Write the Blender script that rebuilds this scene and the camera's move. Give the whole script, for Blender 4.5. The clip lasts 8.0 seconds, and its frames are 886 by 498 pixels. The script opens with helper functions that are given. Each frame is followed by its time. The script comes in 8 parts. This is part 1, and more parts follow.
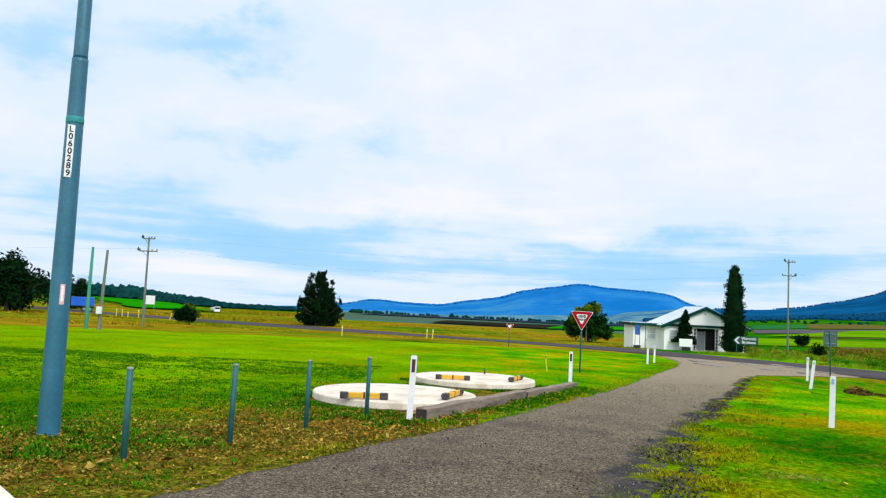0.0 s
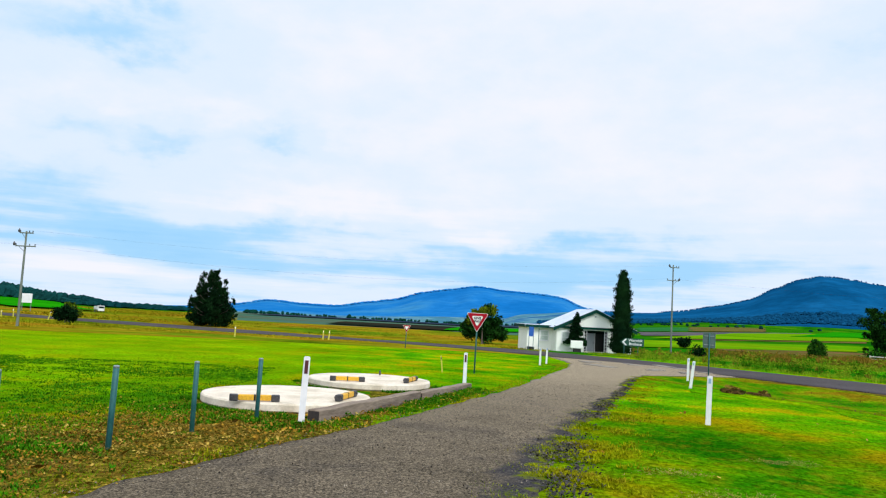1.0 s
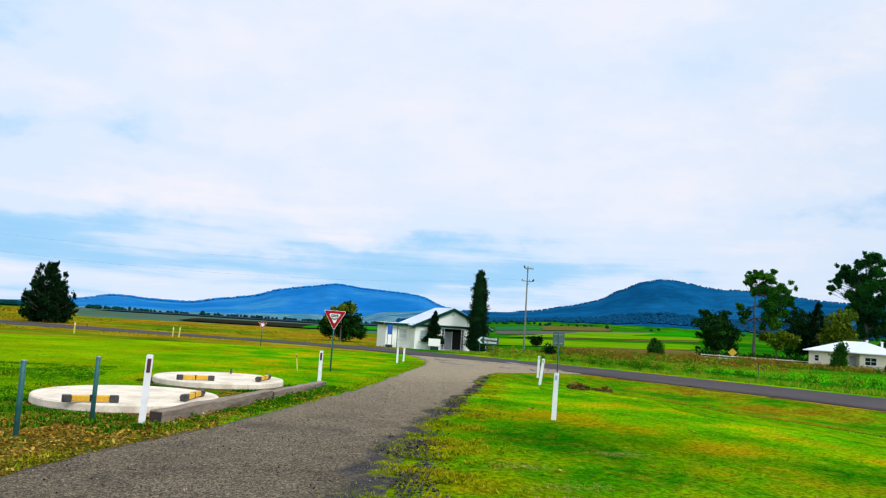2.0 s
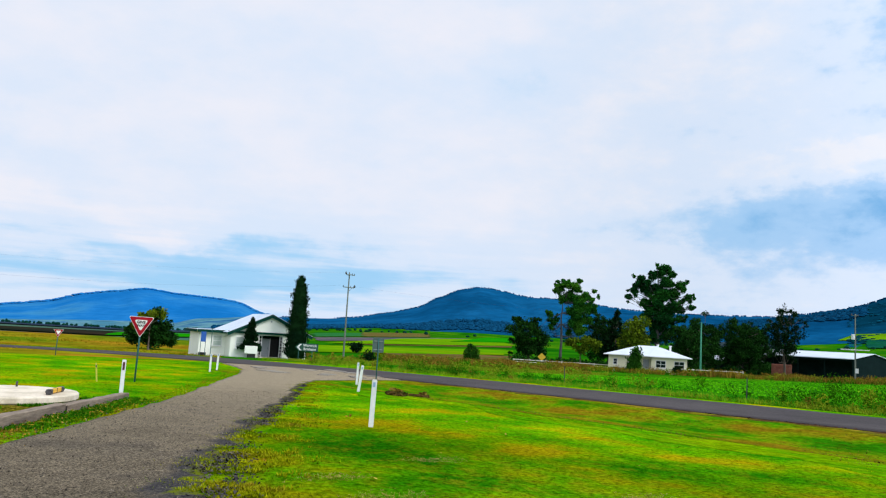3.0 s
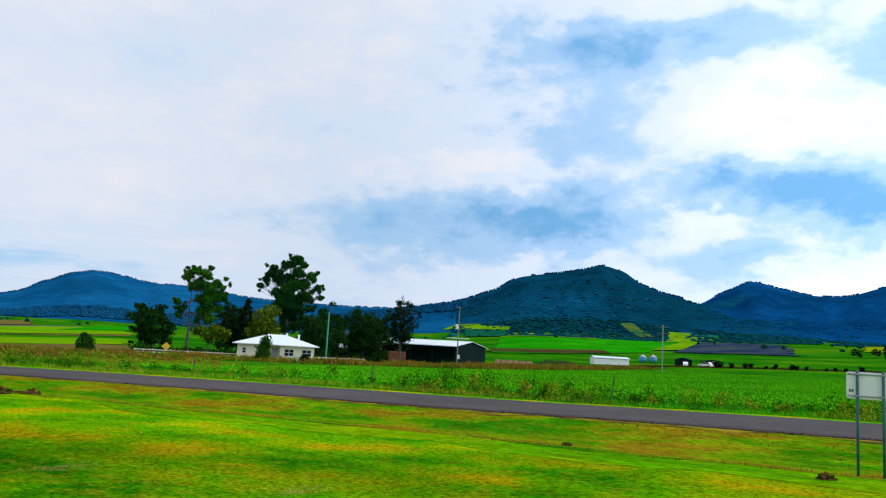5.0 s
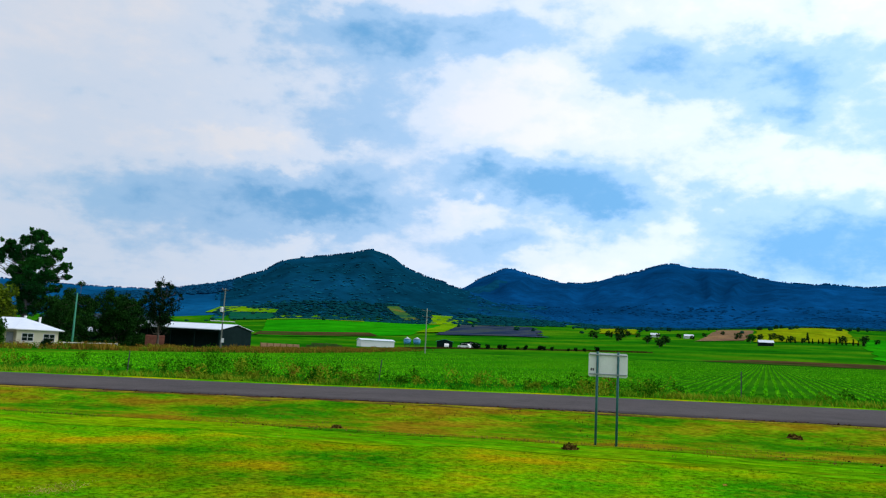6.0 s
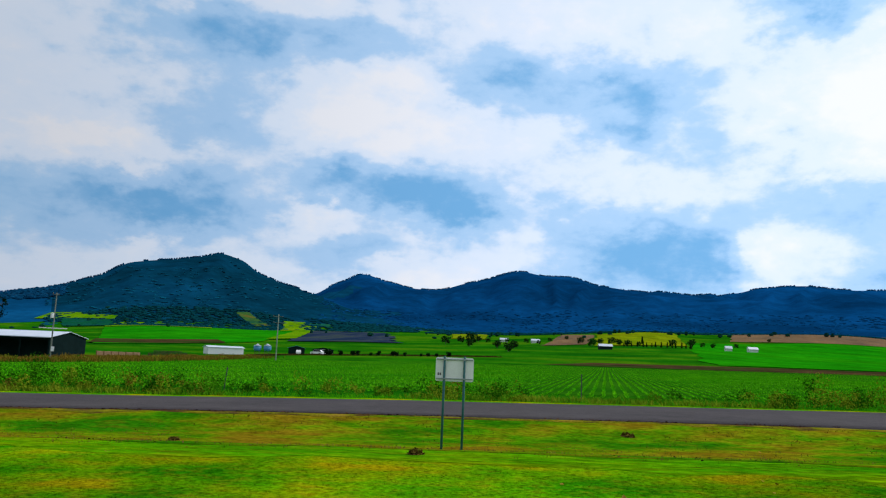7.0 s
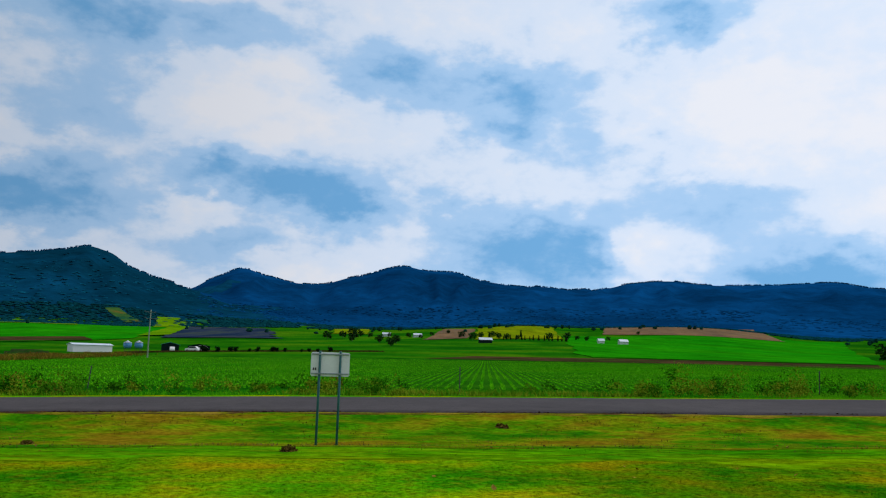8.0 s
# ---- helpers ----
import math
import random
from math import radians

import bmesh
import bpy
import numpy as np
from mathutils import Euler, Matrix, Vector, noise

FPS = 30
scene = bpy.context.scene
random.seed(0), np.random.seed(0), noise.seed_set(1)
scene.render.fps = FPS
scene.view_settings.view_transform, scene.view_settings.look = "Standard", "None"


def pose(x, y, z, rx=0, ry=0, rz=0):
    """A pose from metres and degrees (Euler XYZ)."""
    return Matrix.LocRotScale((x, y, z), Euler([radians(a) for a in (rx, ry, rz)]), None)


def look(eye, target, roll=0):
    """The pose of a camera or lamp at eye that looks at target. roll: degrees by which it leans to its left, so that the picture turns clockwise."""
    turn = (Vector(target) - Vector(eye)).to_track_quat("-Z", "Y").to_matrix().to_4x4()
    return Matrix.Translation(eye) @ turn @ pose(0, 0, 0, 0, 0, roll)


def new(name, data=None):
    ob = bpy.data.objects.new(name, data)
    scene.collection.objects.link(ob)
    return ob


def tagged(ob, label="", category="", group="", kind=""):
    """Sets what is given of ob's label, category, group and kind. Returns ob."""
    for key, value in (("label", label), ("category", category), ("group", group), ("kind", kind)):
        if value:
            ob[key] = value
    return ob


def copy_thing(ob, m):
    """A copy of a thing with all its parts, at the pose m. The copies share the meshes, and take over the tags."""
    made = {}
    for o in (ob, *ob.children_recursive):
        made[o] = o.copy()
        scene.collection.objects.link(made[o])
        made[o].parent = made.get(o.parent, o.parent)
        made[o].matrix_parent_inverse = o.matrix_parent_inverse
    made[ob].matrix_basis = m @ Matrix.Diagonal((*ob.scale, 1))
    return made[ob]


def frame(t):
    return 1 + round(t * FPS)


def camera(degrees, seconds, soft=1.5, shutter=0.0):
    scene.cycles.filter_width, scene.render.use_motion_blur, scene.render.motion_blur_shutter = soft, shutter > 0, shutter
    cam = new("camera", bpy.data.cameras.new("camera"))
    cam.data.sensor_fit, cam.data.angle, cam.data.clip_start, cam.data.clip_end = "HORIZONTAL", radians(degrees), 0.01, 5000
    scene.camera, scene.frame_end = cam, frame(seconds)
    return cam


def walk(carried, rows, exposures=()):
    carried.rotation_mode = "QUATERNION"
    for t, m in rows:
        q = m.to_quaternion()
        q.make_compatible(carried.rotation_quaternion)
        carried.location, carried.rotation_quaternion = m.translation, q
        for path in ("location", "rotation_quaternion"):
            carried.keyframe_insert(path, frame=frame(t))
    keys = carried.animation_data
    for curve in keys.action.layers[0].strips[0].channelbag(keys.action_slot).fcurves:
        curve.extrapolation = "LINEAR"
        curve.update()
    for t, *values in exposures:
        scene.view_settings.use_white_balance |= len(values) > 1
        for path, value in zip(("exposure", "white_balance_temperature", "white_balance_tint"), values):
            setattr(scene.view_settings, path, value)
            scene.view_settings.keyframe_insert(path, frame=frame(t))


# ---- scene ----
cam = camera(59.6, 8.0, 1.2)
PATH = [
    (0, (0.202, -0.961, 1.676), (0.139, 1.032, 1.828), 2.8),
    (0.5, (0.222, -0.947, 1.67), (0.276, 1.045, 1.837), 2.6),
    (1, (0.246, -0.936, 1.672), (0.443, 1.047, 1.841), 3.2),
    (2.5, (0.373, -0.884, 1.675), (1.128, 0.956, 1.881), 3.6),
    (3, (0.414, -0.792, 1.679), (1.379, 0.944, 1.909), 3.5),
    (3.5, (0.488, -0.704, 1.669), (1.616, 0.931, 1.9), 3.3),
    (4, (0.614, -0.52, 1.658), (1.926, 0.971, 1.892), 3.3),
    (4.2, (0.62, -0.478, 1.661), (2.001, 0.949, 1.901), 3.6),
    (5.3, (0.106, -0.228, 1.718), (1.85, 0.717, 1.977), 3.1),
    (5.5, (0.067, -0.199, 1.729), (1.872, 0.624, 1.987), 3.0),
    (6, (0.095, -0.221, 1.72), (1.995, 0.356, 1.967), 3.0),
    (6.5, (0.188, -0.249, 1.71), (2.143, 0.091, 1.967), 3.1),
    (7, (0.263, -0.302, 1.718), (2.232, -0.091, 1.997), 2.4),
    (7.5, (0.316, -0.36, 1.719), (2.293, -0.257, 2.002), 2.1),
    (8, (0.309, -0.421, 1.713), (2.288, -0.511, 1.989), 1.7),
]
walk(cam, [(t, look(eye, target, roll)) for t, eye, target, roll in PATH],
     ((0, 0.0), (2.5, -0.10), (4, -0.17), (5.5, -0.26), (6, -0.36), (7, -0.60), (8, -0.82)))

# ---- world, sun ----
world = bpy.data.worlds.new("sky")
scene.world = world
world.use_nodes = True
wn, wl = world.node_tree.nodes, world.node_tree.links
wn.clear()


def wnode(kind, **values):
    n = wn.new(kind)
    for key, value in values.items():
        n.inputs[key.replace("_", " ")].default_value = value
    return n


def wmath(op, a, b=None, clamp=False):
    n = wn.new("ShaderNodeMath")
    n.operation, n.use_clamp = op, clamp
    for i, v in enumerate((a, b)):
        if isinstance(v, (int, float)):
            n.inputs[i].default_value = v
        elif v is not None:
            wl.new(v, n.inputs[i])
    return n.outputs[0]


SUN_AZ, SUN_EL = 149.0, 46.0
sky = wn.new("ShaderNodeTexSky")
sky.sky_type, sky.sun_disc = "NISHITA", False
sky.sun_elevation, sky.sun_rotation = radians(SUN_EL), radians(SUN_AZ)
coord = wn.new("ShaderNodeTexCoord")
sep = wn.new("ShaderNodeSeparateXYZ")
wl.new(coord.outputs["Generated"], sep.inputs[0])


def cloud_noise(scale, detail, rough, tall, shift, whole=False):
    """Cloud noise on the sky's directions; tall squeezes it into flat layers."""
    move = wn.new("ShaderNodeVectorMath")
    move.operation = "MULTIPLY_ADD"
    wl.new(coord.outputs["Generated"], move.inputs[0])
    move.inputs[1].default_value = (1.0, 1.0, tall)
    move.inputs[2].default_value = shift
    n = wnode("ShaderNodeTexNoise", Scale=scale, Detail=detail, Roughness=rough, Distortion=0.0)
    wl.new(move.outputs[0], n.inputs["Vector"])
    if not whole:
        return wmath("SUBTRACT", n.outputs["Fac"], 0.5)
    parts = wn.new("ShaderNodeSeparateColor")
    wl.new(n.outputs["Color"], parts.inputs[0])
    return [wmath("SUBTRACT", parts.outputs[i], 0.5) for i in (0, 1)]


def wspan(v, a, b):
    """0 to 1 as v goes from a to b, eased at both ends."""
    n = wn.new("ShaderNodeMapRange")
    n.interpolation_type = "SMOOTHSTEP"
    n.inputs["From Min"].default_value, n.inputs["From Max"].default_value = a, b
    wl.new(v, n.inputs["Value"])
    return n.outputs[0]


def wramp(fac, stops):
    n = wn.new("ShaderNodeValToRGB")
    n.color_ramp.interpolation = "EASE"
    for i, (at, colour) in enumerate(stops):
        e = n.color_ramp.elements[i] if i < 2 else n.color_ramp.elements.new(at)
        e.position, e.color = at, (*colour, 1)
    wl.new(fac, n.inputs[0])
    return n.outputs[0]


def wmix(fac, a, b):
    n = wn.new("ShaderNodeMix")
    n.data_type = "RGBA"
    for slot, v in (("Factor", fac), ("A", a), ("B", b)):
        s = [i for i in n.inputs if i.name == slot and (i.type == "RGBA" or slot == "Factor" and i.type == "VALUE")][0]
        if isinstance(v, tuple):
            s.default_value = (*v, 1)
        elif isinstance(v, float):
            s.default_value = v
        else:
            wl.new(v, s)
    return [o for o in n.outputs if o.type == "RGBA"][0]


# broken cloud: a thin bright veil to the north, heaped grey-blue clouds to the east
bearing = wmath("MULTIPLY", wmath("ARCTAN2", sep.outputs[0], sep.outputs[1]), 57.2958)
rise = wmath("MULTIPLY", wmath("ARCSINE", sep.outputs[2]), 57.2958)
east = wspan(sep.outputs[0], 0.45, 0.9)
level = wspan(rise, -2.0, 10.0)
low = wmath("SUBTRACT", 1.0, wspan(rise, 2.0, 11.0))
wide = cloud_noise(5.0, 4, 0.5, 2.2, (0.3, 0.9, 0.2), True)
billow = cloud_noise(17.0, 7, 0.58, 1.9, (2.1, 0.4, 0.7), True)
haze = cloud_noise(7.0, 7, 0.55, 2.2, (1.4, 3.2, 0.5))
fluff = cloud_noise(26.0, 5, 0.6, 1.7, (0.7, 1.2, 3.3))
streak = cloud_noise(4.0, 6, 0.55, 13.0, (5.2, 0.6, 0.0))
bent_az = wmath("ADD", bearing, wmath("ADD", wmath("MULTIPLY", wide[0], 9.0), wmath("MULTIPLY", billow[0], 7.0)))
bent_el = wmath("ADD", rise, wmath("MULTIPLY", level, wmath("ADD", wmath("MULTIPLY", wide[1], 5.0), wmath("MULTIPLY", billow[1], 4.5))))
# single clouds: bearing, height, half width, half height (degrees), depth of grey
NORTH_CLOUDS = ((-19, 18.9, 6.5, 2.0, 0.32), (-31, 16.3, 3.8, 2.6, 0.26), (-17.2, 11.0, 5.5, 1.3, 0.24), (-8.3, 12.1, 2.8, 0.9, 0.14),
                (-25, 7.2, 9.5, 1.4, 0.2), (-12.8, 4.6, 10, 1.9, 0.26), (-4.7, 11.5, 3.8, 0.7, 0.10), (15, 4.6, 13, 1.7, 0.24),
                (34.9, 18.7, 3.6, 1.4, 0.16), (43, 8.9, 3.4, 1.4, 0.17), (49.7, 9.1, 4.2, 1.9, 0.15))
EAST_CLOUDS = ((60.5, 10.1, 8.0, 2.0, 0.38), (65.5, 10.4, 4.6, 1.6, 0.22), (67.5, 18.0, 4.2, 2.0, 0.30), (66.4, 14.4, 4.6, 1.3, 0.18), (55.3, 16.0, 8.0, 1.6, 0.17),
               (64.5, 22.3, 6.0, 1.8, 0.26), (74, 23.2, 8.5, 1.7, 0.34), (79.4, 12.8, 5.8, 1.8, 0.56), (86.2, 10.6, 4.0, 1.3, 0.34), (77.6, 7.3, 4.2, 1.3, 0.30),
               (88.1, 21.0, 3.4, 1.6, 0.26), (97.3, 19.8, 4.3, 2.2, 0.52), (104.1, 15.9, 3.8, 1.6, 0.24), (110.9, 24.2, 3.4, 1.9, 0.42),
               (92.8, 10.9, 2.4, 1.3, 0.24), (100.2, 8.3, 5.2, 2.9, 0.62), (111.7, 12.0, 6.2, 1.9, 0.36), (120, 6.6, 5.2, 1.8, 0.48))
BRIGHT_GAPS = ((-1.3, 7.0, 12, 1.0, -0.14), (9.3, 5.6, 3.0, 0.5, -0.2), (1.0, 4.2, 6.5, 0.6, -0.18), (-20, 2.3, 8, 0.6, -0.16),
               (83.3, 5.9, 3.2, 1.0, -0.3), (106.5, 7.7, 2.0, 2.2, -0.34), (90.6, 10.6, 1.8, 1.5, -0.26), (75.1, 9.9, 2.6, 1.2, -0.26), (78.1, 18.4, 5.2, 1.8, -0.2),
               (117, 17, 8.5, 3.8, -0.2), (59.9, 13.6, 5.0, 0.9, -0.24), (57.8, 14.4, 5.0, 0.9, -0.1), (61.8, 7.4, 1.5, 1.2, -0.24))
heap = 0.0
for c_az, c_el, c_w, c_h, c_s in NORTH_CLOUDS + EAST_CLOUDS + BRIGHT_GAPS:
    c_s = c_s * (1.0 if c_s < 0 or c_az < 52 else 1.15 if c_az < 85 or c_s > 0.5 else 1.35)
    qa = wmath("DIVIDE", wmath("SUBTRACT", bent_az, c_az), c_w)
    qe = wmath("DIVIDE", wmath("SUBTRACT", bent_el, c_el), c_h)
    far_off = wmath("ADD", wmath("MULTIPLY", qa, qa), wmath("MULTIPLY", qe, qe))
    under = wmath("SUBTRACT", c_s, wmath("MULTIPLY", qe, 0.32 * c_s))
    heap = wmath("ADD", heap, wmath("MULTIPLY", wmath("EXPONENT", wmath("MULTIPLY", far_off, -0.6)), under))
body = wmath("ADD", wmath("ADD", heap, wmath("ADD", 0.205, wmath("MULTIPLY", east, 0.06))), wmath("MULTIPLY", haze, wmath("ADD", 0.32, wmath("MULTIPLY", east, 0.40))))
body = wmath("ADD", body, wmath("MULTIPLY", fluff, wmath("ADD", 0.08, wmath("MULTIPLY", east, 0.36))))
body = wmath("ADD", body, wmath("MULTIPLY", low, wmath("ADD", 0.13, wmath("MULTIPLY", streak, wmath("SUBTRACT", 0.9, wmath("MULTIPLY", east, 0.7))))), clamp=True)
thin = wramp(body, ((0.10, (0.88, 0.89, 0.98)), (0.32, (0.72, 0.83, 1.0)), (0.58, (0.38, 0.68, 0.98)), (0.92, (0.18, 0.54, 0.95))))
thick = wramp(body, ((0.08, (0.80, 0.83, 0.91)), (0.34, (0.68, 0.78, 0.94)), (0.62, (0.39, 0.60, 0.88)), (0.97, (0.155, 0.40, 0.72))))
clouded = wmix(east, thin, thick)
bright_sky = wn.new("ShaderNodeVectorMath")
bright_sky.operation = "SCALE"
wl.new(sky.outputs[0], bright_sky.inputs[0])
bright_sky.inputs["Scale"].default_value = 0.11
clear = wmix(0.7, bright_sky.outputs[0], (0.26, 0.60, 0.98))
gap = wmath("MULTIPLY", wmath("MULTIPLY", wmath("SUBTRACT", body, 0.42), 1.4, clamp=True), wmath("SUBTRACT", 0.7, wmath("MULTIPLY", east, 0.62)), clamp=True)
seen = wmix(gap, clouded, clear)
# the cloud is brightest on the sun's side
sunward = wmath("ADD", wmath("MULTIPLY", sep.outputs[0], math.sin(radians(SUN_AZ))), wmath("MULTIPLY", sep.outputs[1], math.cos(radians(SUN_AZ))))
glow = wn.new("ShaderNodeVectorMath")
glow.operation = "SCALE"
wl.new(seen, glow.inputs[0])
wl.new(wmath("ADD", 1.06, wmath("MULTIPLY", wspan(sunward, -0.30, 0.85), 0.76)), glow.inputs["Scale"])
back = wnode("ShaderNodeBackground", Strength=1.0)
wl.new(glow.outputs[0], back.inputs["Color"])
wout = wn.new("ShaderNodeOutputWorld")
wl.new(back.outputs[0], wout.inputs["Surface"])

sun = new("sun", bpy.data.lights.new("sun", "SUN"))
sun.data.energy, sun.data.angle, sun.data.color = 2.0, radians(16), (1.0, 0.97, 0.90)
sa, se = radians(SUN_AZ), radians(SUN_EL)
sun.matrix_world = look((60 * math.sin(sa) * math.cos(se), 60 * math.cos(sa) * math.cos(se), 60 * math.sin(se)), (0, 0, 0))

# ---- terrain: heights of the one ground sheet ----
def smooth(a, b, v):
    k = np.clip((v - a) / (b - a), 0.0, 1.0)
    return k * k * (3 - 2 * k)


def along(points, v):
    """A smooth line through a few summits and saddles."""
    px, py = np.array(points[0::2], float), np.array(points[1::2], float)
    sl = np.gradient(py, px)
    i = np.clip(np.searchsorted(px, v) - 1, 0, len(px) - 2)
    h = px[i + 1] - px[i]
    u = np.clip((v - px[i]) / h, 0, 1)
    return ((2 * u**3 - 3 * u**2 + 1) * py[i] + (u**3 - 2 * u**2 + u) * h * sl[i] * 0.6
            + (3 * u**2 - 2 * u**3) * py[i + 1] + (u**3 - u**2) * h * sl[i + 1] * 0.6)


# ridge lines: bearing in degrees, rise in thousandths of the distance
RANGE_NORTH = (-60, -10, -14, -8, -9, -2, -6.8, 5, -4.3, 3, -1.8, 3, 0.3, 9.5, 2.4, 15, 4.4, 25.5, 6.5, 31.5, 8.3, 36.5,
               10.5, 33, 12.5, 31.5, 14.4, 28.5, 16.2, 17, 20, 10, 30, 2)
HILL_ROUND = (8, -2, 13, 8, 16, 13, 20.8, 16, 22.7, 19, 25.3, 27.5, 27.4, 36.5, 29, 50.5, 30.6, 62, 32, 66.5, 33.9, 63, 35.5, 58,
              37, 57.5, 39.5, 54, 43, 48, 47.5, 46, 51, 47, 56, 48, 62, 50, 80, 20)
HILL_TWIN = (44, 10, 50, 40, 55.2, 54, 57.2, 61, 59.6, 75, 62, 96, 64.3, 102, 66.2, 107.5, 67.9, 114, 69.1, 109, 70.9, 90, 73.2, 75,
             74.6, 68, 78, 52, 84, 30, 92, 5)
RANGE_EAST = (58, 30, 66, 50, 72, 60, 74.6, 69, 76.2, 84, 78, 97, 80, 88.5, 82, 81.5, 83.5, 81, 86.3, 93.5, 89.8, 108.5, 91.5, 103.5,
              93.5, 102.5, 95.4, 92.5, 99, 84.5, 104.5, 83.5, 106.1, 90.5, 109.3, 94, 111.2, 90, 116, 89.5, 119.7, 92, 122, 85,
              130, 88, 150, 70, 180, 30)
RIDGES = ((RANGE_NORTH, 4300, 2400), (HILL_ROUND, 2700, 1500), (HILL_TWIN, 2050, 1150), (RANGE_EAST, 2900, 1350))
ROAD_LINE = ((30.6, -160), (28.4, -60), (27.2, -20), (26.65, 0), (26.2, 12), (25.2, 25), (23.2, 38), (20.5, 52), (17.2, 65), (12, 77.5),
             (4, 88), (-8, 97), (-25, 107), (-48, 119), (-75, 136), (-120, 168), (-300, 300))


def spline(points, step):
    """Evenly spaced points on a smooth curve."""
    p = np.array(points, float)
    p = np.vstack((2 * p[0] - p[1], p, 2 * p[-1] - p[-2]))
    out = []
    for i in range(1, len(p) - 2):
        n = max(2, int(np.hypot(*(p[i + 1] - p[i])) / step))
        for u in np.arange(n) / n:
            out.append(0.5 * (2 * p[i] + (p[i + 1] - p[i - 1]) * u + (2 * p[i - 1] - 5 * p[i] + 4 * p[i + 1] - p[i + 2]) * u**2
                              + (3 * p[i] - p[i - 1] - 3 * p[i + 1] + p[i + 2]) * u**3))
    return np.array(out + [p[-2]])


ROAD_MID = spline(ROAD_LINE, 1.5)


def road_distance(x, y):
    near = np.full(x.shape, 1e9)
    for mx, my in ROAD_MID[(ROAD_MID[:, 1] > -70) & (ROAD_MID[:, 1] < 60)][::2]:
        near = np.minimum(near, (x - mx)**2 + (y - my)**2)
    return np.sqrt(near)


def height(x, y):
    x, y = np.asarray(x, float), np.asarray(y, float)
    d, az = np.hypot(x, y) + 1e-6, np.degrees(np.arctan2(x, y))
    yy = np.clip(y, -80, 96)
    z = -0.021 * (0.5 * ((yy - 5) + np.sqrt((yy - 5)**2 + 64)) - 2.2) + 0.006 * (np.sqrt(yy**2 + 25) - yy) * (1 - smooth(0, 40, y)) - 0.03
    lane = smooth(8, 20, x) * (1 - smooth(30, 60, y)) * (1 - smooth(60, 140, d))
    z = z * (1 - lane) + (-0.0185 * np.clip(y, -60, 60) - 0.02 + 0.10 * (1 - smooth(2, 18, y))) * lane
    slope = (0.009 * smooth(8, 30, az) + 0.010 * smooth(35, 60, az) + 0.010 * smooth(60, 85, az) - 0.003 * smooth(100, 125, az)
             + 0.007 * (1 - smooth(-30, -23, az)) - 0.010 * smooth(-24, -17, az) * (1 - smooth(6, 24, az)))
    slope = slope * (1 - smooth(150, 178, np.abs(az)))
    z = z + slope * 0.5 * ((d - 210) + np.sqrt((d - 210)**2 + 3600)) * smooth(60, 260, d)
    apron = smooth(52, 64, az) * (1 - smooth(126, 145, az)) * (0.022 + 0.012 * smooth(90, 99, az) * (1 - smooth(112, 120, az)))
    z = z + apron * 0.5 * ((d - 640) + np.sqrt((d - 640)**2 + 30000)) * smooth(250, 600, d)
    for m_az, m_d, w_az, w_d, m_h in ((98.5, 1020, 3.4, 260, 4.5), (110, 1120, 5.0, 240, 7.0), (64, 900, 5.0, 240, 4.0), (92.5, 980, 2.0, 200, 2.5)):
        z = z + m_h * np.exp(-((az - m_az) / w_az)**2 - ((d - m_d) / w_d)**2)
    floor = z
    for line, crest, foot in RIDGES:
        top = along(line, az) / 1000 * crest + 1.7
        rise = np.where(d < crest, smooth(foot, crest, d)**0.8, 1 - 0.3 * smooth(crest, crest * 1.5, d))
        inside = smooth(line[0], line[0] + 4, az) * (1 - smooth(line[-2] - 10, line[-2], az))
        z = np.maximum(z, floor + (top - floor) * rise * inside)
    swale = road_distance(x, y) if x.size < 4 or np.min(d) < 120 else np.full(x.shape, 99.0)
    side = 1 - smooth(25, 27, x + 0.012 * np.clip(y, 0, 60)**1.5 / 4)
    z = z - 0.30 * smooth(4.2, 7.5, swale) * (1 - smooth(9.0, 12.2, swale)) * side * (1 - smooth(24, 40, y))
    return z


def gz(x, y):
    return float(height(np.array([x]), np.array([y]))[0])

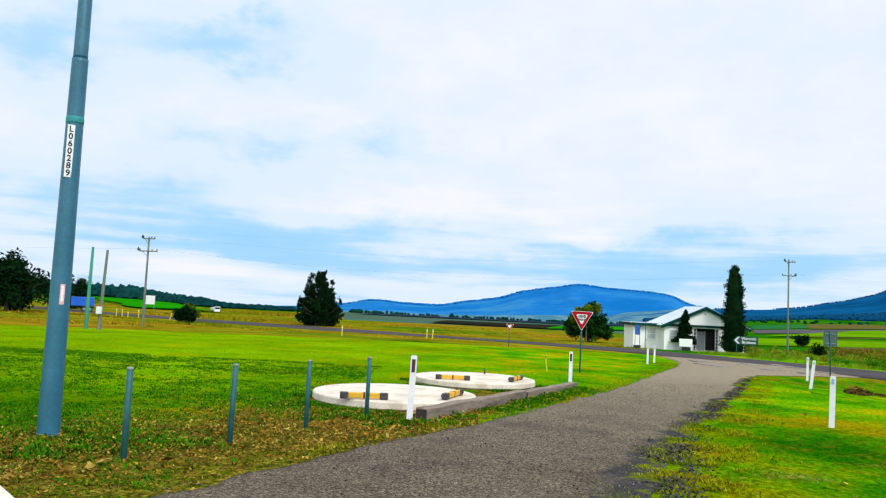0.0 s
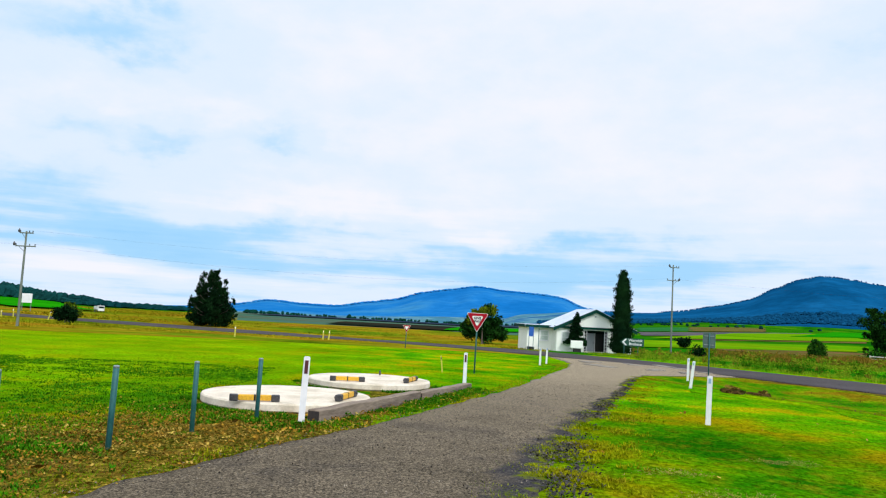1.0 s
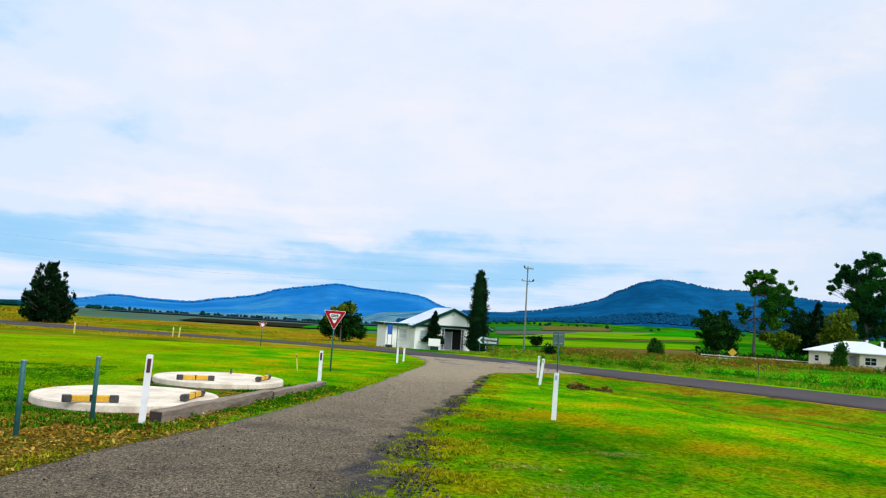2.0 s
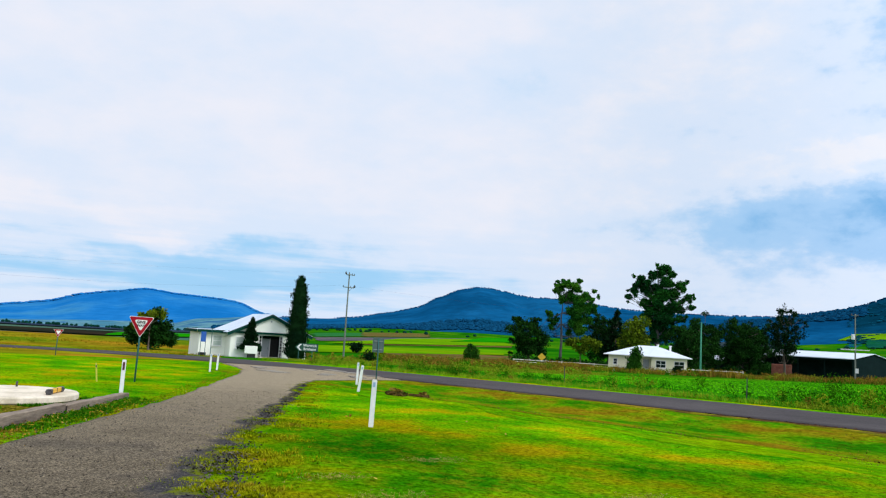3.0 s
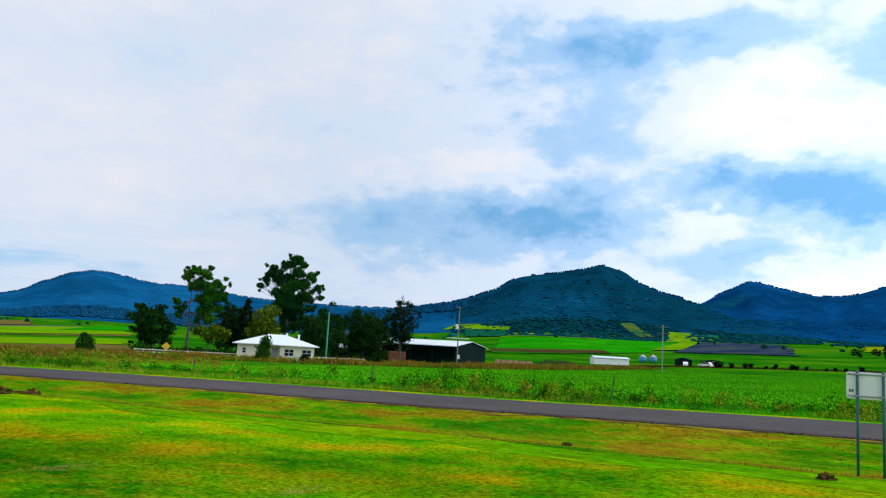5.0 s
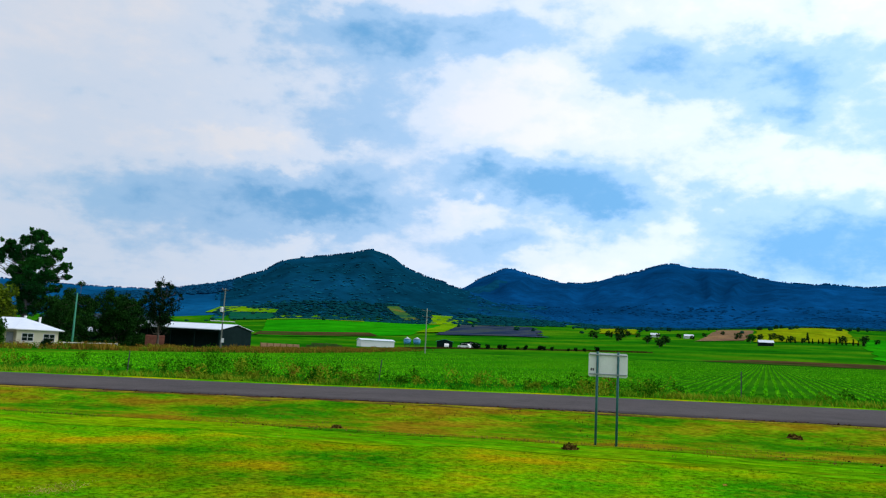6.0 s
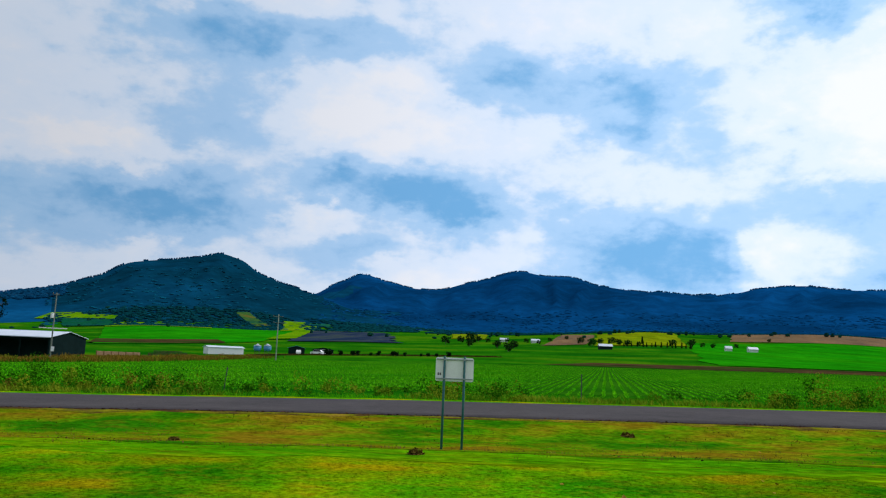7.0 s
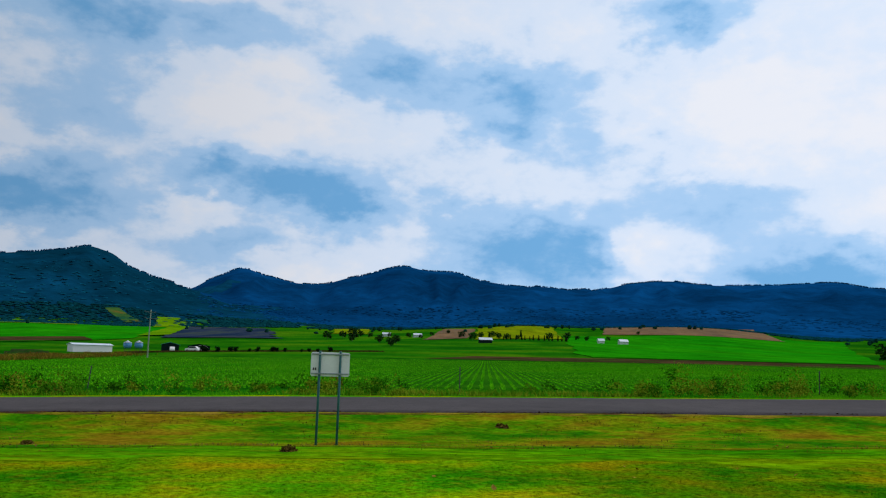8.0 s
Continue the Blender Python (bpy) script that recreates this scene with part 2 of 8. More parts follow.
# ---- materials ----
def surface(name, colours, big=1.0, fine=20.0, rough=0.8, bump=0.2, metal=0.0, space="object", vary=0.25, spec=0.3, stretch=(1, 1, 1), mottle=None, spread=0.28, crisp=0.2, fleck=None):
    """colours: two or three tones that are mixed in patches; big, fine: the two scales of the patches and the grain."""
    m = bpy.data.materials.new(name)
    m.use_nodes = True
    n, l = m.node_tree.nodes, m.node_tree.links
    bsdf = n["Principled BSDF"]
    bsdf.inputs["Roughness"].default_value, bsdf.inputs["Metallic"].default_value = rough, metal
    bsdf.inputs["Specular IOR Level"].default_value = spec
    if space == "world":
        vec = n.new("ShaderNodeNewGeometry").outputs["Position"]
    else:
        vec = n.new("ShaderNodeTexCoord").outputs["Object"]
    scale_v = n.new("ShaderNodeVectorMath")
    scale_v.operation = "MULTIPLY"
    scale_v.inputs[1].default_value = stretch
    l.new(vec, scale_v.inputs[0])
    vec = scale_v.outputs[0]

    def tex(scale, detail=5, rough_=0.6):
        t = n.new("ShaderNodeTexNoise")
        t.inputs["Scale"].default_value, t.inputs["Detail"].default_value, t.inputs["Roughness"].default_value = scale, detail, rough_
        l.new(vec, t.inputs["Vector"])
        return t.outputs["Fac"]

    ramp = n.new("ShaderNodeValToRGB")
    k = len(colours)
    for i, c in enumerate(colours):
        at = 0.5 if k == 1 else 0.5 - spread / 2 + spread * i / (k - 1)
        e = ramp.color_ramp.elements[i] if i < 2 else ramp.color_ramp.elements.new(at)
        e.position, e.color = at, (*c, 1)
    if k == 1:
        ramp.color_ramp.elements[1].color = (*colours[0], 1)
    l.new(tex(big, 6), ramp.inputs[0])
    grain = tex(fine, 4, 0.7)
    value = n.new("ShaderNodeMapRange")
    value.inputs["From Min"].default_value, value.inputs["From Max"].default_value = 0.5 - crisp, 0.5 + crisp
    value.inputs["To Min"].default_value, value.inputs["To Max"].default_value = 1 - vary, 1 + vary
    l.new(grain, value.inputs["Value"])
    amount = value.outputs[0]
    if mottle:
        spots = n.new("ShaderNodeMapRange")
        spots.inputs["From Min"].default_value, spots.inputs["From Max"].default_value = 0.32, 0.68
        spots.inputs["To Min"].default_value, spots.inputs["To Max"].default_value = 1 - mottle[1], 1 + mottle[1]
        l.new(tex(mottle[0], 6, 0.65), spots.inputs["Value"])
        both = n.new("ShaderNodeMath")
        both.operation = "MULTIPLY"
        l.new(amount, both.inputs[0])
        l.new(spots.outputs[0], both.inputs[1])
        amount = both.outputs[0]
    if space in ("island", "each", "soft"):
        source = n.new("ShaderNodeNewGeometry").outputs["Random Per Island"] if space != "each" else n.new("ShaderNodeObjectInfo").outputs["Random"]
        pick = n.new("ShaderNodeMapRange")
        pick.inputs["To Min"].default_value, pick.inputs["To Max"].default_value = (0.82, 1.16) if space == "soft" else (0.55, 1.35)
        l.new(source, pick.inputs["Value"])
        times = n.new("ShaderNodeMath")
        times.operation = "MULTIPLY"
        l.new(amount, times.inputs[0])
        l.new(pick.outputs[0], times.inputs[1])
        amount = times.outputs[0]
    hsv = n.new("ShaderNodeHueSaturation")
    l.new(amount, hsv.inputs["Value"])
    tone = ramp.outputs[0]
    if fleck:
        hits = n.new("ShaderNodeMapRange")
        hits.inputs["From Min"].default_value, hits.inputs["From Max"].default_value = 0.48, 0.66
        hits.inputs["To Max"].default_value = fleck[2]
        l.new(tex(fleck[0], 6, 0.7), hits.inputs["Value"])
        blend = n.new("ShaderNodeMix")
        blend.data_type = "RGBA"
        l.new(hits.outputs[0], blend.inputs[0])
        l.new(tone, blend.inputs[6])
        blend.inputs[7].default_value = (*fleck[1], 1)
        tone = blend.outputs[2]
    l.new(tone, hsv.inputs["Color"])
    l.new(hsv.outputs[0], bsdf.inputs["Base Color"])
    if bump:
        b = n.new("ShaderNodeBump")
        b.inputs["Strength"].default_value = bump
        b.inputs["Distance"].default_value = min(0.3, 0.5 / fine)
        l.new(grain, b.inputs["Height"])
        l.new(b.outputs[0], bsdf.inputs["Normal"])
    return m


LAWN = surface("lawn", ((0.012, 0.112, 0.001), (0.034, 0.160, 0.001), (0.066, 0.188, 0.001), (0.125, 0.200, 0.0012), (0.220, 0.195, 0.002)), 0.42, 14, 1.0, 0.5, space="world", vary=0.55, spec=0.0, stretch=(1.0, 0.75, 1.0), mottle=(0.16, 0.30), spread=0.25, crisp=0.14, fleck=(3.2, (0.19, 0.150, 0.005), 0.45))


def two_tone(mat, pale, west):
    """The grass grows paler and yellower away from the driveway's end, with a ragged change."""
    n, l = mat.node_tree.nodes, mat.node_tree.links
    one = [k for k in n if k.bl_idname == "ShaderNodeValToRGB"][0]
    hue = [k for k in n if k.bl_idname == "ShaderNodeHueSaturation"][0].inputs["Color"]
    mixes = [k for k in n if k.bl_idname == "ShaderNodeMix"]  # the flecks
    target = mixes[0].inputs[6] if mixes else hue
    two = n.new("ShaderNodeValToRGB")
    for i, c in enumerate(pale):
        e = two.color_ramp.elements[i] if i < 2 else two.color_ramp.elements.new(one.color_ramp.elements[i].position)
        e.position, e.color = one.color_ramp.elements[i].position, (*c, 1)
    l.new(one.inputs[0].links[0].from_socket, two.inputs[0])
    pos = n.new("ShaderNodeNewGeometry").outputs["Position"]
    split = n.new("ShaderNodeSeparateXYZ")
    l.new(pos, split.inputs[0])
    wild = n.new("ShaderNodeTexNoise")
    wild.inputs["Scale"].default_value, wild.inputs["Detail"].default_value = 0.16, 5.0
    l.new(pos, wild.inputs["Vector"])

    def calc(op, a, b):
        k = n.new("ShaderNodeMath")
        k.operation = op
        for slot, v in zip(k.inputs, (a, b)):
            if isinstance(v, (int, float)):
                slot.default_value = v
            else:
                l.new(v, slot)
        return k.outputs[0]

    x = calc("ADD", calc("MULTIPLY", calc("MAXIMUM", split.outputs[0], 0.0), 1.7), calc("MINIMUM", split.outputs[0], 0.0))
    far = calc("SQRT", calc("ADD", calc("MULTIPLY", x, x), calc("MULTIPLY", split.outputs[1], split.outputs[1])), 0.0)
    # the tone darkens again towards the south
    far = calc("SUBTRACT", far, calc("MULTIPLY", calc("MAXIMUM", calc("SUBTRACT", -1.5, split.outputs[1]), 0.0), 2.0))
    span = n.new("ShaderNodeMapRange")
    span.inputs["From Min"].default_value, span.inputs["From Max"].default_value = 13.0, 25.0
    l.new(calc("ADD", far, calc("MULTIPLY", calc("SUBTRACT", wild.outputs["Fac"], 0.5), 26.0)), span.inputs["Value"])
    mix = n.new("ShaderNodeMix")
    mix.data_type = "RGBA"
    l.new(span.outputs[0], mix.inputs[0])
    l.new(one.outputs[0], mix.inputs[6])
    l.new(two.outputs[0], mix.inputs[7])
    side = n.new("ShaderNodeMapRange")
    side.inputs["From Min"].default_value, side.inputs["From Max"].default_value = 3.0, -4.0
    side.inputs["To Max"].default_value = 0.72
    l.new(split.outputs[0], side.inputs["Value"])
    plain = n.new("ShaderNodeMix")
    plain.data_type = "RGBA"
    l.new(calc("MULTIPLY", side.outputs[0], span.outputs[0]), plain.inputs[0])
    l.new(mix.outputs[2], plain.inputs[6])
    plain.inputs[7].default_value = (*west, 1)
    l.new(plain.outputs[2], target)


two_tone(LAWN, ((0.028, 0.208, 0.001), (0.066, 0.272, 0.001), (0.112, 0.300, 0.001), (0.198, 0.308, 0.0012), (0.325, 0.278, 0.002)), (0.150, 0.290, 0.001))
PASTURE = surface("pasture", ((0.006, 0.095, 0.002), (0.016, 0.140, 0.002), (0.055, 0.170, 0.003)), 0.012, 0.4, 1.0, 0.1, space="world", spec=0.0, spread=0.22, mottle=(0.05, 0.25))
# haze over the valley is mixed into these base tones
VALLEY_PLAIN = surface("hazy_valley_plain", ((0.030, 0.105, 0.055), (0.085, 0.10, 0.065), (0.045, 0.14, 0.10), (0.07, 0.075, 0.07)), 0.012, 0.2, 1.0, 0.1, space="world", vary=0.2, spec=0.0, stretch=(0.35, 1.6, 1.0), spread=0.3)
STRAW = surface("dry_grass", ((0.075, 0.15, 0.004), (0.19, 0.18, 0.006), (0.25, 0.14, 0.008)), 0.045, 1.2, 1.0, 0.3, space="world", spec=0.0, mottle=(0.16, 0.45), spread=0.22)
# the blue in these forest colours is painted distance haze
FOREST = surface("hazed_eucalypt_forest", ((0.0012, 0.032, 0.060), (0.0016, 0.043, 0.088), (0.0022, 0.054, 0.116)), 0.003, 0.05, 1.0, 0.15, space="world", vary=0.22, spec=0.0, mottle=(0.02, 0.22), spread=0.2)
EAST_FOREST = surface("hazed_east_forest", ((0.0010, 0.034, 0.105), (0.0014, 0.048, 0.150), (0.002, 0.060, 0.190)), 0.0025, 0.05, 1.0, 0.12, space="world", vary=0.2, spec=0.0, mottle=(0.016, 0.2), spread=0.2)
MID_FOREST = surface("hazed_mid_forest", ((0.002, 0.055, 0.14), (0.003, 0.072, 0.18), (0.005, 0.085, 0.205)), 0.003, 0.05, 1.0, 0.12, space="world", vary=0.18, spec=0.0, mottle=(0.014, 0.2), spread=0.2)
# distance haze is painted into the colours of the far fields and range
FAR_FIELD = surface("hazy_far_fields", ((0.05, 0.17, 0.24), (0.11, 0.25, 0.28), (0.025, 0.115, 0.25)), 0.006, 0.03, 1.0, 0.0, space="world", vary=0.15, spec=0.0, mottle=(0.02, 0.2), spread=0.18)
FAR_FOREST = surface("haze_blue_range", ((0.006, 0.130, 0.38), (0.012, 0.155, 0.42), (0.035, 0.20, 0.40)), 0.0025, 0.02, 1.0, 0.0, space="world", vary=0.1, spec=0.0)
# ridge tree colours hold the same haze blue as their hills
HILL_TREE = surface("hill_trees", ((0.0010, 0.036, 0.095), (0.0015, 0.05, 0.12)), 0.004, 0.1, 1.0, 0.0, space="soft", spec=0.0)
MID_TREE = surface("hazed_mid_trees", ((0.0025, 0.055, 0.15), (0.0035, 0.066, 0.18)), 0.004, 0.1, 1.0, 0.0, space="soft", spec=0.0)
VALLEY_TREE = surface("valley_trees", ((0.003, 0.032, 0.026), (0.006, 0.050, 0.030)), 0.01, 0.1, 1.0, 0.0, space="island", spec=0.0)
ROAD = surface("road_asphalt", ((0.060, 0.054, 0.056), (0.078, 0.070, 0.071)), 0.15, 40, 0.95, 0.4, space="world", vary=0.35, spec=0.05, mottle=(1.5, 0.14))
DRIVE = surface("worn_driveway_asphalt", ((0.078, 0.066, 0.046), (0.110, 0.092, 0.064), (0.062, 0.054, 0.042)), 0.5, 42, 0.95, 1.0, space="world", vary=0.6, spec=0.03, mottle=(18, 0.28), crisp=0.12)
# the driveway grows paler towards the road
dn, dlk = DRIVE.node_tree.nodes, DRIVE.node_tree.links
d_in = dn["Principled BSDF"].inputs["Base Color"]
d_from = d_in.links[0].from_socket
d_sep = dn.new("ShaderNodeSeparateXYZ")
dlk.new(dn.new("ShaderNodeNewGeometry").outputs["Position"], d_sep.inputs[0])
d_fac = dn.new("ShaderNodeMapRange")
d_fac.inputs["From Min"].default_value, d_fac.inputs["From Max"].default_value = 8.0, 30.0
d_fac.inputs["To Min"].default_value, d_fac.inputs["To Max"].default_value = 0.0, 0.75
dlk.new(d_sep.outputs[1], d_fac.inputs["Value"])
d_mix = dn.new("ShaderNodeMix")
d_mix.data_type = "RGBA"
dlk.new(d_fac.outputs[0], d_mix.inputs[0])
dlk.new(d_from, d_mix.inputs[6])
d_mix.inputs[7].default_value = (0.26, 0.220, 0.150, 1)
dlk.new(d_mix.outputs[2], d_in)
# the right edge is broken: dark coarse asphalt with moss, where the mesh attribute "worn" is high
worn_at = dn.new("ShaderNodeAttribute")
worn_at.attribute_name = "worn"


def drive_noise(scale, detail):
    t = dn.new("ShaderNodeTexNoise")
    t.inputs["Scale"].default_value, t.inputs["Detail"].default_value, t.inputs["Roughness"].default_value = scale, detail, 0.65
    dlk.new(dn.new("ShaderNodeNewGeometry").outputs["Position"], t.inputs["Vector"])
    return t.outputs["Fac"]


def drive_blend(under, colour, offset_noise, amount, lo, hi):
    """Lays a colour over the driveway where worn plus noise is past a threshold."""
    add = dn.new("ShaderNodeMath")
    add.operation = "MULTIPLY_ADD"
    dlk.new(offset_noise, add.inputs[0])
    add.inputs[1].default_value = amount
    dlk.new(worn_at.outputs["Fac"], add.inputs[2])
    span = dn.new("ShaderNodeMapRange")
    span.inputs["From Min"].default_value, span.inputs["From Max"].default_value = lo, hi
    dlk.new(add.outputs[0], span.inputs["Value"])
    mix = dn.new("ShaderNodeMix")
    mix.data_type = "RGBA"
    dlk.new(span.outputs[0], mix.inputs[0])
    dlk.new(under, mix.inputs[6])
    if isinstance(colour, tuple):
        mix.inputs[7].default_value = (*colour, 1)
    else:
        dlk.new(colour, mix.inputs[7])
    return mix.outputs[2]


chips = dn.new("ShaderNodeValToRGB")
for spot, tone in ((0.36, (0.016, 0.017, 0.022)), (0.64, (0.085, 0.078, 0.074))):
    e_ = chips.color_ramp.elements[0 if spot < 0.5 else 1]
    e_.position, e_.color = spot, (*tone, 1)
dlk.new(drive_noise(26, 5), chips.inputs[0])
# single stones of the seal, pale, rusty and dark
stones = dn.new("ShaderNodeTexVoronoi")
stones.inputs["Scale"].default_value = 54.0
dlk.new(dn.new("ShaderNodeNewGeometry").outputs["Position"], stones.inputs["Vector"])
stone_pick = dn.new("ShaderNodeSeparateColor")
dlk.new(stones.outputs["Color"], stone_pick.inputs[0])
stone_tone = dn.new("ShaderNodeValToRGB")
for spot, tone in ((0.0, (0.50, 0.50, 0.54)), (0.35, (0.84, 0.82, 0.80)), (0.72, (1.08, 1.03, 0.98)), (0.9, (1.30, 1.15, 1.0)), (1.0, (2.0, 1.95, 1.9))):
    e_ = stone_tone.color_ramp.elements[0 if spot == 0.0 else 1] if spot in (0.0, 1.0) else stone_tone.color_ramp.elements.new(spot)
    e_.position, e_.color = spot, (*tone, 1)
dlk.new(stone_pick.outputs[0], stone_tone.inputs[0])
sealed = dn.new("ShaderNodeMix")
sealed.data_type, sealed.blend_type = "RGBA", "MULTIPLY"
sealed.inputs[0].default_value = 1.0
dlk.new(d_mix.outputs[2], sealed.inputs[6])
dlk.new(stone_tone.outputs[0], sealed.inputs[7])
with_edge = drive_blend(sealed.outputs[2], chips.outputs[0], drive_noise(1.6, 6), 1.5, 1.02, 1.30)
dlk.new(drive_blend(with_edge, (0.11, 0.135, 0.006), drive_noise(2.4, 6), 2.2, 1.86, 2.05), d_in)
FIELD_GLADE = surface("tan_glade", ((0.010, 0.075, 0.035), (0.045, 0.115, 0.022), (0.12, 0.095, 0.020)), 0.02, 0.15, 1.0, 0.1, space="world", vary=0.3, spec=0.0, spread=0.22)
FIELD_TEAL = surface("teal_crop_strips", ((0.003, 0.060, 0.050), (0.004, 0.085, 0.030), (0.006, 0.075, 0.060)), 0.03, 0.4, 1.0, 0.1, space="world", vary=0.3, spec=0.0)
CLEARING = surface("hillside_pasture", ((0.005, 0.075, 0.060), (0.016, 0.13, 0.045), (0.05, 0.17, 0.03)), 0.008, 0.08, 1.0, 0.2, space="world", vary=0.4, spec=0.0, mottle=(0.03, 0.3), spread=0.2)
VERGE = surface("ditch_grass", ((0.022, 0.150, 0.0015), (0.060, 0.198, 0.0015), (0.145, 0.200, 0.003), (0.185, 0.135, 0.005)), 0.4, 8, 1.0, 0.5, space="world", vary=0.4, spec=0.0, stretch=(1.2, 0.65, 1.0), mottle=(1.3, 0.3), spread=0.24, crisp=0.14, fleck=(1.6, (0.135, 0.095, 0.005), 0.45))
SHOULDER = surface("dry_road_shoulder", ((0.28, 0.20, 0.02), (0.16, 0.17, 0.006), (0.10, 0.06, 0.02)), 0.8, 12, 1.0, 0.5, space="world", vary=0.5, spec=0.0, spread=0.2)
WEED_MIX = surface("roadside_weeds", ((0.11, 0.27, 0.006), (0.23, 0.28, 0.014), (0.06, 0.23, 0.005)), 0.25, 4, 1.0, 0.0, space="soft", spec=0.0)
BROWN_WEED = surface("brown_weeds", ((0.25, 0.180, 0.016), (0.19, 0.115, 0.018), (0.11, 0.160, 0.010)), 0.2, 4, 1.0, 0.0, space="soft", spec=0.0)
LITTER_SOIL = surface("littered_soil", ((0.115, 0.068, 0.008), (0.050, 0.068, 0.003), (0.150, 0.095, 0.012)), 0.9, 18, 1.0, 0.8, space="world", vary=0.8, spec=0.0, mottle=(5.0, 0.55), fleck=(9.0, (0.32, 0.23, 0.03), 0.65))
# soil colours darkened for the shade under the road lip
SOIL_SHADE_LIP = surface("soil_lip_with_shade", ((0.030, 0.016, 0.014), (0.055, 0.030, 0.020), (0.10, 0.060, 0.025)), 1.2, 14, 1.0, 0.6, space="world", vary=0.5, spec=0.0, spread=0.2)
SOIL = surface("dark_clod_soil", ((0.05, 0.030, 0.010), (0.085, 0.052, 0.016), (0.035, 0.035, 0.008)), 2.5, 25, 1.0, 0.8, space="world", vary=0.4, spec=0.0)
CROP_GREEN = surface("crop_ground", ((0.014, 0.105, 0.003), (0.028, 0.15, 0.004)), 0.1, 2, 1.0, 0.3, space="world", spec=0.0)
FRESH = surface("fresh_grass", ((0.032, 0.205, 0.001), (0.070, 0.260, 0.001), (0.150, 0.280, 0.001)), 0.5, 9, 1.0, 0.5, space="world", vary=0.5, spec=0.0, stretch=(1.3, 0.30, 1.0), mottle=(1.4, 0.32), spread=0.26, crisp=0.14, fleck=(2.2, (0.20, 0.17, 0.005), 0.4))
FIELD_GREEN = surface("field_green", ((0.006, 0.20, 0.002), (0.016, 0.24, 0.002)), 0.01, 0.2, 1.0, 0.1, space="world", spec=0.0, stretch=(0.5, 1.6, 1.0), mottle=(0.035, 0.3))
FIELD_LIME = surface("field_lime", ((0.07, 0.24, 0.002), (0.15, 0.28, 0.003)), 0.02, 0.3, 1.0, 0.1, space="world", spec=0.0, stretch=(0.5, 1.6, 1.0), mottle=(0.035, 0.3))
FIELD_YELLOW = surface("field_yellow", ((0.20, 0.24, 0.003), (0.13, 0.22, 0.003)), 0.02, 0.3, 1.0, 0.1, space="world", spec=0.0, stretch=(0.5, 1.6, 1.0), mottle=(0.035, 0.3))
FIELD_BROWN = surface("ploughed_brown", ((0.19, 0.105, 0.040), (0.13, 0.080, 0.036)), 0.02, 0.3, 0.95, 0.2, space="world", spec=0.05, stretch=(0.5, 1.6, 1.0), mottle=(0.035, 0.3))
FIELD_UMBER = surface("ploughed_umber", ((0.075, 0.042, 0.018), (0.045, 0.034, 0.014), (0.035, 0.060, 0.010)), 0.03, 0.3, 1.0, 0.2, space="world", spec=0.0, spread=0.22, mottle=(0.08, 0.35))
FIELD_DARK = surface("ploughed_dark", ((0.010, 0.018, 0.012), (0.03, 0.022, 0.014)), 0.03, 0.3, 1.0, 0.2, space="world", spec=0.0)
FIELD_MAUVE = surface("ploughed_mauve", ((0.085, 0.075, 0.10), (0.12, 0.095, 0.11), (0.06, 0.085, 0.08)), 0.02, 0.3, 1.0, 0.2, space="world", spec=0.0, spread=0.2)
FIELD_DULL = surface("dull_green_field", ((0.012, 0.12, 0.035), (0.03, 0.16, 0.03)), 0.02, 0.3, 1.0, 0.1, space="world", spec=0.0)
FIELD_EARTH = surface("brown_stubble", ((0.10, 0.085, 0.018), (0.15, 0.10, 0.035), (0.06, 0.12, 0.012)), 0.04, 0.5, 1.0, 0.2, space="world", spec=0.0, spread=0.2, mottle=(0.2, 0.3))
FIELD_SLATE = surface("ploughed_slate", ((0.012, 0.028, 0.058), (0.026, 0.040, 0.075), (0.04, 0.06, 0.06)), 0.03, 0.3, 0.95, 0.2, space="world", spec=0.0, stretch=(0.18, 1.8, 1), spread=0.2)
LEAF_DARK = surface("dark_leaves", ((0.0030, 0.016, 0.006), (0.008, 0.032, 0.008)), 0.5, 3, 0.9, 0.0, space="island", spec=0.02)
LEAF_DEEP = surface("deep_green_leaves", ((0.005, 0.032, 0.006), (0.018, 0.074, 0.009)), 0.5, 3, 0.9, 0.0, space="island", spec=0.02)
LEAF_GREEN = surface("green_leaves", ((0.013, 0.072, 0.007), (0.042, 0.14, 0.010)), 0.5, 3, 0.9, 0.0, space="island", spec=0.02)
GUM_LEAF = surface("gum_leaves", ((0.003, 0.032, 0.011), (0.008, 0.072, 0.013), (0.030, 0.155, 0.014)), 0.16, 3, 0.9, 0.0, space="island", spec=0.02, spread=0.36)
GUM_PALE = surface("pale_gum_leaves", ((0.005, 0.055, 0.010), (0.020, 0.125, 0.011), (0.085, 0.230, 0.012)), 0.16, 3, 0.9, 0.0, space="island", spec=0.02, spread=0.36)
LEAF_OLIVE = surface("olive_leaves", ((0.055, 0.115, 0.006), (0.115, 0.165, 0.008)), 0.5, 3, 0.9, 0.0, space="island", spec=0.02)
BLADE = surface("grass_blades", ((0.016, 0.135, 0.001), (0.042, 0.190, 0.001), (0.078, 0.220, 0.001), (0.145, 0.232, 0.0012), (0.245, 0.222, 0.002)), 0.42, 14, 1.0, 0.0, space="soft", spec=0.0, stretch=(1.0, 0.75, 1.0), mottle=(0.16, 0.30), spread=0.25, vary=0.25, fleck=(3.2, (0.22, 0.170, 0.006), 0.45))
BLADE_DARK = surface("weed_leaves", ((0.018, 0.115, 0.003), (0.045, 0.170, 0.003)), 0.8, 5, 1.0, 0.0, space="island", spec=0.0)
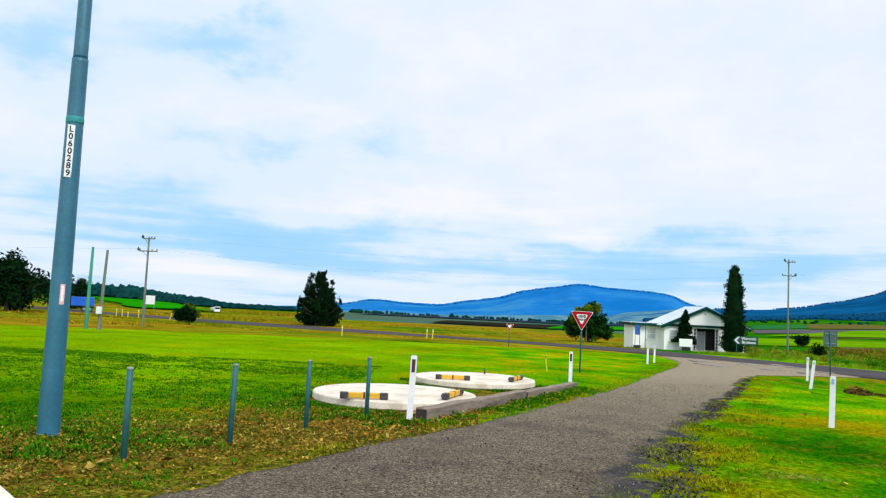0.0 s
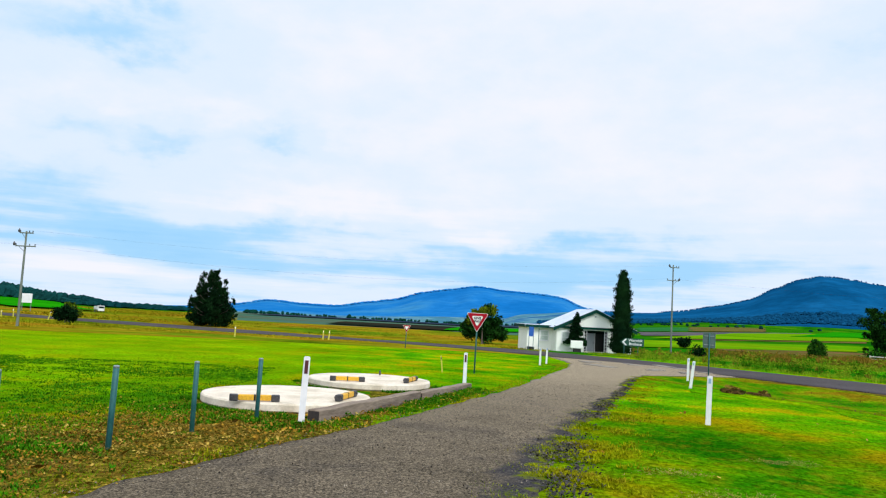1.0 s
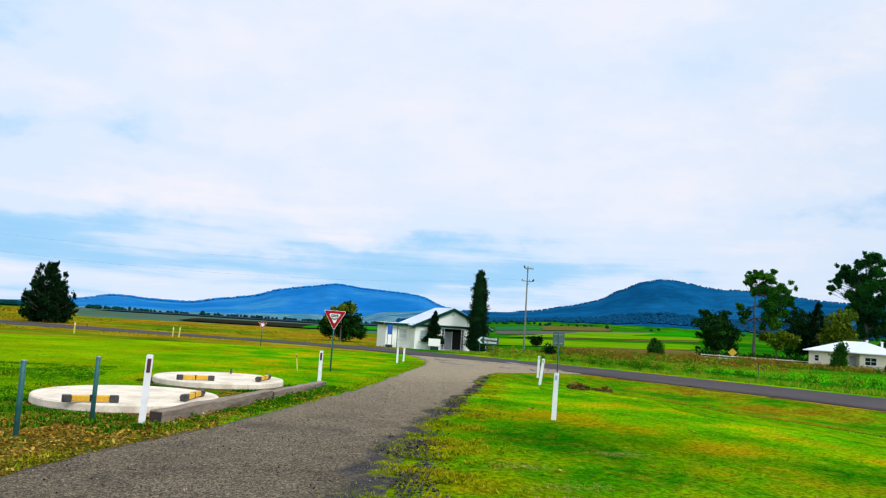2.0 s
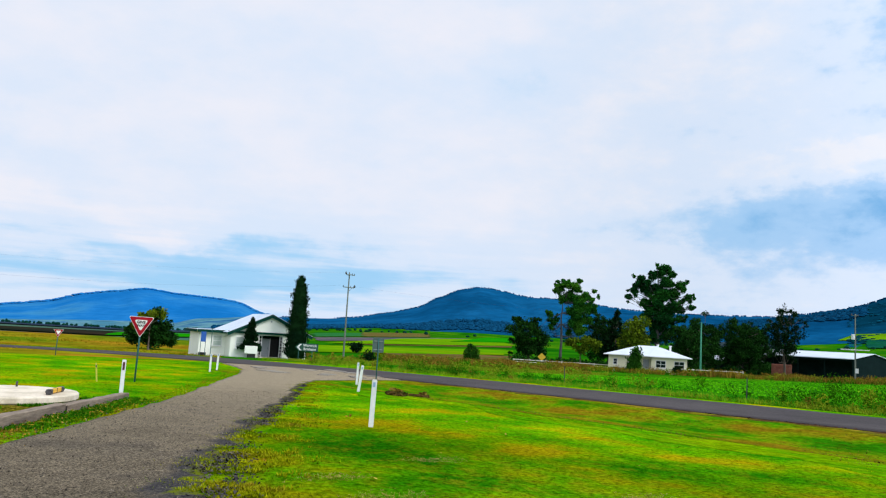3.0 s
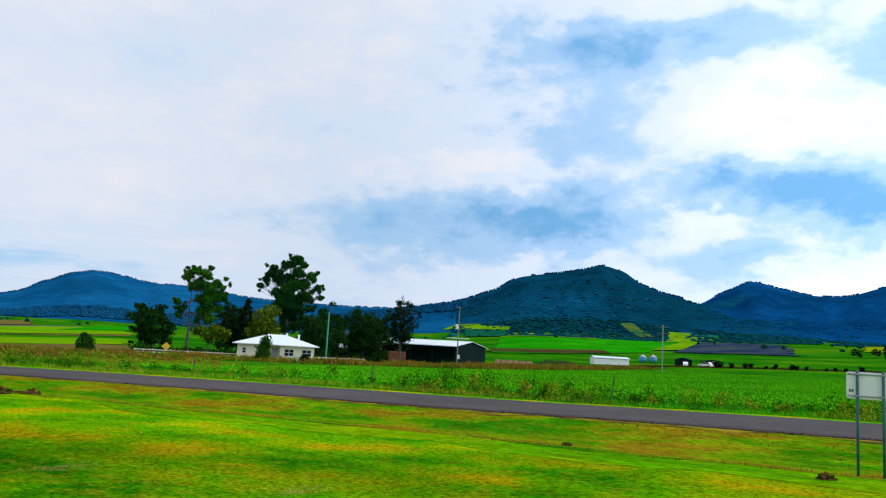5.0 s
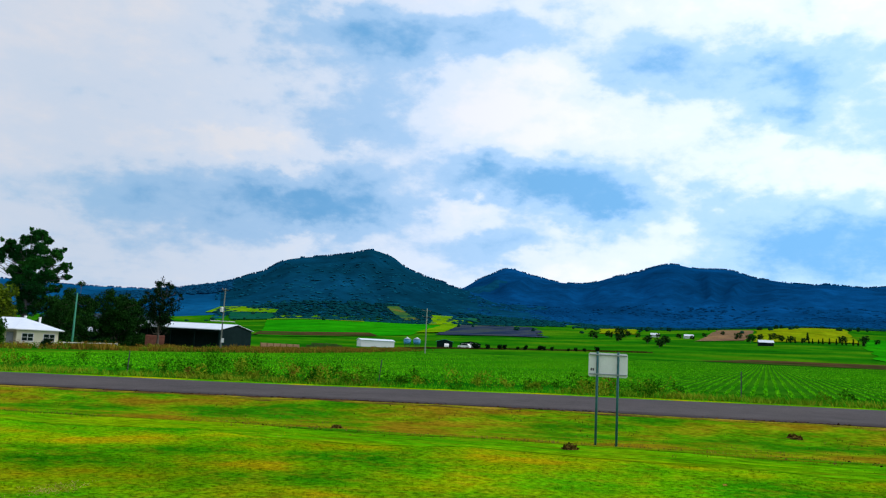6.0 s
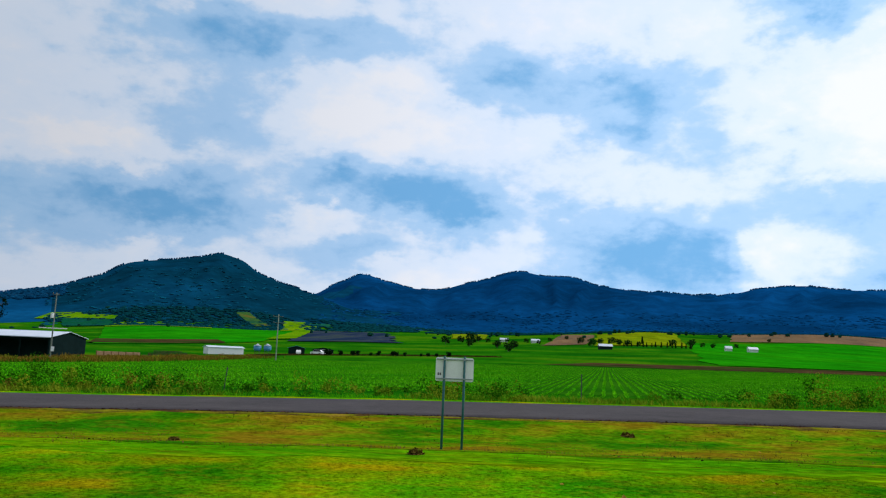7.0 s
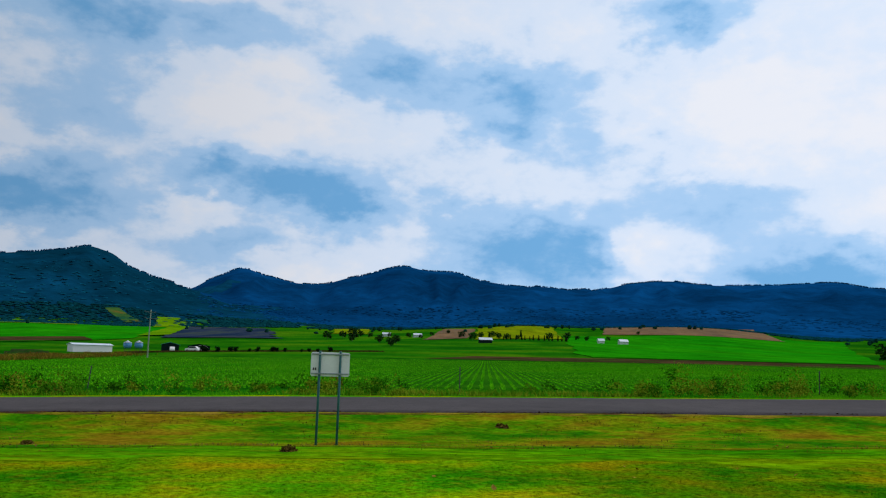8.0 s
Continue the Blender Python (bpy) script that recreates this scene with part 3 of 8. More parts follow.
BLADE_DRY = surface("dry_blades", ((0.20, 0.15, 0.02), (0.13, 0.085, 0.02), (0.07, 0.14, 0.008)), 0.3, 5, 1.0, 0.0, space="island", spec=0.0)
two_tone(BLADE, ((0.033, 0.230, 0.001), (0.075, 0.300, 0.001), (0.125, 0.330, 0.001), (0.212, 0.335, 0.0012), (0.345, 0.302, 0.002)), (0.165, 0.315, 0.001))
CROP_LEAF = surface("crop_leaves", ((0.060, 0.42, 0.004), (0.125, 0.50, 0.005)), 0.1, 3, 1.0, 0.0, space="soft", spec=0.0)
LITTER = surface("dead_leaves", ((0.32, 0.19, 0.02), (0.19, 0.10, 0.012), (0.42, 0.30, 0.06)), 3, 20, 0.9, 0.0, space="island", spec=0.0)
BARK = surface("bark", ((0.07, 0.055, 0.045), (0.12, 0.10, 0.085)), 2, 12, 0.95, 0.6, stretch=(1, 1, 0.2))
PALE_BARK = surface("pale_gum_bark", ((0.10, 0.10, 0.095), (0.06, 0.06, 0.06)), 1, 8, 0.9, 0.3, stretch=(1, 1, 0.3))
POLE_STEEL = surface("painted_steel_pole", ((0.016, 0.115, 0.175), (0.030, 0.145, 0.215)), 1.2, 30, 0.4, 0.05, vary=0.15, spec=0.5, mottle=(3, 0.12))
POST_GREEN = surface("galvanised_post", ((0.012, 0.085, 0.085), (0.028, 0.125, 0.12)), 4, 40, 0.5, 0.1, metal=0.1, vary=0.2, spec=0.3)
GALV = surface("galvanised_steel", ((0.22, 0.28, 0.28), (0.30, 0.36, 0.36)), 5, 50, 0.5, 0.05, metal=0.5, spec=0.5)
WHITE_POST = surface("white_plastic", ((0.80, 0.80, 0.80), (0.72, 0.73, 0.74)), 3, 20, 0.5, 0.05, vary=0.06)
MAROON = surface("dark_red_reflector", ((0.09, 0.012, 0.02), (0.06, 0.01, 0.015)), 20, 80, 0.3, 0.1, spec=0.6)
GREY_REFLECTOR = surface("grey_reflector", ((0.25, 0.40, 0.60), (0.3, 0.45, 0.62)), 20, 80, 0.3, 0.1, spec=0.6)
YELLOW_POST = surface("yellow_paint", ((0.55, 0.50, 0.06), (0.45, 0.42, 0.06)), 4, 30, 0.6, 0.05)
CONCRETE = surface("pale_concrete", ((0.66, 0.585, 0.46), (0.76, 0.68, 0.55), (0.56, 0.49, 0.37)), 1.2, 25, 0.85, 0.25, vary=0.1, mottle=(5, 0.1))
CONCRETE_SIDE = surface("stained_concrete", ((0.50, 0.46, 0.33), (0.60, 0.56, 0.44)), 1.5, 18, 0.9, 0.3, vary=0.15)
TIMBER = surface("weathered_sleeper", ((0.19, 0.145, 0.108), (0.26, 0.205, 0.155), (0.11, 0.082, 0.066)), 3, 22, 0.9, 0.7, vary=0.3, stretch=(0.15, 1, 1))
TIMBER_END = surface("sleeper_end_grain", ((0.035, 0.03, 0.028), (0.05, 0.04, 0.035)), 8, 60, 0.95, 0.5)
YELLOW_BAR = surface("orange_yellow_plastic", ((0.72, 0.40, 0.03), (0.62, 0.34, 0.03)), 5, 40, 0.5, 0.1)
DARK_STEEL = surface("dark_steel", ((0.05, 0.05, 0.055), (0.09, 0.085, 0.085)), 8, 60, 0.5, 0.1, metal=0.4)
BLACK = surface("black_paint", ((0.012, 0.012, 0.012), (0.02, 0.02, 0.02)), 5, 40, 0.5, 0.0)
SIGN_WHITE = surface("sign_white", ((0.80, 0.80, 0.80), (0.75, 0.75, 0.76)), 3, 30, 0.4, 0.0, vary=0.05, spec=0.5)
SIGN_RED = surface("sign_red", ((0.36, 0.008, 0.02), (0.30, 0.008, 0.02)), 3, 30, 0.6, 0.0, spec=0.1)
SIGN_GREEN = surface("sign_green", ((0.003, 0.060, 0.036), (0.004, 0.070, 0.042)), 3, 30, 0.4, 0.0, spec=0.5)
SIGN_BLUE = surface("sign_blue", ((0.01, 0.09, 0.40), (0.015, 0.11, 0.45)), 3, 30, 0.4, 0.0, spec=0.5)
SIGN_BACK = surface("bare_aluminium", ((0.66, 0.69, 0.68), (0.74, 0.77, 0.76)), 2, 40, 0.5, 0.0, metal=0.0, vary=0.06)
SIGN_DULL = surface("dull_aluminium", ((0.055, 0.10, 0.09), (0.08, 0.13, 0.12)), 2, 40, 0.5, 0.0, metal=0.1, vary=0.08)
SIGN_YELLOW = surface("sign_yellow", ((0.65, 0.42, 0.03), (0.6, 0.38, 0.03)), 3, 30, 0.4, 0.0)
WALL_WHITE = surface("white_weatherboard", ((0.88, 0.90, 0.82), (0.92, 0.94, 0.87)), 0.8, 12, 0.7, 0.1, vary=0.05)
WALL_CREAM = surface("cream_weatherboard", ((0.78, 0.74, 0.52), (0.84, 0.80, 0.58)), 0.8, 12, 0.7, 0.1, vary=0.05)
ROOF_WHITE = surface("white_metal_roof", ((0.66, 0.73, 0.82), (0.58, 0.66, 0.76)), 0.6, 10, 0.4, 0.05, vary=0.06, spec=0.4)
TRIM_GREEN = surface("green_fascia", ((0.003, 0.040, 0.030), (0.004, 0.050, 0.037)), 2, 20, 0.7, 0.0, spec=0.08)
DOOR_GREY = surface("grey_door", ((0.34, 0.38, 0.40), (0.40, 0.44, 0.46)), 1, 15, 0.6, 0.0)
SHED_DARK = surface("dark_shed_cladding", ((0.004, 0.014, 0.014), (0.007, 0.020, 0.020)), 0.6, 8, 0.9, 0.1, spec=0.05)
RUST = surface("rusty_red_steel", ((0.20, 0.06, 0.045), (0.28, 0.10, 0.07)), 1.5, 12, 0.8, 0.1)
PINKISH = surface("pale_pink_blocks", ((0.52, 0.28, 0.17), (0.44, 0.23, 0.14)), 0.8, 8, 0.9, 0.1)
TRUCK_BLUE = surface("blue_truck_paint", ((0.008, 0.10, 0.55), (0.012, 0.13, 0.6)), 2, 20, 0.3, 0.0, vary=0.08, spec=0.5)
TANK_BLUE = surface("blue_steel_tank", ((0.05, 0.22, 0.42), (0.07, 0.26, 0.46)), 1, 10, 0.5, 0.0)
TEAL = surface("teal_steel", ((0.02, 0.22, 0.22), (0.03, 0.26, 0.25)), 1, 10, 0.5, 0.0)
RUBBER = surface("rubber", ((0.015, 0.015, 0.015), (0.025, 0.025, 0.025)), 5, 40, 0.9, 0.1)
POLE_WOOD = surface("grey_pole_timber", ((0.11, 0.135, 0.11), (0.17, 0.19, 0.16)), 2, 20, 0.9, 0.3, stretch=(1, 1, 0.15))
POLE_GREEN = surface("green_pole_paint", ((0.03, 0.22, 0.13), (0.05, 0.26, 0.17)), 2, 20, 0.7, 0.1)
STICKER = surface("pink_sticker", ((0.75, 0.42, 0.36), (0.7, 0.38, 0.34)), 10, 40, 0.6, 0.0)
GLASS = bpy.data.materials.new("window_glass")
GLASS.use_nodes = True
GLASS.node_tree.nodes["Principled BSDF"].inputs["Base Color"].default_value = (0.012, 0.016, 0.02, 1)
GLASS.node_tree.nodes["Principled BSDF"].inputs["Roughness"].default_value = 0.06


# ---- mesh tools ----
def link_mesh(name, me, mat, parent=None, label="", smooth_faces=False):
    ob = new(name, me)
    for m in (mat if isinstance(mat, (list, tuple)) else (mat,)):
        me.materials.append(m)
    if smooth_faces:
        me.polygons.foreach_set("use_smooth", [True] * len(me.polygons))
    if parent is not None:
        ob.parent = parent
    return tagged(ob, label) if label else ob


def part(name, bm, mat, parent, label="", smooth_faces=False):
    me = bpy.data.meshes.new(name)
    bm.to_mesh(me)
    bm.free()
    return link_mesh(name, me, mat, parent, label, smooth_faces)


def quads(name, verts, n_per, mat, parent=None, smooth_faces=False):
    """A mesh from an array of loose faces of n_per corners each."""
    verts = np.asarray(verts, np.float32).reshape(-1, 3)
    me = bpy.data.meshes.new(name)
    count = len(verts) // n_per
    me.vertices.add(len(verts))
    me.vertices.foreach_set("co", verts.ravel())
    me.loops.add(len(verts))
    me.loops.foreach_set("vertex_index", np.arange(len(verts), dtype=np.int32))
    me.polygons.add(count)
    me.polygons.foreach_set("loop_start", np.arange(count, dtype=np.int32) * n_per)
    me.update(calc_edges=True)
    return link_mesh(name, me, mat, parent, smooth_faces=smooth_faces)


def grid_mesh(name, pts, mat, parent=None, closed=False, index=None):
    """A sheet from points of shape (rows, columns, 3)."""
    r, c = pts.shape[:2]
    me = bpy.data.meshes.new(name)
    ids = np.arange(r * c).reshape(r, c)
    nxt = np.roll(ids, -1, 1) if closed else ids[:, 1:]
    cur = ids if closed else ids[:, :-1]
    f = np.stack((cur[:-1], nxt[:-1], nxt[1:], cur[1:]), -1).reshape(-1, 4).astype(np.int32)
    me.vertices.add(r * c)
    me.vertices.foreach_set("co", pts.reshape(-1).astype(np.float32))
    me.loops.add(f.size)
    me.loops.foreach_set("vertex_index", f.ravel())
    me.polygons.add(len(f))
    me.polygons.foreach_set("loop_start", np.arange(len(f), dtype=np.int32) * 4)
    me.update(calc_edges=True)
    ob = link_mesh(name, me, mat, parent, smooth_faces=True)
    if index is not None:
        me.polygons.foreach_set("material_index", index.ravel().astype(np.int32))
    return ob


def box(bm, centre, size, bevel=0.0, turn=None):
    m = Matrix.Translation(centre) @ (turn if turn is not None else Matrix.Identity(4)) @ Matrix.Diagonal((*size, 1))
    got = bmesh.ops.create_cube(bm, size=1, matrix=m)
    if bevel:
        edges = list({e for v in got["verts"] for e in v.link_edges})
        bmesh.ops.bevel(bm, geom=edges, offset=bevel, segments=1, affect="EDGES", profile=0.5)
    return bm


def tube(bm, a, b, ra, rb, seg=10, caps=True):
    a, b = Vector(a), Vector(b)
    m = (b - a).to_track_quat("Z", "Y").to_matrix().to_4x4()
    bmesh.ops.create_cone(bm, cap_ends=caps, segments=seg, radius1=ra, radius2=rb, depth=(b - a).length,
                          matrix=Matrix.Translation((a + b) / 2) @ m)
    return bm


def lathe(bm, profile, seg=48, centre=(0, 0, 0)):
    rows = []
    for r, z in profile:
        rows.append([bm.verts.new((centre[0] + r * math.cos(2 * math.pi * i / seg), centre[1] + r * math.sin(2 * math.pi * i / seg), centre[2] + z))
                     for i in range(seg)])
    for lo, hi in zip(rows, rows[1:]):
        for i in range(seg):
            bm.faces.new((lo[i], lo[(i + 1) % seg], hi[(i + 1) % seg], hi[i]))
    bm.faces.new(rows[-1])
    bm.faces.new(rows[0][::-1])
    return bm


def slab(bm, outline, y0, y1):
    """A plate in the xz plane with the given outline, from y0 to y1."""
    front = [bm.verts.new((x, y0, z)) for x, z in outline]
    rear = [bm.verts.new((x, y1, z)) for x, z in outline]
    bm.faces.new(front)
    bm.faces.new(rear[::-1])
    for i in range(len(outline)):
        j = (i + 1) % len(outline)
        bm.faces.new((front[j], front[i], rear[i], rear[j]))
    bmesh.ops.recalc_face_normals(bm, faces=bm.faces[:])
    return bm


def thing(name, label, category, x, y, turn=0.0, z=None, group=""):
    ob = new(name)
    ob.empty_display_size = 0.2
    ob.location = (x, y, gz(x, y) if z is None else z)
    ob.rotation_euler = (0, 0, radians(turn))
    return tagged(ob, label, category, group)


def facing(x, y):
    """The turn, in degrees, that points a thing's front (-y) at the place where people stand on the drive."""
    return math.degrees(math.atan2(-x, y))


def lettering(name, words, size, mat, parent, at, turn=(90, 0, 0), thick=0.002, bold=0.02):
    cu = bpy.data.curves.new(name, "FONT")
    cu.body, cu.size, cu.align_x, cu.align_y, cu.extrude, cu.offset = words, size, "CENTER", "CENTER", thick, size * bold
    ob = new(name, cu)
    bpy.context.view_layer.update()
    me = bpy.data.meshes.new_from_object(ob.evaluated_get(bpy.context.evaluated_depsgraph_get()))
    bpy.data.objects.remove(ob)
    out = link_mesh(name, me, mat, parent)
    out.matrix_local = pose(*at, *turn)
    return out

# ---- the ground ----
AZ = np.radians(np.concatenate((np.arange(-42, 134, 0.3), np.arange(134, 318, 4.0))))
RR = np.concatenate(([0.0], np.geomspace(0.8, 1150, 190), np.geomspace(1180, 4850, 90)))
gx, gy = RR[:, None] * np.sin(AZ)[None], RR[:, None] * np.cos(AZ)[None]
gzz = height(gx, gy)
ridge_noise = np.array([[1.7 * noise.fractal(Vector((x * 0.0022, y * 0.0022, 0.3)), 0.9, 2.0, 6) for x, y in zip(rx_, ry_)] for rx_, ry_ in zip(gx[190:], gy[190:])])
flat_floor = height(gx[188:189], gy[188:189])
spurs = np.array([[-abs(noise.fractal(Vector((math.degrees(math.atan2(x, y)) * 0.34 + 0.5 * noise.noise(Vector((x * 0.004, y * 0.004, 7.0))), math.hypot(x, y) * 0.0011, 3.0)), 1.0, 2.0, 2))
                   for x, y in zip(rx_, ry_)] for rx_, ry_ in zip(gx[190:], gy[190:])])
gzz[190:] += (ridge_noise * 5 + (spurs + 0.2) * 34) * smooth(10, 160, gzz[190:] - flat_floor) * (1 - smooth(0.62, 0.95, gzz[190:] / (np.max(gzz[190:], axis=0) + 1e-6)))
mid_r, mid_az = 0.5 * (RR[1:] + RR[:-1])[:, None], np.degrees(AZ)[None]
mid_x, mid_y = mid_r * np.sin(AZ), mid_r * np.cos(AZ)
zone = np.full(mid_x.shape, 1)
zone[(mid_r < 75) & (mid_x < 30)] = 0
zone[(mid_az < 14) & (mid_r > 62) & (mid_r < 225 + 120 * smooth(-23, -19, mid_az)) & (mid_y > 55 + 0.3 * mid_x)] = 2
lift = gzz[:-1] - height(np.minimum(mid_r, 1100) * np.sin(AZ), np.minimum(mid_r, 1100) * np.cos(AZ))
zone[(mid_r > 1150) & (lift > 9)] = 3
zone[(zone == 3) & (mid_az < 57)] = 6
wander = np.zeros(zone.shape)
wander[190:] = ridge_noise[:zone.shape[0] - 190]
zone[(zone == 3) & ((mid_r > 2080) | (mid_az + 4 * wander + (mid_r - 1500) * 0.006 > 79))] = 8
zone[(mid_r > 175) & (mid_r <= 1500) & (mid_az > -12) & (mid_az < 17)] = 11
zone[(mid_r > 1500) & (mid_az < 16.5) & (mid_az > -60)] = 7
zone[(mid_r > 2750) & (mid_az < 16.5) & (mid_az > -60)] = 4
seen_el = (gzz[:-1] - 1.65) / np.maximum(mid_r, 1)
glade = np.zeros(zone.shape)
glade[190:] = ridge_noise[:-1] if len(ridge_noise) == zone.shape[0] - 189 else ridge_noise[:zone.shape[0] - 190]
open_slope = (mid_az > 69.0) & (mid_az < 76.0) & (np.abs(seen_el - 0.0585 + 0.0046 * (mid_az - 70.0)) < 0.0040)
zone[(zone == 3) & open_slope & (glade > -0.02)] = 9
worn = np.array([[noise.fractal(Vector((x * 0.8, y * 0.8, 2.0)), 1, 2, 4) for x, y in zip(a_, b_)] for a_, b_ in zip(mid_x[:105], mid_y[:105])])
side_off = (mid_x[:105] + 0.5) * 0.82 - (mid_y[:105] - 12.2) * 0.57
soil = (side_off > -1.2 - 2.3 * (1 - smooth(6.0, 10.0, mid_y[:105])) + worn * 2.6) & (side_off < 2.4) & (mid_y[:105] < 13.5) & (mid_y[:105] > 2) & (mid_x[:105] < 0.5)
for cx, cy in ((-1.09, 14.45), (0.55, 19.87)):
    soil |= np.hypot(mid_x[:105] - cx, mid_y[:105] - cy) < 2.05 + worn * 0.6
sl_along, sl_off = (mid_x[:105] + 0.42) * 0.39 + (mid_y[:105] - 11.75) * 0.92, -(mid_x[:105] + 0.42) * 0.92 + (mid_y[:105] - 11.75) * 0.39
soil |= (sl_along > -0.8) & (sl_along < 8.6) & (sl_off > -0.35) & (sl_off < 1.5 + worn * 0.8)
zone[:105][soil] = 5
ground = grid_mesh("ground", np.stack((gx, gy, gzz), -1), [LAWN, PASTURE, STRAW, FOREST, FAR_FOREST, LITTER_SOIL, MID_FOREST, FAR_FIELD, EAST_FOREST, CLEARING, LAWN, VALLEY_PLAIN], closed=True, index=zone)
tagged(ground, "green mown lawn and farmland rising to wooded hills", "ground", kind="structure")


def drape(name, mat, corners, lift, label, category, n=(24, 24), wobble=0.0, kind="structure"):
    a, b, c, d = (np.array(p, float) for p in corners)
    u, v = np.linspace(0, 1, n[0])[None, :, None], np.linspace(0, 1, n[1])[:, None, None]
    p = a * (1 - u) * (1 - v) + b * u * (1 - v) + c * u * v + d * (1 - u) * v
    if wobble:
        w = np.array([[noise.noise(Vector((x * 0.02, y * 0.02, 1.0))) for x, y in row] for row in p])
        p = p + w[..., None] * wobble
    z = height(p[..., 0], p[..., 1]) + lift
    return tagged(grid_mesh(name, np.concatenate((p, z[..., None]), -1), mat), label, category, kind=kind)


def ribbon(name, mat, left, right, lift, label, category, columns=7, camber=0.0):
    u = np.linspace(0, 1, columns)[None, :, None]
    p = left[:, None] * (1 - u) + right[:, None] * u
    z = height(p[..., 0], p[..., 1]) + lift + camber * (1 - (2 * u[..., 0] - 1)**2)
    pts = np.concatenate((p, z[..., None]), -1)
    under = pts[:, [0, -1]].copy()
    under[..., 2] -= 0.25
    pts = np.concatenate((under[:, :1], pts, under[:, 1:]), 1)
    return tagged(grid_mesh(name, pts, mat), label, category, kind="structure")


def sides(line, half):
    t = np.gradient(line, axis=0)
    t /= np.linalg.norm(t, axis=1)[:, None]
    nrm = np.stack((-t[:, 1], t[:, 0]), -1)
    return line + nrm * half, line - nrm * half


rough_edge = np.array([[noise.fractal(Vector((x * 0.35, y * 0.35, 4.0)), 1, 2, 4), noise.fractal(Vector((x * 0.35, y * 0.35, 9.0)), 1, 2, 4)] for x, y in ROAD_MID])
road_l, road_r = sides(ROAD_MID, (3.8 + 0.45 * (1 - smooth(-22, 12, ROAD_MID[:, 1])) + 1.0 * smooth(55, 78, ROAD_MID[:, 1]) * (1 - smooth(105, 130, ROAD_MID[:, 1])))[:, None])
tang = np.gradient(ROAD_MID, axis=0)
tang /= np.linalg.norm(tang, axis=1)[:, None]
across = np.stack((-tang[:, 1], tang[:, 0]), -1)
ribbon("road", ROAD, road_l + across * rough_edge[:, :1] * 0.22, road_r + across * rough_edge[:, 1:] * 0.2, 0.045,
       "grey two-lane asphalt country road with grassy edges", "road", 9, 0.03)
DRIVE_LEFT = ((-4.4, -9), (-3.7, 0), (-2.9, 3.8), (-2.25, 5.8), (-1.7, 7.1), (-0.75, 9.2), (0.45, 11.5), (2.25, 15.4), (4.6, 21), (7.9, 30), (11.0, 38.5),
              (12.9, 45), (13.8, 51), (14.6, 57))
DRIVE_RIGHT = ((-0.2, -9), (0.4, 0), (1.25, 3.8), (1.75, 5.6), (2.2, 7.0), (3.0, 9.5), (3.9, 12), (5.5, 15.7), (7.8, 21), (11, 29), (13.8, 35),
               (16.6, 36.2), (20, 36.6), (24, 37))
dl, dr = np.array(DRIVE_LEFT, float), np.array(DRIVE_RIGHT, float)
steps = np.arange(len(dl))
fine_steps = np.linspace(0, len(dl) - 1, 150)
dl = np.stack([np.interp(fine_steps, steps, dl[:, i]) for i in (0, 1)], -1)
dr = np.stack([np.interp(fine_steps, steps, dr[:, i]) for i in (0, 1)], -1)
nl = np.array([noise.fractal(Vector((x * 1.1, y * 1.1, 0)), 1, 2, 4) for x, y in dl])
nr = np.array([noise.fractal(Vector((x * 0.9, y * 0.9, 7)), 1, 2, 4) for x, y in dr])
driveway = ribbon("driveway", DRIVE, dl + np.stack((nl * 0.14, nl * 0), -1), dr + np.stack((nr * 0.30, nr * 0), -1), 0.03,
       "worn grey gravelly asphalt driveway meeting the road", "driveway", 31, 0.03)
across_drive = np.linspace(0, 1, 31)[None] * np.linalg.norm(dr - dl, axis=1)[:, None]
from_right = np.linalg.norm(dr - dl, axis=1)[:, None] - across_drive
worn_amount = np.clip(1 - from_right / np.interp(dr[:, 1], (2, 8, 14, 22, 33), (1.0, 0.85, 0.6, 0.4, 0.2))[:, None], 0, 1)
worn_amount = np.concatenate((worn_amount[:, :1], worn_amount, worn_amount[:, -1:]), 1)
driveway.data.attributes.new("worn", "FLOAT", "POINT").data.foreach_set("value", worn_amount.ravel().astype(np.float32))


def blots(name, mat, spots, label, category, lift):
    """Flat ragged patches (x, y, radius, stretch along y), 5 mm thick or more, on the ground."""
    bm = bmesh.new()
    for x, y, r, st in spots:
        rim = []
        for i in range(22):
            a = 2 * math.pi * i / 22
            k = r * (1 + 0.55 * noise.fractal(Vector((math.cos(a) * 1.3 + x, math.sin(a) * 1.3 + y, 1.7)), 1, 2, 4))
            px, py = x + k * math.cos(a), y + k * st * math.sin(a)
            rim.append((px, py))
        mid = bm.verts.new((x, y, gz(x, y) + lift + 0.006))
        zs = height(np.array([q[0] for q in rim]), np.array([q[1] for q in rim]))
        top = [bm.verts.new((q[0], q[1], z + lift)) for q, z in zip(rim, zs)]
        low = [bm.verts.new((q[0], q[1], z - 0.05)) for q, z in zip(rim, zs)]
        for i in range(22):
            j = (i + 1) % 22
            bm.faces.new((mid, top[i], top[j]))
            bm.faces.new((top[i], low[i], low[j], top[j]))
    ob = part(name, bm, mat, None)
    return tagged(ob, label, category, kind="structure")


g_ = random.Random(5)
blots("pale_gravel_patch", surface("pale_gravel", ((0.30, 0.28, 0.24), (0.22, 0.20, 0.17)), 2, 30, 0.95, 0.5, space="world", vary=0.4, spec=0.05),
      [(16.2 + g_.uniform(-2.6, 3.6), 41.5 + g_.uniform(-4, 8), 0.25 + 0.3 * g_.random(), 1.6) for i in range(16)], "pale loose gravel at the road junction", "gravel patch", 0.085)
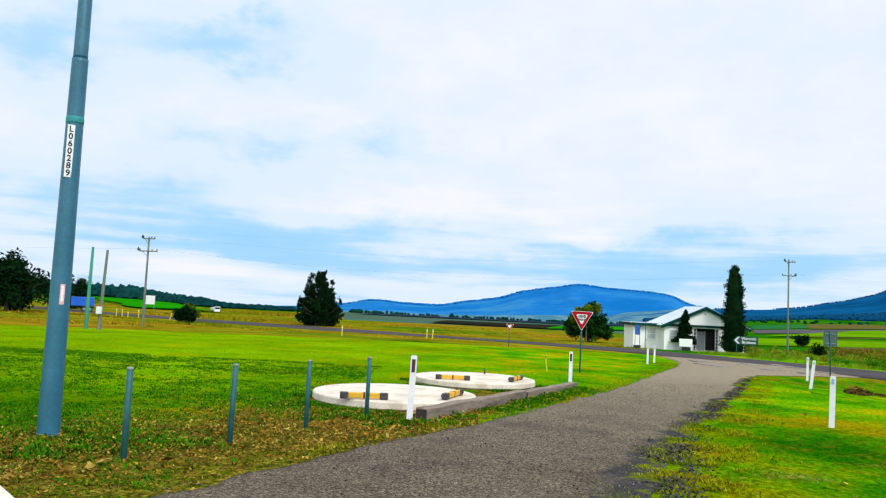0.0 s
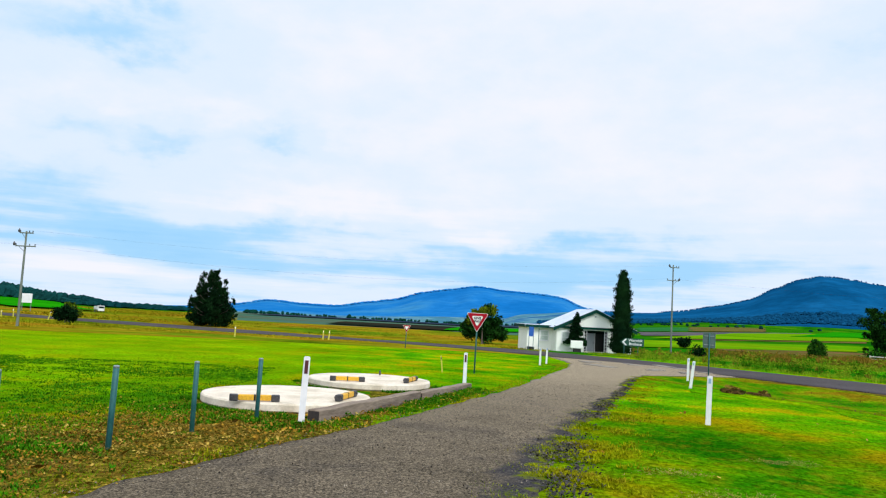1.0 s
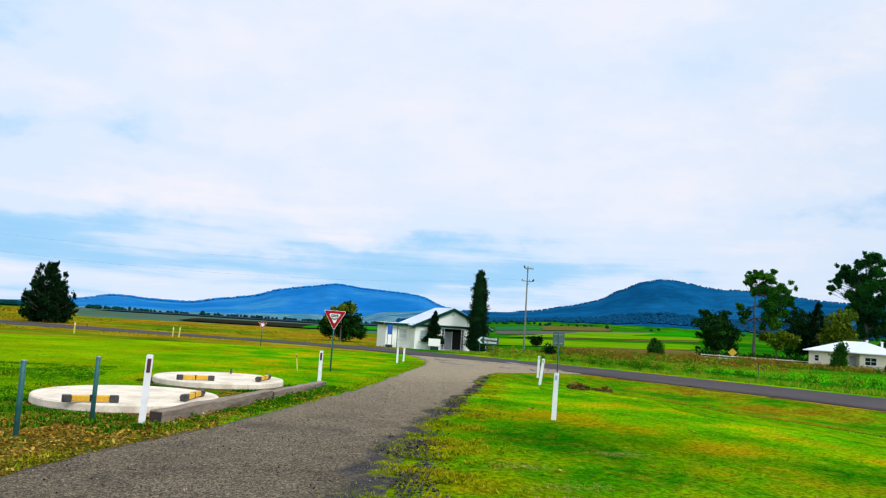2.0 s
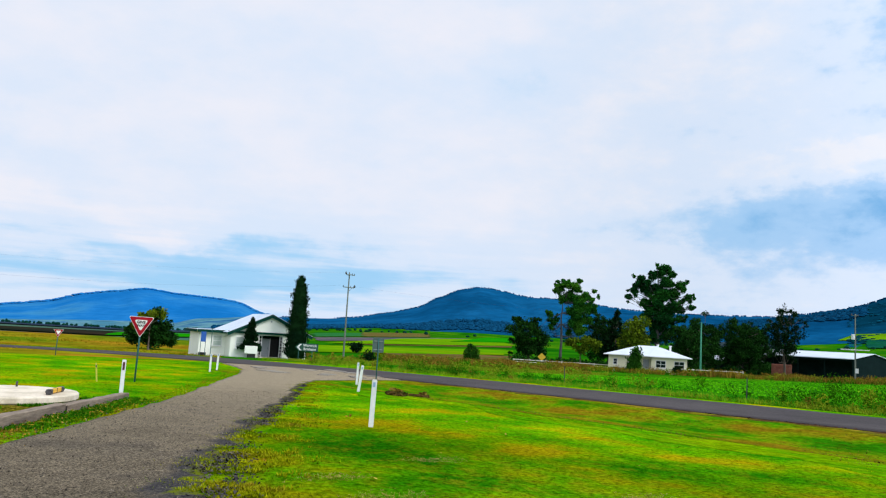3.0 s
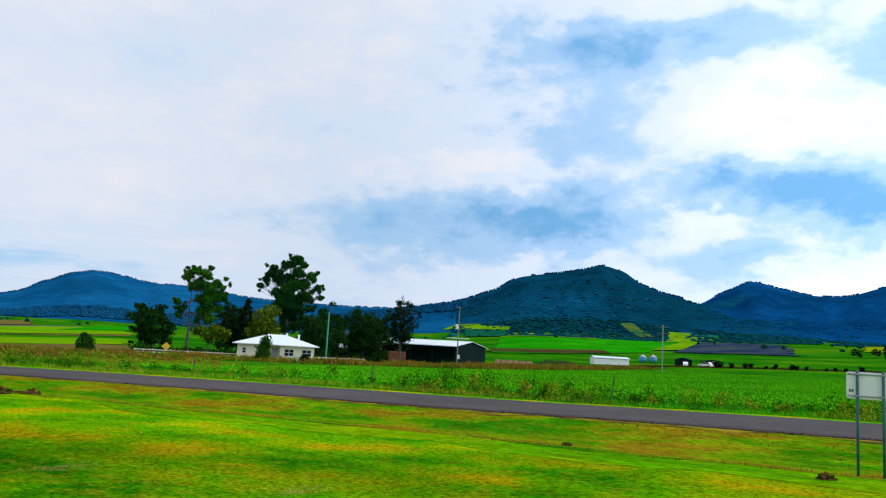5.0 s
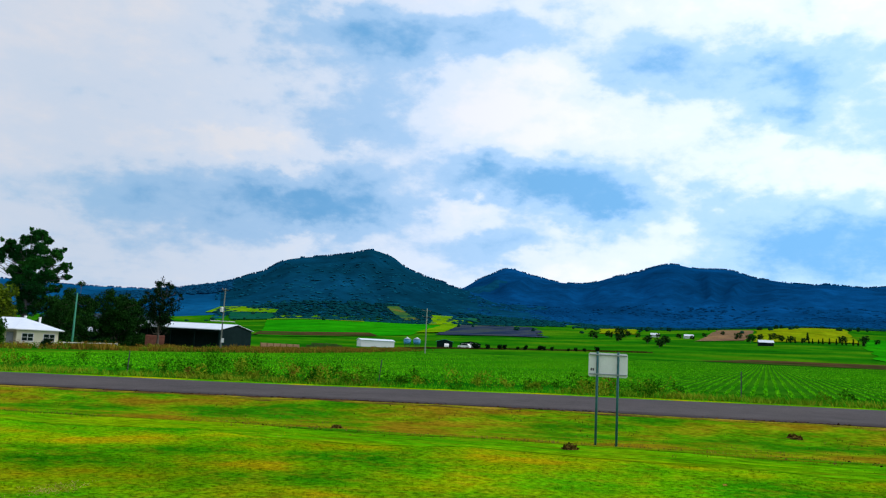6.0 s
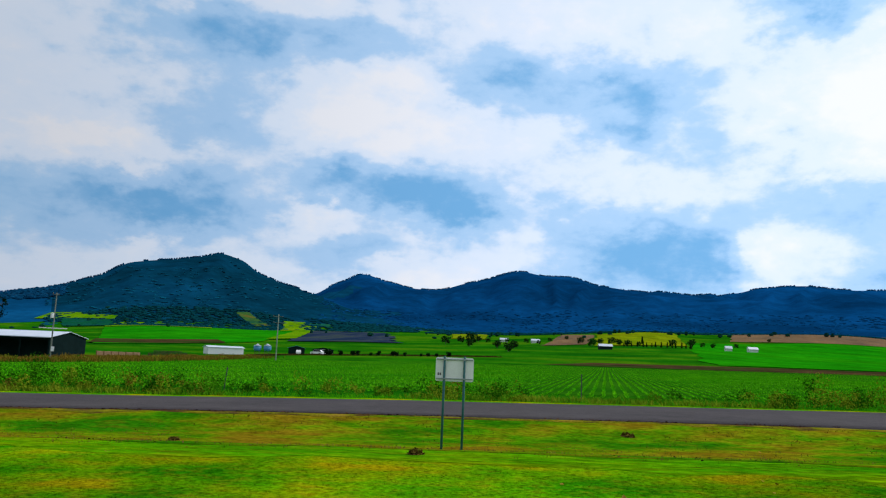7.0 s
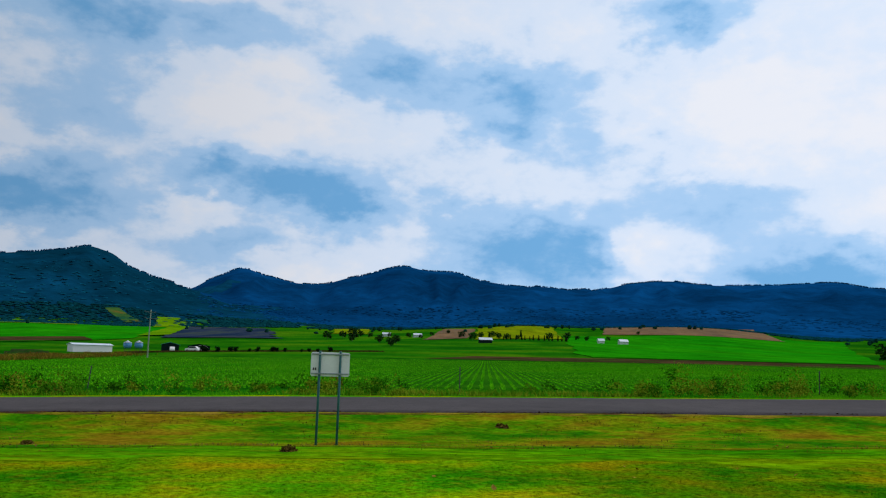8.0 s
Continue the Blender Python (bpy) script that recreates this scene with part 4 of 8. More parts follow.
near_bend = (ROAD_MID[:, 1] > -75) & (ROAD_MID[:, 1] < 47)
vm, va = ROAD_MID[near_bend], across[near_bend]
vn = np.array([noise.fractal(Vector((y * 0.25, 2.0, 0)), 1, 2, 3) for x, y in vm])[:, None]
ribbon("grass_ditch", VERGE, vm + va * (11.9 + vn * 0.8), vm + va * 3.6, 0.018, "shallow yellow-brown grassy ditch beside the road", "ditch", 26)
vm2, va2 = ROAD_MID[(ROAD_MID[:, 1] > -75) & (ROAD_MID[:, 1] < 52)], across[(ROAD_MID[:, 1] > -75) & (ROAD_MID[:, 1] < 52)]
ribbon("road_shoulder", SHOULDER, vm2 + va2 * 4.0 + va2 * (0.45 + 0.9 * np.array([noise.fractal(Vector((y * 0.45, 4.0, 0)), 1, 2, 4) for x, y in vm2])[:, None]), vm2 + va2 * 3.5, 0.03, "dry straw and dirt shoulder along the road", "road shoulder", 4)
strip_in = np.array([noise.fractal(Vector((y * 0.22, 6.0, 0)), 1, 2, 4) for x, y in vm])[:, None]
ribbon("fresh_grass_strip", FRESH, vm + va * (13.5 + vn * 0.8 + strip_in * 1.1), vm + va * (11.8 + vn * 0.8), 0.008, "bright green mown strip above the ditch", "lawn strip", 10)
# dark tones paint the shade below the asphalt's drop-off onto the soil
lip_w = np.array([noise.fractal(Vector((y * 0.5, 9.0, 0)), 1, 2, 5) for x, y in vm2])[:, None]
ribbon("soil_edge", SOIL_SHADE_LIP, vm2 + va2 * (3.98 + 0.16 * lip_w), vm2 + va2 * 3.55, 0.036, "soil lip darkened for the shade of the road's edge", "soil edge", 3)
ribbon("far_verge", LAWN, vm2 - va2 * 3.6, vm2 - va2 * 5.4, 0.02, "strip of bright short grass beyond the road", "verge", 5)

# fields, draped on the ground
def field(name, mat, a, b, c, d, lift, label, n=(30, 30), wobble=3.0):
    return drape(name, mat, (a, b, c, d), lift, label, "field", n, wobble)


field("crop_field", CROP_GREEN, (35.5, -120), (200, -150), (215, 78), (44, 62), 0.02, "green field of row crops behind the road", (60, 60), 0)
field("ploughed_strip", FIELD_UMBER, (222, -6), (182, -114), (232, -146), (258, -24), 0.12, "dark brown strip of ploughed soil")
field("green_field", FIELD_GREEN, (262, -62), (235, -150), (900, -520), (800, -165), 0.22, "bright green cropped field below the hills", (70, 110))
field("ploughed_field", FIELD_BROWN, (868, -224), (800, -400), (1290, -590), (1197, -311), 0.6, "pinkish brown ploughed field on a rise", (30, 40))
field("yellow_field", FIELD_YELLOW, (640, -58), (690, -142), (1189, -223), (1049, -98), 0.6, "yellow green field on a slope")
field("ploughed_field", FIELD_BROWN, (640, -15), (690, -55), (1049, -96), (1106, -58), 0.5, "brown ploughed field")
field("green_field", FIELD_GREEN, (322, 185), (520, 180), (1130, 332), (981, 551), 0.4, "bright green field below the wooded hill", (40, 60))
field("lime_field", FIELD_LIME, (806, 453), (954, 393), (1096, 452), (1049, 590), 0.9, "yellowish green field under the wooded hill")
field("lime_field", FIELD_LIME, (1075, 716), (1085, 648), (1136, 679), (1139, 730), 1.2, "yellowish green field under the wooded hill")
field("lime_field", FIELD_LIME, (608, 206), (660, 196), (1180, 318), (1214, 349), 1.0, "strip of yellowish grass beside the ploughed field")
field("ploughed_field", FIELD_SLATE, (575, 178), (633, 103), (1060, 184), (1060, 296), 0.7, "dark slate coloured ploughed field", (40, 40), 14.0)
# small paddocks cut into the foot of the wooded hill
PADDOCKS = (("lime_field", FIELD_LIME, (1088, 684), (1078, 592), (1112, 607), (1126, 701), "yellowish green paddock on the wooded slope"),
            ("ploughed_strip", FIELD_TEAL, (955, 592), (900, 498), (1074, 592), (1084, 680), "dark green strips of crop below the bush"),
            ("rough_field", FIELD_GLADE, (1128, 398), (1150, 382), (1236, 448), (1216, 464), "tan and green bare paddock on the wooded slope"),
            ("lime_field", FIELD_LIME, (1043, 297), (981, 313), (1211, 380), (1224, 350), "yellowish green paddock below the bush"))
for kind_, mat_, a_, b_, c_, d_, what_ in PADDOCKS:
    field(kind_, mat_, a_, b_, c_, d_, 1.2, what_, (20, 20), 6.0)
field("yellow_field", FIELD_YELLOW, (855, 77), (854, 39), (1330, 60), (1300, 117), 0.7, "yellow green field among farm trees")
field("ploughed_strip", FIELD_UMBER, (335, 196), (455, 178), (540, 216), (430, 246), 0.5, "brown strip of ploughed soil")
field("lime_field", FIELD_LIME, (44, 122), (114, 168), (164, 241), (55, 165), 0.15, "lime green pasture")
field("ploughed_field", FIELD_MAUVE, (89, 241), (265, 434), (400, 655), (119, 325), 0.22, "mauve grey ploughed field", (40, 20), 8.0)
field("green_field", FIELD_DULL, (127, 345), (189, 432), (317, 727), (218, 597), 0.3, "dull green field", (20, 20), 8.0)
field("ploughed_field", FIELD_EARTH, (177, 405), (300, 552), (718, 1323), (357, 820), 0.4, "brown ploughed field", (20, 30), 8.0)
field("green_field", FIELD_GREEN, (215, 368), (324, 469), (850, 1220), (700, 1090), 0.5, "bright green field on a rise", (20, 40), 8.0)
field("rough_field", FIELD_EARTH, (93, 211), (201, 291), (301, 436), (112, 256), 0.16, "olive brown stubble strip", (30, 16), 5.0)
field("lime_field", FIELD_LIME, (51, 137), (126, 182), (162, 234), (65, 177), 0.12, "yellowish green strip of pasture", (30, 16), 4.0)
field("rough_field", FIELD_EARTH, (64, 131), (79, 113), (114, 164), (71, 147), 0.10, "brown weedy stubble", (20, 16), 3.0)
field("green_field", FIELD_LIME, (76, 200), (230, 330), (500, 760), (200, 400), 0.35, "light green field")
field("green_field", FIELD_GREEN, (20, 175), (60, 230), (150, 420), (40, 300), 0.3, "bright green field")
field("ploughed_strip", FIELD_DARK, (-8, 180), (22, 175), (45, 290), (-5, 250), 0.25, "dark strip of ploughed soil")
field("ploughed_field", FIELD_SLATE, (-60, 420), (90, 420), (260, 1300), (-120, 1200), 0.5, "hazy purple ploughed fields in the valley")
field("green_field", FIELD_GREEN, (-75, 175), (-60, 185), (-176, 458), (-240, 476), 0.4, "green paddock on a rise")

rng = np.random.default_rng(7)


# ---- posts and signs near the drive ----
def street_light_pole(x, y):
    t = thing("street_light_pole", "tall tapered blue-grey steel street light pole with a number strip", "light pole", x, y, facing(x, y))
    bm = bmesh.new()
    lathe(bm, ((0.132, -0.3), (0.132, 0.0), (0.128, 0.35), (0.097, 4.66), (0.097, 4.70)), 16)
    part("lower_shaft", bm, POLE_STEEL, t, smooth_faces=True)
    bm = bmesh.new()
    lathe(bm, ((0.088, 4.70), (0.087, 4.74), (0.052, 10.5)), 16)
    part("upper_shaft", bm, POLE_STEEL, t, smooth_faces=True)
    bm = bmesh.new()
    lathe(bm, ((0.103, 3.86), (0.1065, 3.88), (0.1062, 3.93), (0.102, 3.95)), 16)
    part("band", bm, TEAL, t, "teal strap band round the pole", smooth_faces=True)
    strip = part("number_strip", box(bmesh.new(), (-0.035, -0.101, 3.50), (0.085, 0.012, 0.66), 0.003), SIGN_WHITE, t, "white strip with black letters")
    for i, letter in enumerate("L060289"):
        lettering("letter", letter, 0.105, BLACK, strip, (-0.035, -0.1085, 3.775 - i * 0.092))
    bm = bmesh.new()
    box(bm, (0.02, -0.121, 1.72), (0.055, 0.012, 0.25), 0.003)
    sticker = part("sticker", bm, STICKER, t, "pink and white sticker")
    part("sticker_face", box(bmesh.new(), (0.02, -0.1285, 1.73), (0.028, 0.005, 0.19)), SIGN_WHITE, sticker)
    bm = bmesh.new()
    lathe(bm, ((0.138, -0.05), (0.138, 0.015), (0.133, 0.03)), 16)
    part("base_collar", bm, POLE_STEEL, t, smooth_faces=True)


street_light_pole(-4.81, 8.5)


def steel_post():
    t = thing("steel_post", "grey-green galvanised steel pipe post standing in the grass", "post", -3.31, 7.23, group="row of pipe posts")
    part("pipe", lathe(bmesh.new(), ((0.034, -0.3), (0.034, 0.955), (0.030, 0.957)), 14), POST_GREEN, t, smooth_faces=True)
    part("cap", lathe(bmesh.new(), ((0.0345, 0.945), (0.0345, 0.968), (0.030, 0.974), (0.012, 0.976)), 14), GALV, t, smooth_faces=True)
    return t


first = steel_post()
for px_, py_ in ((-2.59, 8.57), (-1.98, 10.17), (-1.33, 11.89)):
    copy_thing(first, pose(px_, py_, gz(px_, py_), 0.6, random.uniform(-0.6, 0.6), random.uniform(0, 90)))


def guide_post(x, y, h=1.04, lean=(0, 0), colour="dark", label="white roadside guide post with a dark red reflector"):
    t = thing("guide_post", label, "guide post", x, y, facing(x, y), group="white guide posts")
    t.rotation_euler = (radians(lean[0]), radians(lean[1]), radians(facing(x, y)))
    outline = ((-0.05, -0.3), (0.05, -0.3), (0.05, h - 0.02), (0.035, h), (-0.035, h), (-0.05, h - 0.02))
    bm = slab(bmesh.new(), outline, -0.016, 0.016)
    part("blade", bm, WHITE_POST, t)
    if colour == "dark":
        part("reflector", box(bmesh.new(), (0, -0.021, h - 0.165), (0.055, 0.01, 0.21), 0.003), MAROON, t, "dark red rectangular reflector")
    else:
        part("reflector", box(bmesh.new(), (0, -0.021, h - 0.10), (0.05, 0.01, 0.10), 0.003), GREY_REFLECTOR, t, "pale blue-grey reflector")
    return t


guide_post(-0.6, 11.59, 1.05, (0, 1.5))
guide_post(3.26, 21.1, 0.97)
guide_post(7.15, 13.9, 0.96, (0, 1.0), "pale", "white roadside guide post with a pale reflector")
guide_post(12.0, 25.8, 0.98, (0, 6), "pale", "leaning white guide post on the lawn")
guide_post(15.2, 33.4, 1.05, (0, 1), "pale", "white roadside guide post beside the road")
guide_post(9.88, 40.1, 0.93, (0, 0), "pale", "white roadside guide post beside the road")
guide_post(10.76, 42.3, 0.93, (0, 1), "pale", "white roadside guide post beside the road")

stake = thing("marker_stake", "thin leaning yellow marker stake on the lawn", "stake", 3.38, 28.3, facing(3.4, 28.3))
stake.rotation_euler[1] = radians(-7)
part("stake", box(bmesh.new(), (0, 0, 0.25), (0.05, 0.02, 0.75), 0.004), YELLOW_POST, stake)
part("reflector", box(bmesh.new(), (0, -0.013, 0.52), (0.035, 0.008, 0.08), 0.002), DARK_STEEL, stake, "small dark reflector")


def triangle(w, z_top, inset=0.0):
    """A rounded triangle, point down."""
    hh = w * 0.866
    cx, cz = 0.0, z_top - hh / 3
    pts = []
    for a0 in (-90, 30, 150):
        a = radians(a0)
        r = w / math.sqrt(3) - inset * 2 - 0.09 * w
        vx, vz = cx + r * math.cos(a), cz + r * math.sin(a)
        for k in (-50, -25, 0, 25, 50):
            b = a + radians(k)
            pts.append((vx + 0.045 * w * math.cos(b), vz + 0.045 * w * math.sin(b)))
    return pts


def give_way_sign(x, y, h, w, words, lean=0.0):
    t = thing("give_way_sign", "red and white triangular give way sign on a thin steel pole", "road sign", x, y, facing(x, y), group="give way signs")
    t.rotation_euler[1] = radians(lean)
    part("pole", lathe(bmesh.new(), ((0.03, -0.3), (0.03, h - 0.12), (0.02, h - 0.115)), 12), POST_GREEN, t, smooth_faces=True)
    plate = part("plate", slab(bmesh.new(), triangle(w, h), -0.042, -0.034), SIGN_WHITE, t)
    part("red_border", slab(bmesh.new(), triangle(w, h, 0.012), -0.0465, -0.043), SIGN_RED, plate, "red reflective border")
    part("white_field", slab(bmesh.new(), triangle(w, h, 0.100 * w / 0.75), -0.051, -0.047), SIGN_WHITE, plate, "white middle with black words")
    if words:
        lettering("word", "GIVE", 0.135, BLACK, plate, (0, -0.0535, h - 0.20), bold=0.05)
        lettering("word", "WAY", 0.112, BLACK, plate, (0, -0.0535, h - 0.32), bold=0.05)
    for z in (h - 0.14, h - 0.38):
        part("clamp", box(bmesh.new(), (0, -0.025, z), (0.09, 0.04, 0.03), 0.004), GALV, t)
    return t


give_way_sign(4.64, 28.6, 2.30, 0.86, True, 0.5)
give_way_sign(3.85, 61.5, 1.85, 0.66, False, 1.0)

back_sign = thing("road_sign", "grey back of a road sign on a steel pole", "road sign", 17.9, 37.1, facing(17.9, 37.1) + 14)
part("pole", lathe(bmesh.new(), ((0.032, -0.3), (0.032, 2.2), (0.02, 2.205)), 12), POST_GREEN, back_sign, smooth_faces=True)
bm = slab(bmesh.new(), ((-0.28, 1.45), (0.28, 1.45), (0.31, 1.48), (0.31, 2.17), (0.28, 2.2), (-0.28, 2.2), (-0.31, 2.17), (-0.31, 1.48)), 0.035, 0.042)
plate = part("plate", bm, SIGN_DULL, back_sign, "dull grey-green aluminium plate")
for z in (1.6, 2.05):
    part("rail", box(bmesh.new(), (0, 0.022, z), (0.5, 0.022, 0.03), 0.003), GALV, plate)

# the blank back of a sign on two posts
ws = thing("road_sign", "pale blank back of a road sign on two thin posts", "road sign", 15.85, 1.03, facing(15.85, 1.03) + 6)
for sx in (-0.21, 0.19):
    post = part("post", lathe(bmesh.new(), ((0.024, -0.35), (0.024, 1.84), (0.015, 1.845)), 12), POST_GREEN, ws, smooth_faces=True)
    for z in (1.40, 1.78):
        part("clamp", box(bmesh.new(), (sx * 0, -0.03, z), (0.055, 0.03, 0.028), 0.003), GALV, post)
    post.location = (sx, -0.03, 0)
o = ((-0.355, 1.35), (0.355, 1.35), (0.380, 1.375), (0.380, 1.795), (0.355, 1.82), (-0.355, 1.82), (-0.380, 1.795), (-0.380, 1.375))
plate = part("plate", slab(bmesh.new(), o, 0.018, 0.024), SIGN_BACK, ws, "pale grey aluminium plate")
for z in (1.40, 1.78):
    part("rail", box(bmesh.new(), (0, 0.006, z), (0.735, 0.022, 0.022), 0.002), GALV, plate)
for i, wbar in enumerate((0.03, 0.03)):
    part("printed_mark", box(bmesh.new(), (-0.325 + i * 0.04, 0.0165, 1.49), (wbar, 0.002, 0.05)), DARK_STEEL, plate)

# ---- tank lids and sleepers ----
def tank_lid(x, y, top, bars):
    z = gz(x, y)
    h = top - z
    t = thing("tank_lid", "round pale concrete underground tank lid with yellow lifting bars", "tank lid", x, y, group="concrete tank lids")
    part("slab", lathe(bmesh.new(), ((1.59, h - 0.15), (1.61, h - 0.13), (1.61, h - 0.025), (1.59, h), (0.02, h + 0.004)), 72), CONCRETE, t)
    part("rim", lathe(bmesh.new(), ((1.56, -0.4), (1.56, h - 0.148)), 72), CONCRETE_SIDE, t, "stained concrete rim at ground level")
    for (ax, ay), (bx, by) in bars:
        ax, ay, bx, by = ax - x, ay - y, bx - x, by - y
        length, turn = math.hypot(bx - ax, by - ay), math.degrees(math.atan2(by - ay, bx - ax))
        m = pose((ax + bx) / 2, (ay + by) / 2, h + 0.004, 0, 0, turn)
        bar = part("lifting_bar", box(bmesh.new(), (0, 0, 0.065), (length * 0.66, 0.09, 0.10), 0.012), YELLOW_BAR, t, "orange-yellow bar with dark steel ends")
        bar.matrix_local = m
        for s in (-1, 1):
            bm = box(bmesh.new(), (s * length * 0.415, 0, 0.06), (length * 0.17, 0.11, 0.12), 0.012)
            tube(bm, (s * length * 0.45, -0.075, 0.065), (s * length * 0.45, 0.075, 0.065), 0.022, 0.022, 10)
            part("steel_end", bm, DARK_STEEL, bar)
        part("strap", box(bmesh.new(), (0, 0, 0.066), (0.03, 0.096, 0.106)), BLACK, bar)
    for i in range(3):
        part("printed_mark", box(bmesh.new(), (0.42 + i * 0.07, -0.55, h + 0.004), (0.05, 0.12, 0.004)), CONCRETE_SIDE, t)
    return t


tank_lid(-1.09, 14.45, -0.02, (((-1.95, 12.95), (-1.1, 13.08)), ((-0.1, 13.5), (0.2, 14.5))))
lid_two = tank_lid(0.55, 19.87, -0.12, (((-0.45, 18.75), (0.42, 18.8)), ((1.45, 18.95), (1.78, 19.9))))
part("peg", lathe(bmesh.new(), ((0.025, 0.0), (0.025, 0.32), (0.012, 0.33)), 8, (0.3, 1.2, 0)), DARK_STEEL, lid_two, "small dark peg")


def sleeper(a, b, z_top):
    cx, cy = (a[0] + b[0]) / 2, (a[1] + b[1]) / 2
    length = math.hypot(b[0] - a[0], b[1] - a[1])
    turn = math.degrees(math.atan2(b[1] - a[1], b[0] - a[0]))
    t = thing("timber_sleeper", "weathered grey-brown hardwood sleeper lying along the grass edge", "sleeper", cx, cy, turn, group="garden sleepers")
    pitch = math.atan2(gz(*b) - gz(*a), length)
    t.rotation_euler = (0, -pitch, radians(turn))
    bm = bmesh.new()
    box(bm, (0, 0, z_top - 0.14), (length, 0.22, 0.28), 0.014)
    bmesh.ops.subdivide_edges(bm, edges=[e for e in bm.edges if e.calc_length() > length * 0.5], cuts=14)
    for v in bm.verts:
        v.co += Vector((0, noise.noise(v.co * 2.3) * 0.016, noise.noise(v.co * 1.7 + Vector((4, 1, 2))) * 0.016))
    part("beam", bm, TIMBER, t)
    for s in (-1, 1):
        part("end_grain", box(bmesh.new(), (s * (length / 2 + 0.002), 0, z_top - 0.13), (0.008, 0.19, 0.22), 0.002), TIMBER_END, t, "dark cut end")


sleeper((-0.42, 11.75), (1.55, 16.35), 0.20)
sleeper((1.60, 16.45), (3.25, 20.35), 0.17)

# ---- far signs by the road ----
ds = thing("direction_sign", "green direction sign with white words and arrow", "road sign", 28.45, 78.4, facing(28, 78.6) - 4)
ds.scale = (0.86, 0.86, 0.86)
for sx in (-0.75, 0.9):
    part("post", lathe(bmesh.new(), ((0.04, -0.3), (0.04, 2.1), (0.02, 2.105)), 10), POST_GREEN, ds).location = (sx, 0, 0)
plate = part("plate", slab(bmesh.new(), ((-1.2, 1.65), (-0.72, 1.18), (1.55, 1.18), (1.6, 1.23), (1.6, 2.07), (1.55, 2.12), (-0.72, 2.12)), -0.06, -0.045), SIGN_GREEN, ds)
part("chevron", slab(bmesh.new(), ((-1.02, 1.65), (-0.62, 1.26), (-0.40, 1.26), (-0.76, 1.65), (-0.40, 2.04), (-0.62, 2.04)), -0.066, -0.061), SIGN_WHITE, plate, "white chevron arrow")
lettering("word", "Warwick", 0.44, SIGN_WHITE, plate, (0.58, -0.064, 1.88))
lettering("word", "Brisbane", 0.44, SIGN_WHITE, plate, (0.58, -0.064, 1.44))

bsn = thing("notice_board", "blue notice board on two thin posts by a white house", "sign", 18.95, 83.5, facing(19, 83.5))
for sx in (-0.24, 0.24):
    part("post", lathe(bmesh.new(), ((0.03, -0.3), (0.03, 2.5), (0.02, 2.505)), 10), POST_GREEN, bsn).location = (sx, 0, 0)
part("board", box(bmesh.new(), (0, -0.05, 2.0), (0.52, 0.04, 1.05), 0.01), SIGN_BLUE, bsn, "plain blue board")
thin = thing("thin_pole", "thin galvanised pole beside a house", "pole", 19.75, 83.3)
part("pole", lathe(bmesh.new(), ((0.04, -0.3), (0.035, 2.95), (0.02, 2.96)), 10), POST_GREEN, thin)

dia = thing("warning_sign", "yellow diamond warning sign behind a white fence", "road sign", 82.3, 108.9, facing(82, 109))
part("pole", lathe(bmesh.new(), ((0.05, -0.3), (0.05, 1.6)), 10), GALV, dia)
part("plate", slab(bmesh.new(), ((0, 0.75), (0.72, 1.45), (0, 2.15), (-0.72, 1.45)), -0.07, -0.05), SIGN_YELLOW, dia)

board = thing("billboard", "pale grey billboard on two posts in dry grass", "billboard", -62.5, 152.0, facing(-62, 152) + 12)
part("panel", box(bmesh.new(), (0, -0.1, 2.35), (1.75, 0.08, 1.75), 0.02), SIGN_BACK, board)
for sx in (-0.7, 0.8):
    part("post", box(bmesh.new(), (sx, 0.05, 1.2), (0.12, 0.12, 2.9), 0.01), POLE_WOOD, board)
for x_, y_, h_, ln in ((-49.8, 109.4, 1.25, 0), (-49.2, 109.9, 1.2, 0), (-48.2, 109.6, 0.9, 0), (-46.8, 110.0, 1.2, -2), (-40.8, 106.2, 1.25, 14), (-60.5, 116.0, 1.2, 0), (-11.3, 72.5, 1.0, 0), (-3.0, 79.7, 1.0, 3), (-3.6, 80.2, 1.0, 0)):
    mp = thing("marker_post", "pale yellow roadside marker post", "marker post", x_, y_, facing(x_, y_), group="yellow marker posts")
    mp.rotation_euler[1] = radians(ln)
    part("blade", box(bmesh.new(), (0, 0, h_ / 2 - 0.1), (0.13, 0.05, h_ + 0.2), 0.01), YELLOW_POST, mp)
    part("reflector", box(bmesh.new(), (0, -0.03, h_ - 0.2), (0.09, 0.012, 0.14), 0.003), SIGN_WHITE, mp)


# ---- poles and wires ----
PALE_POLE = surface("bleached_pole_timber", ((0.16, 0.22, 0.16), (0.24, 0.29, 0.22)), 2, 20, 0.9, 0.3, stretch=(1, 1, 0.15))


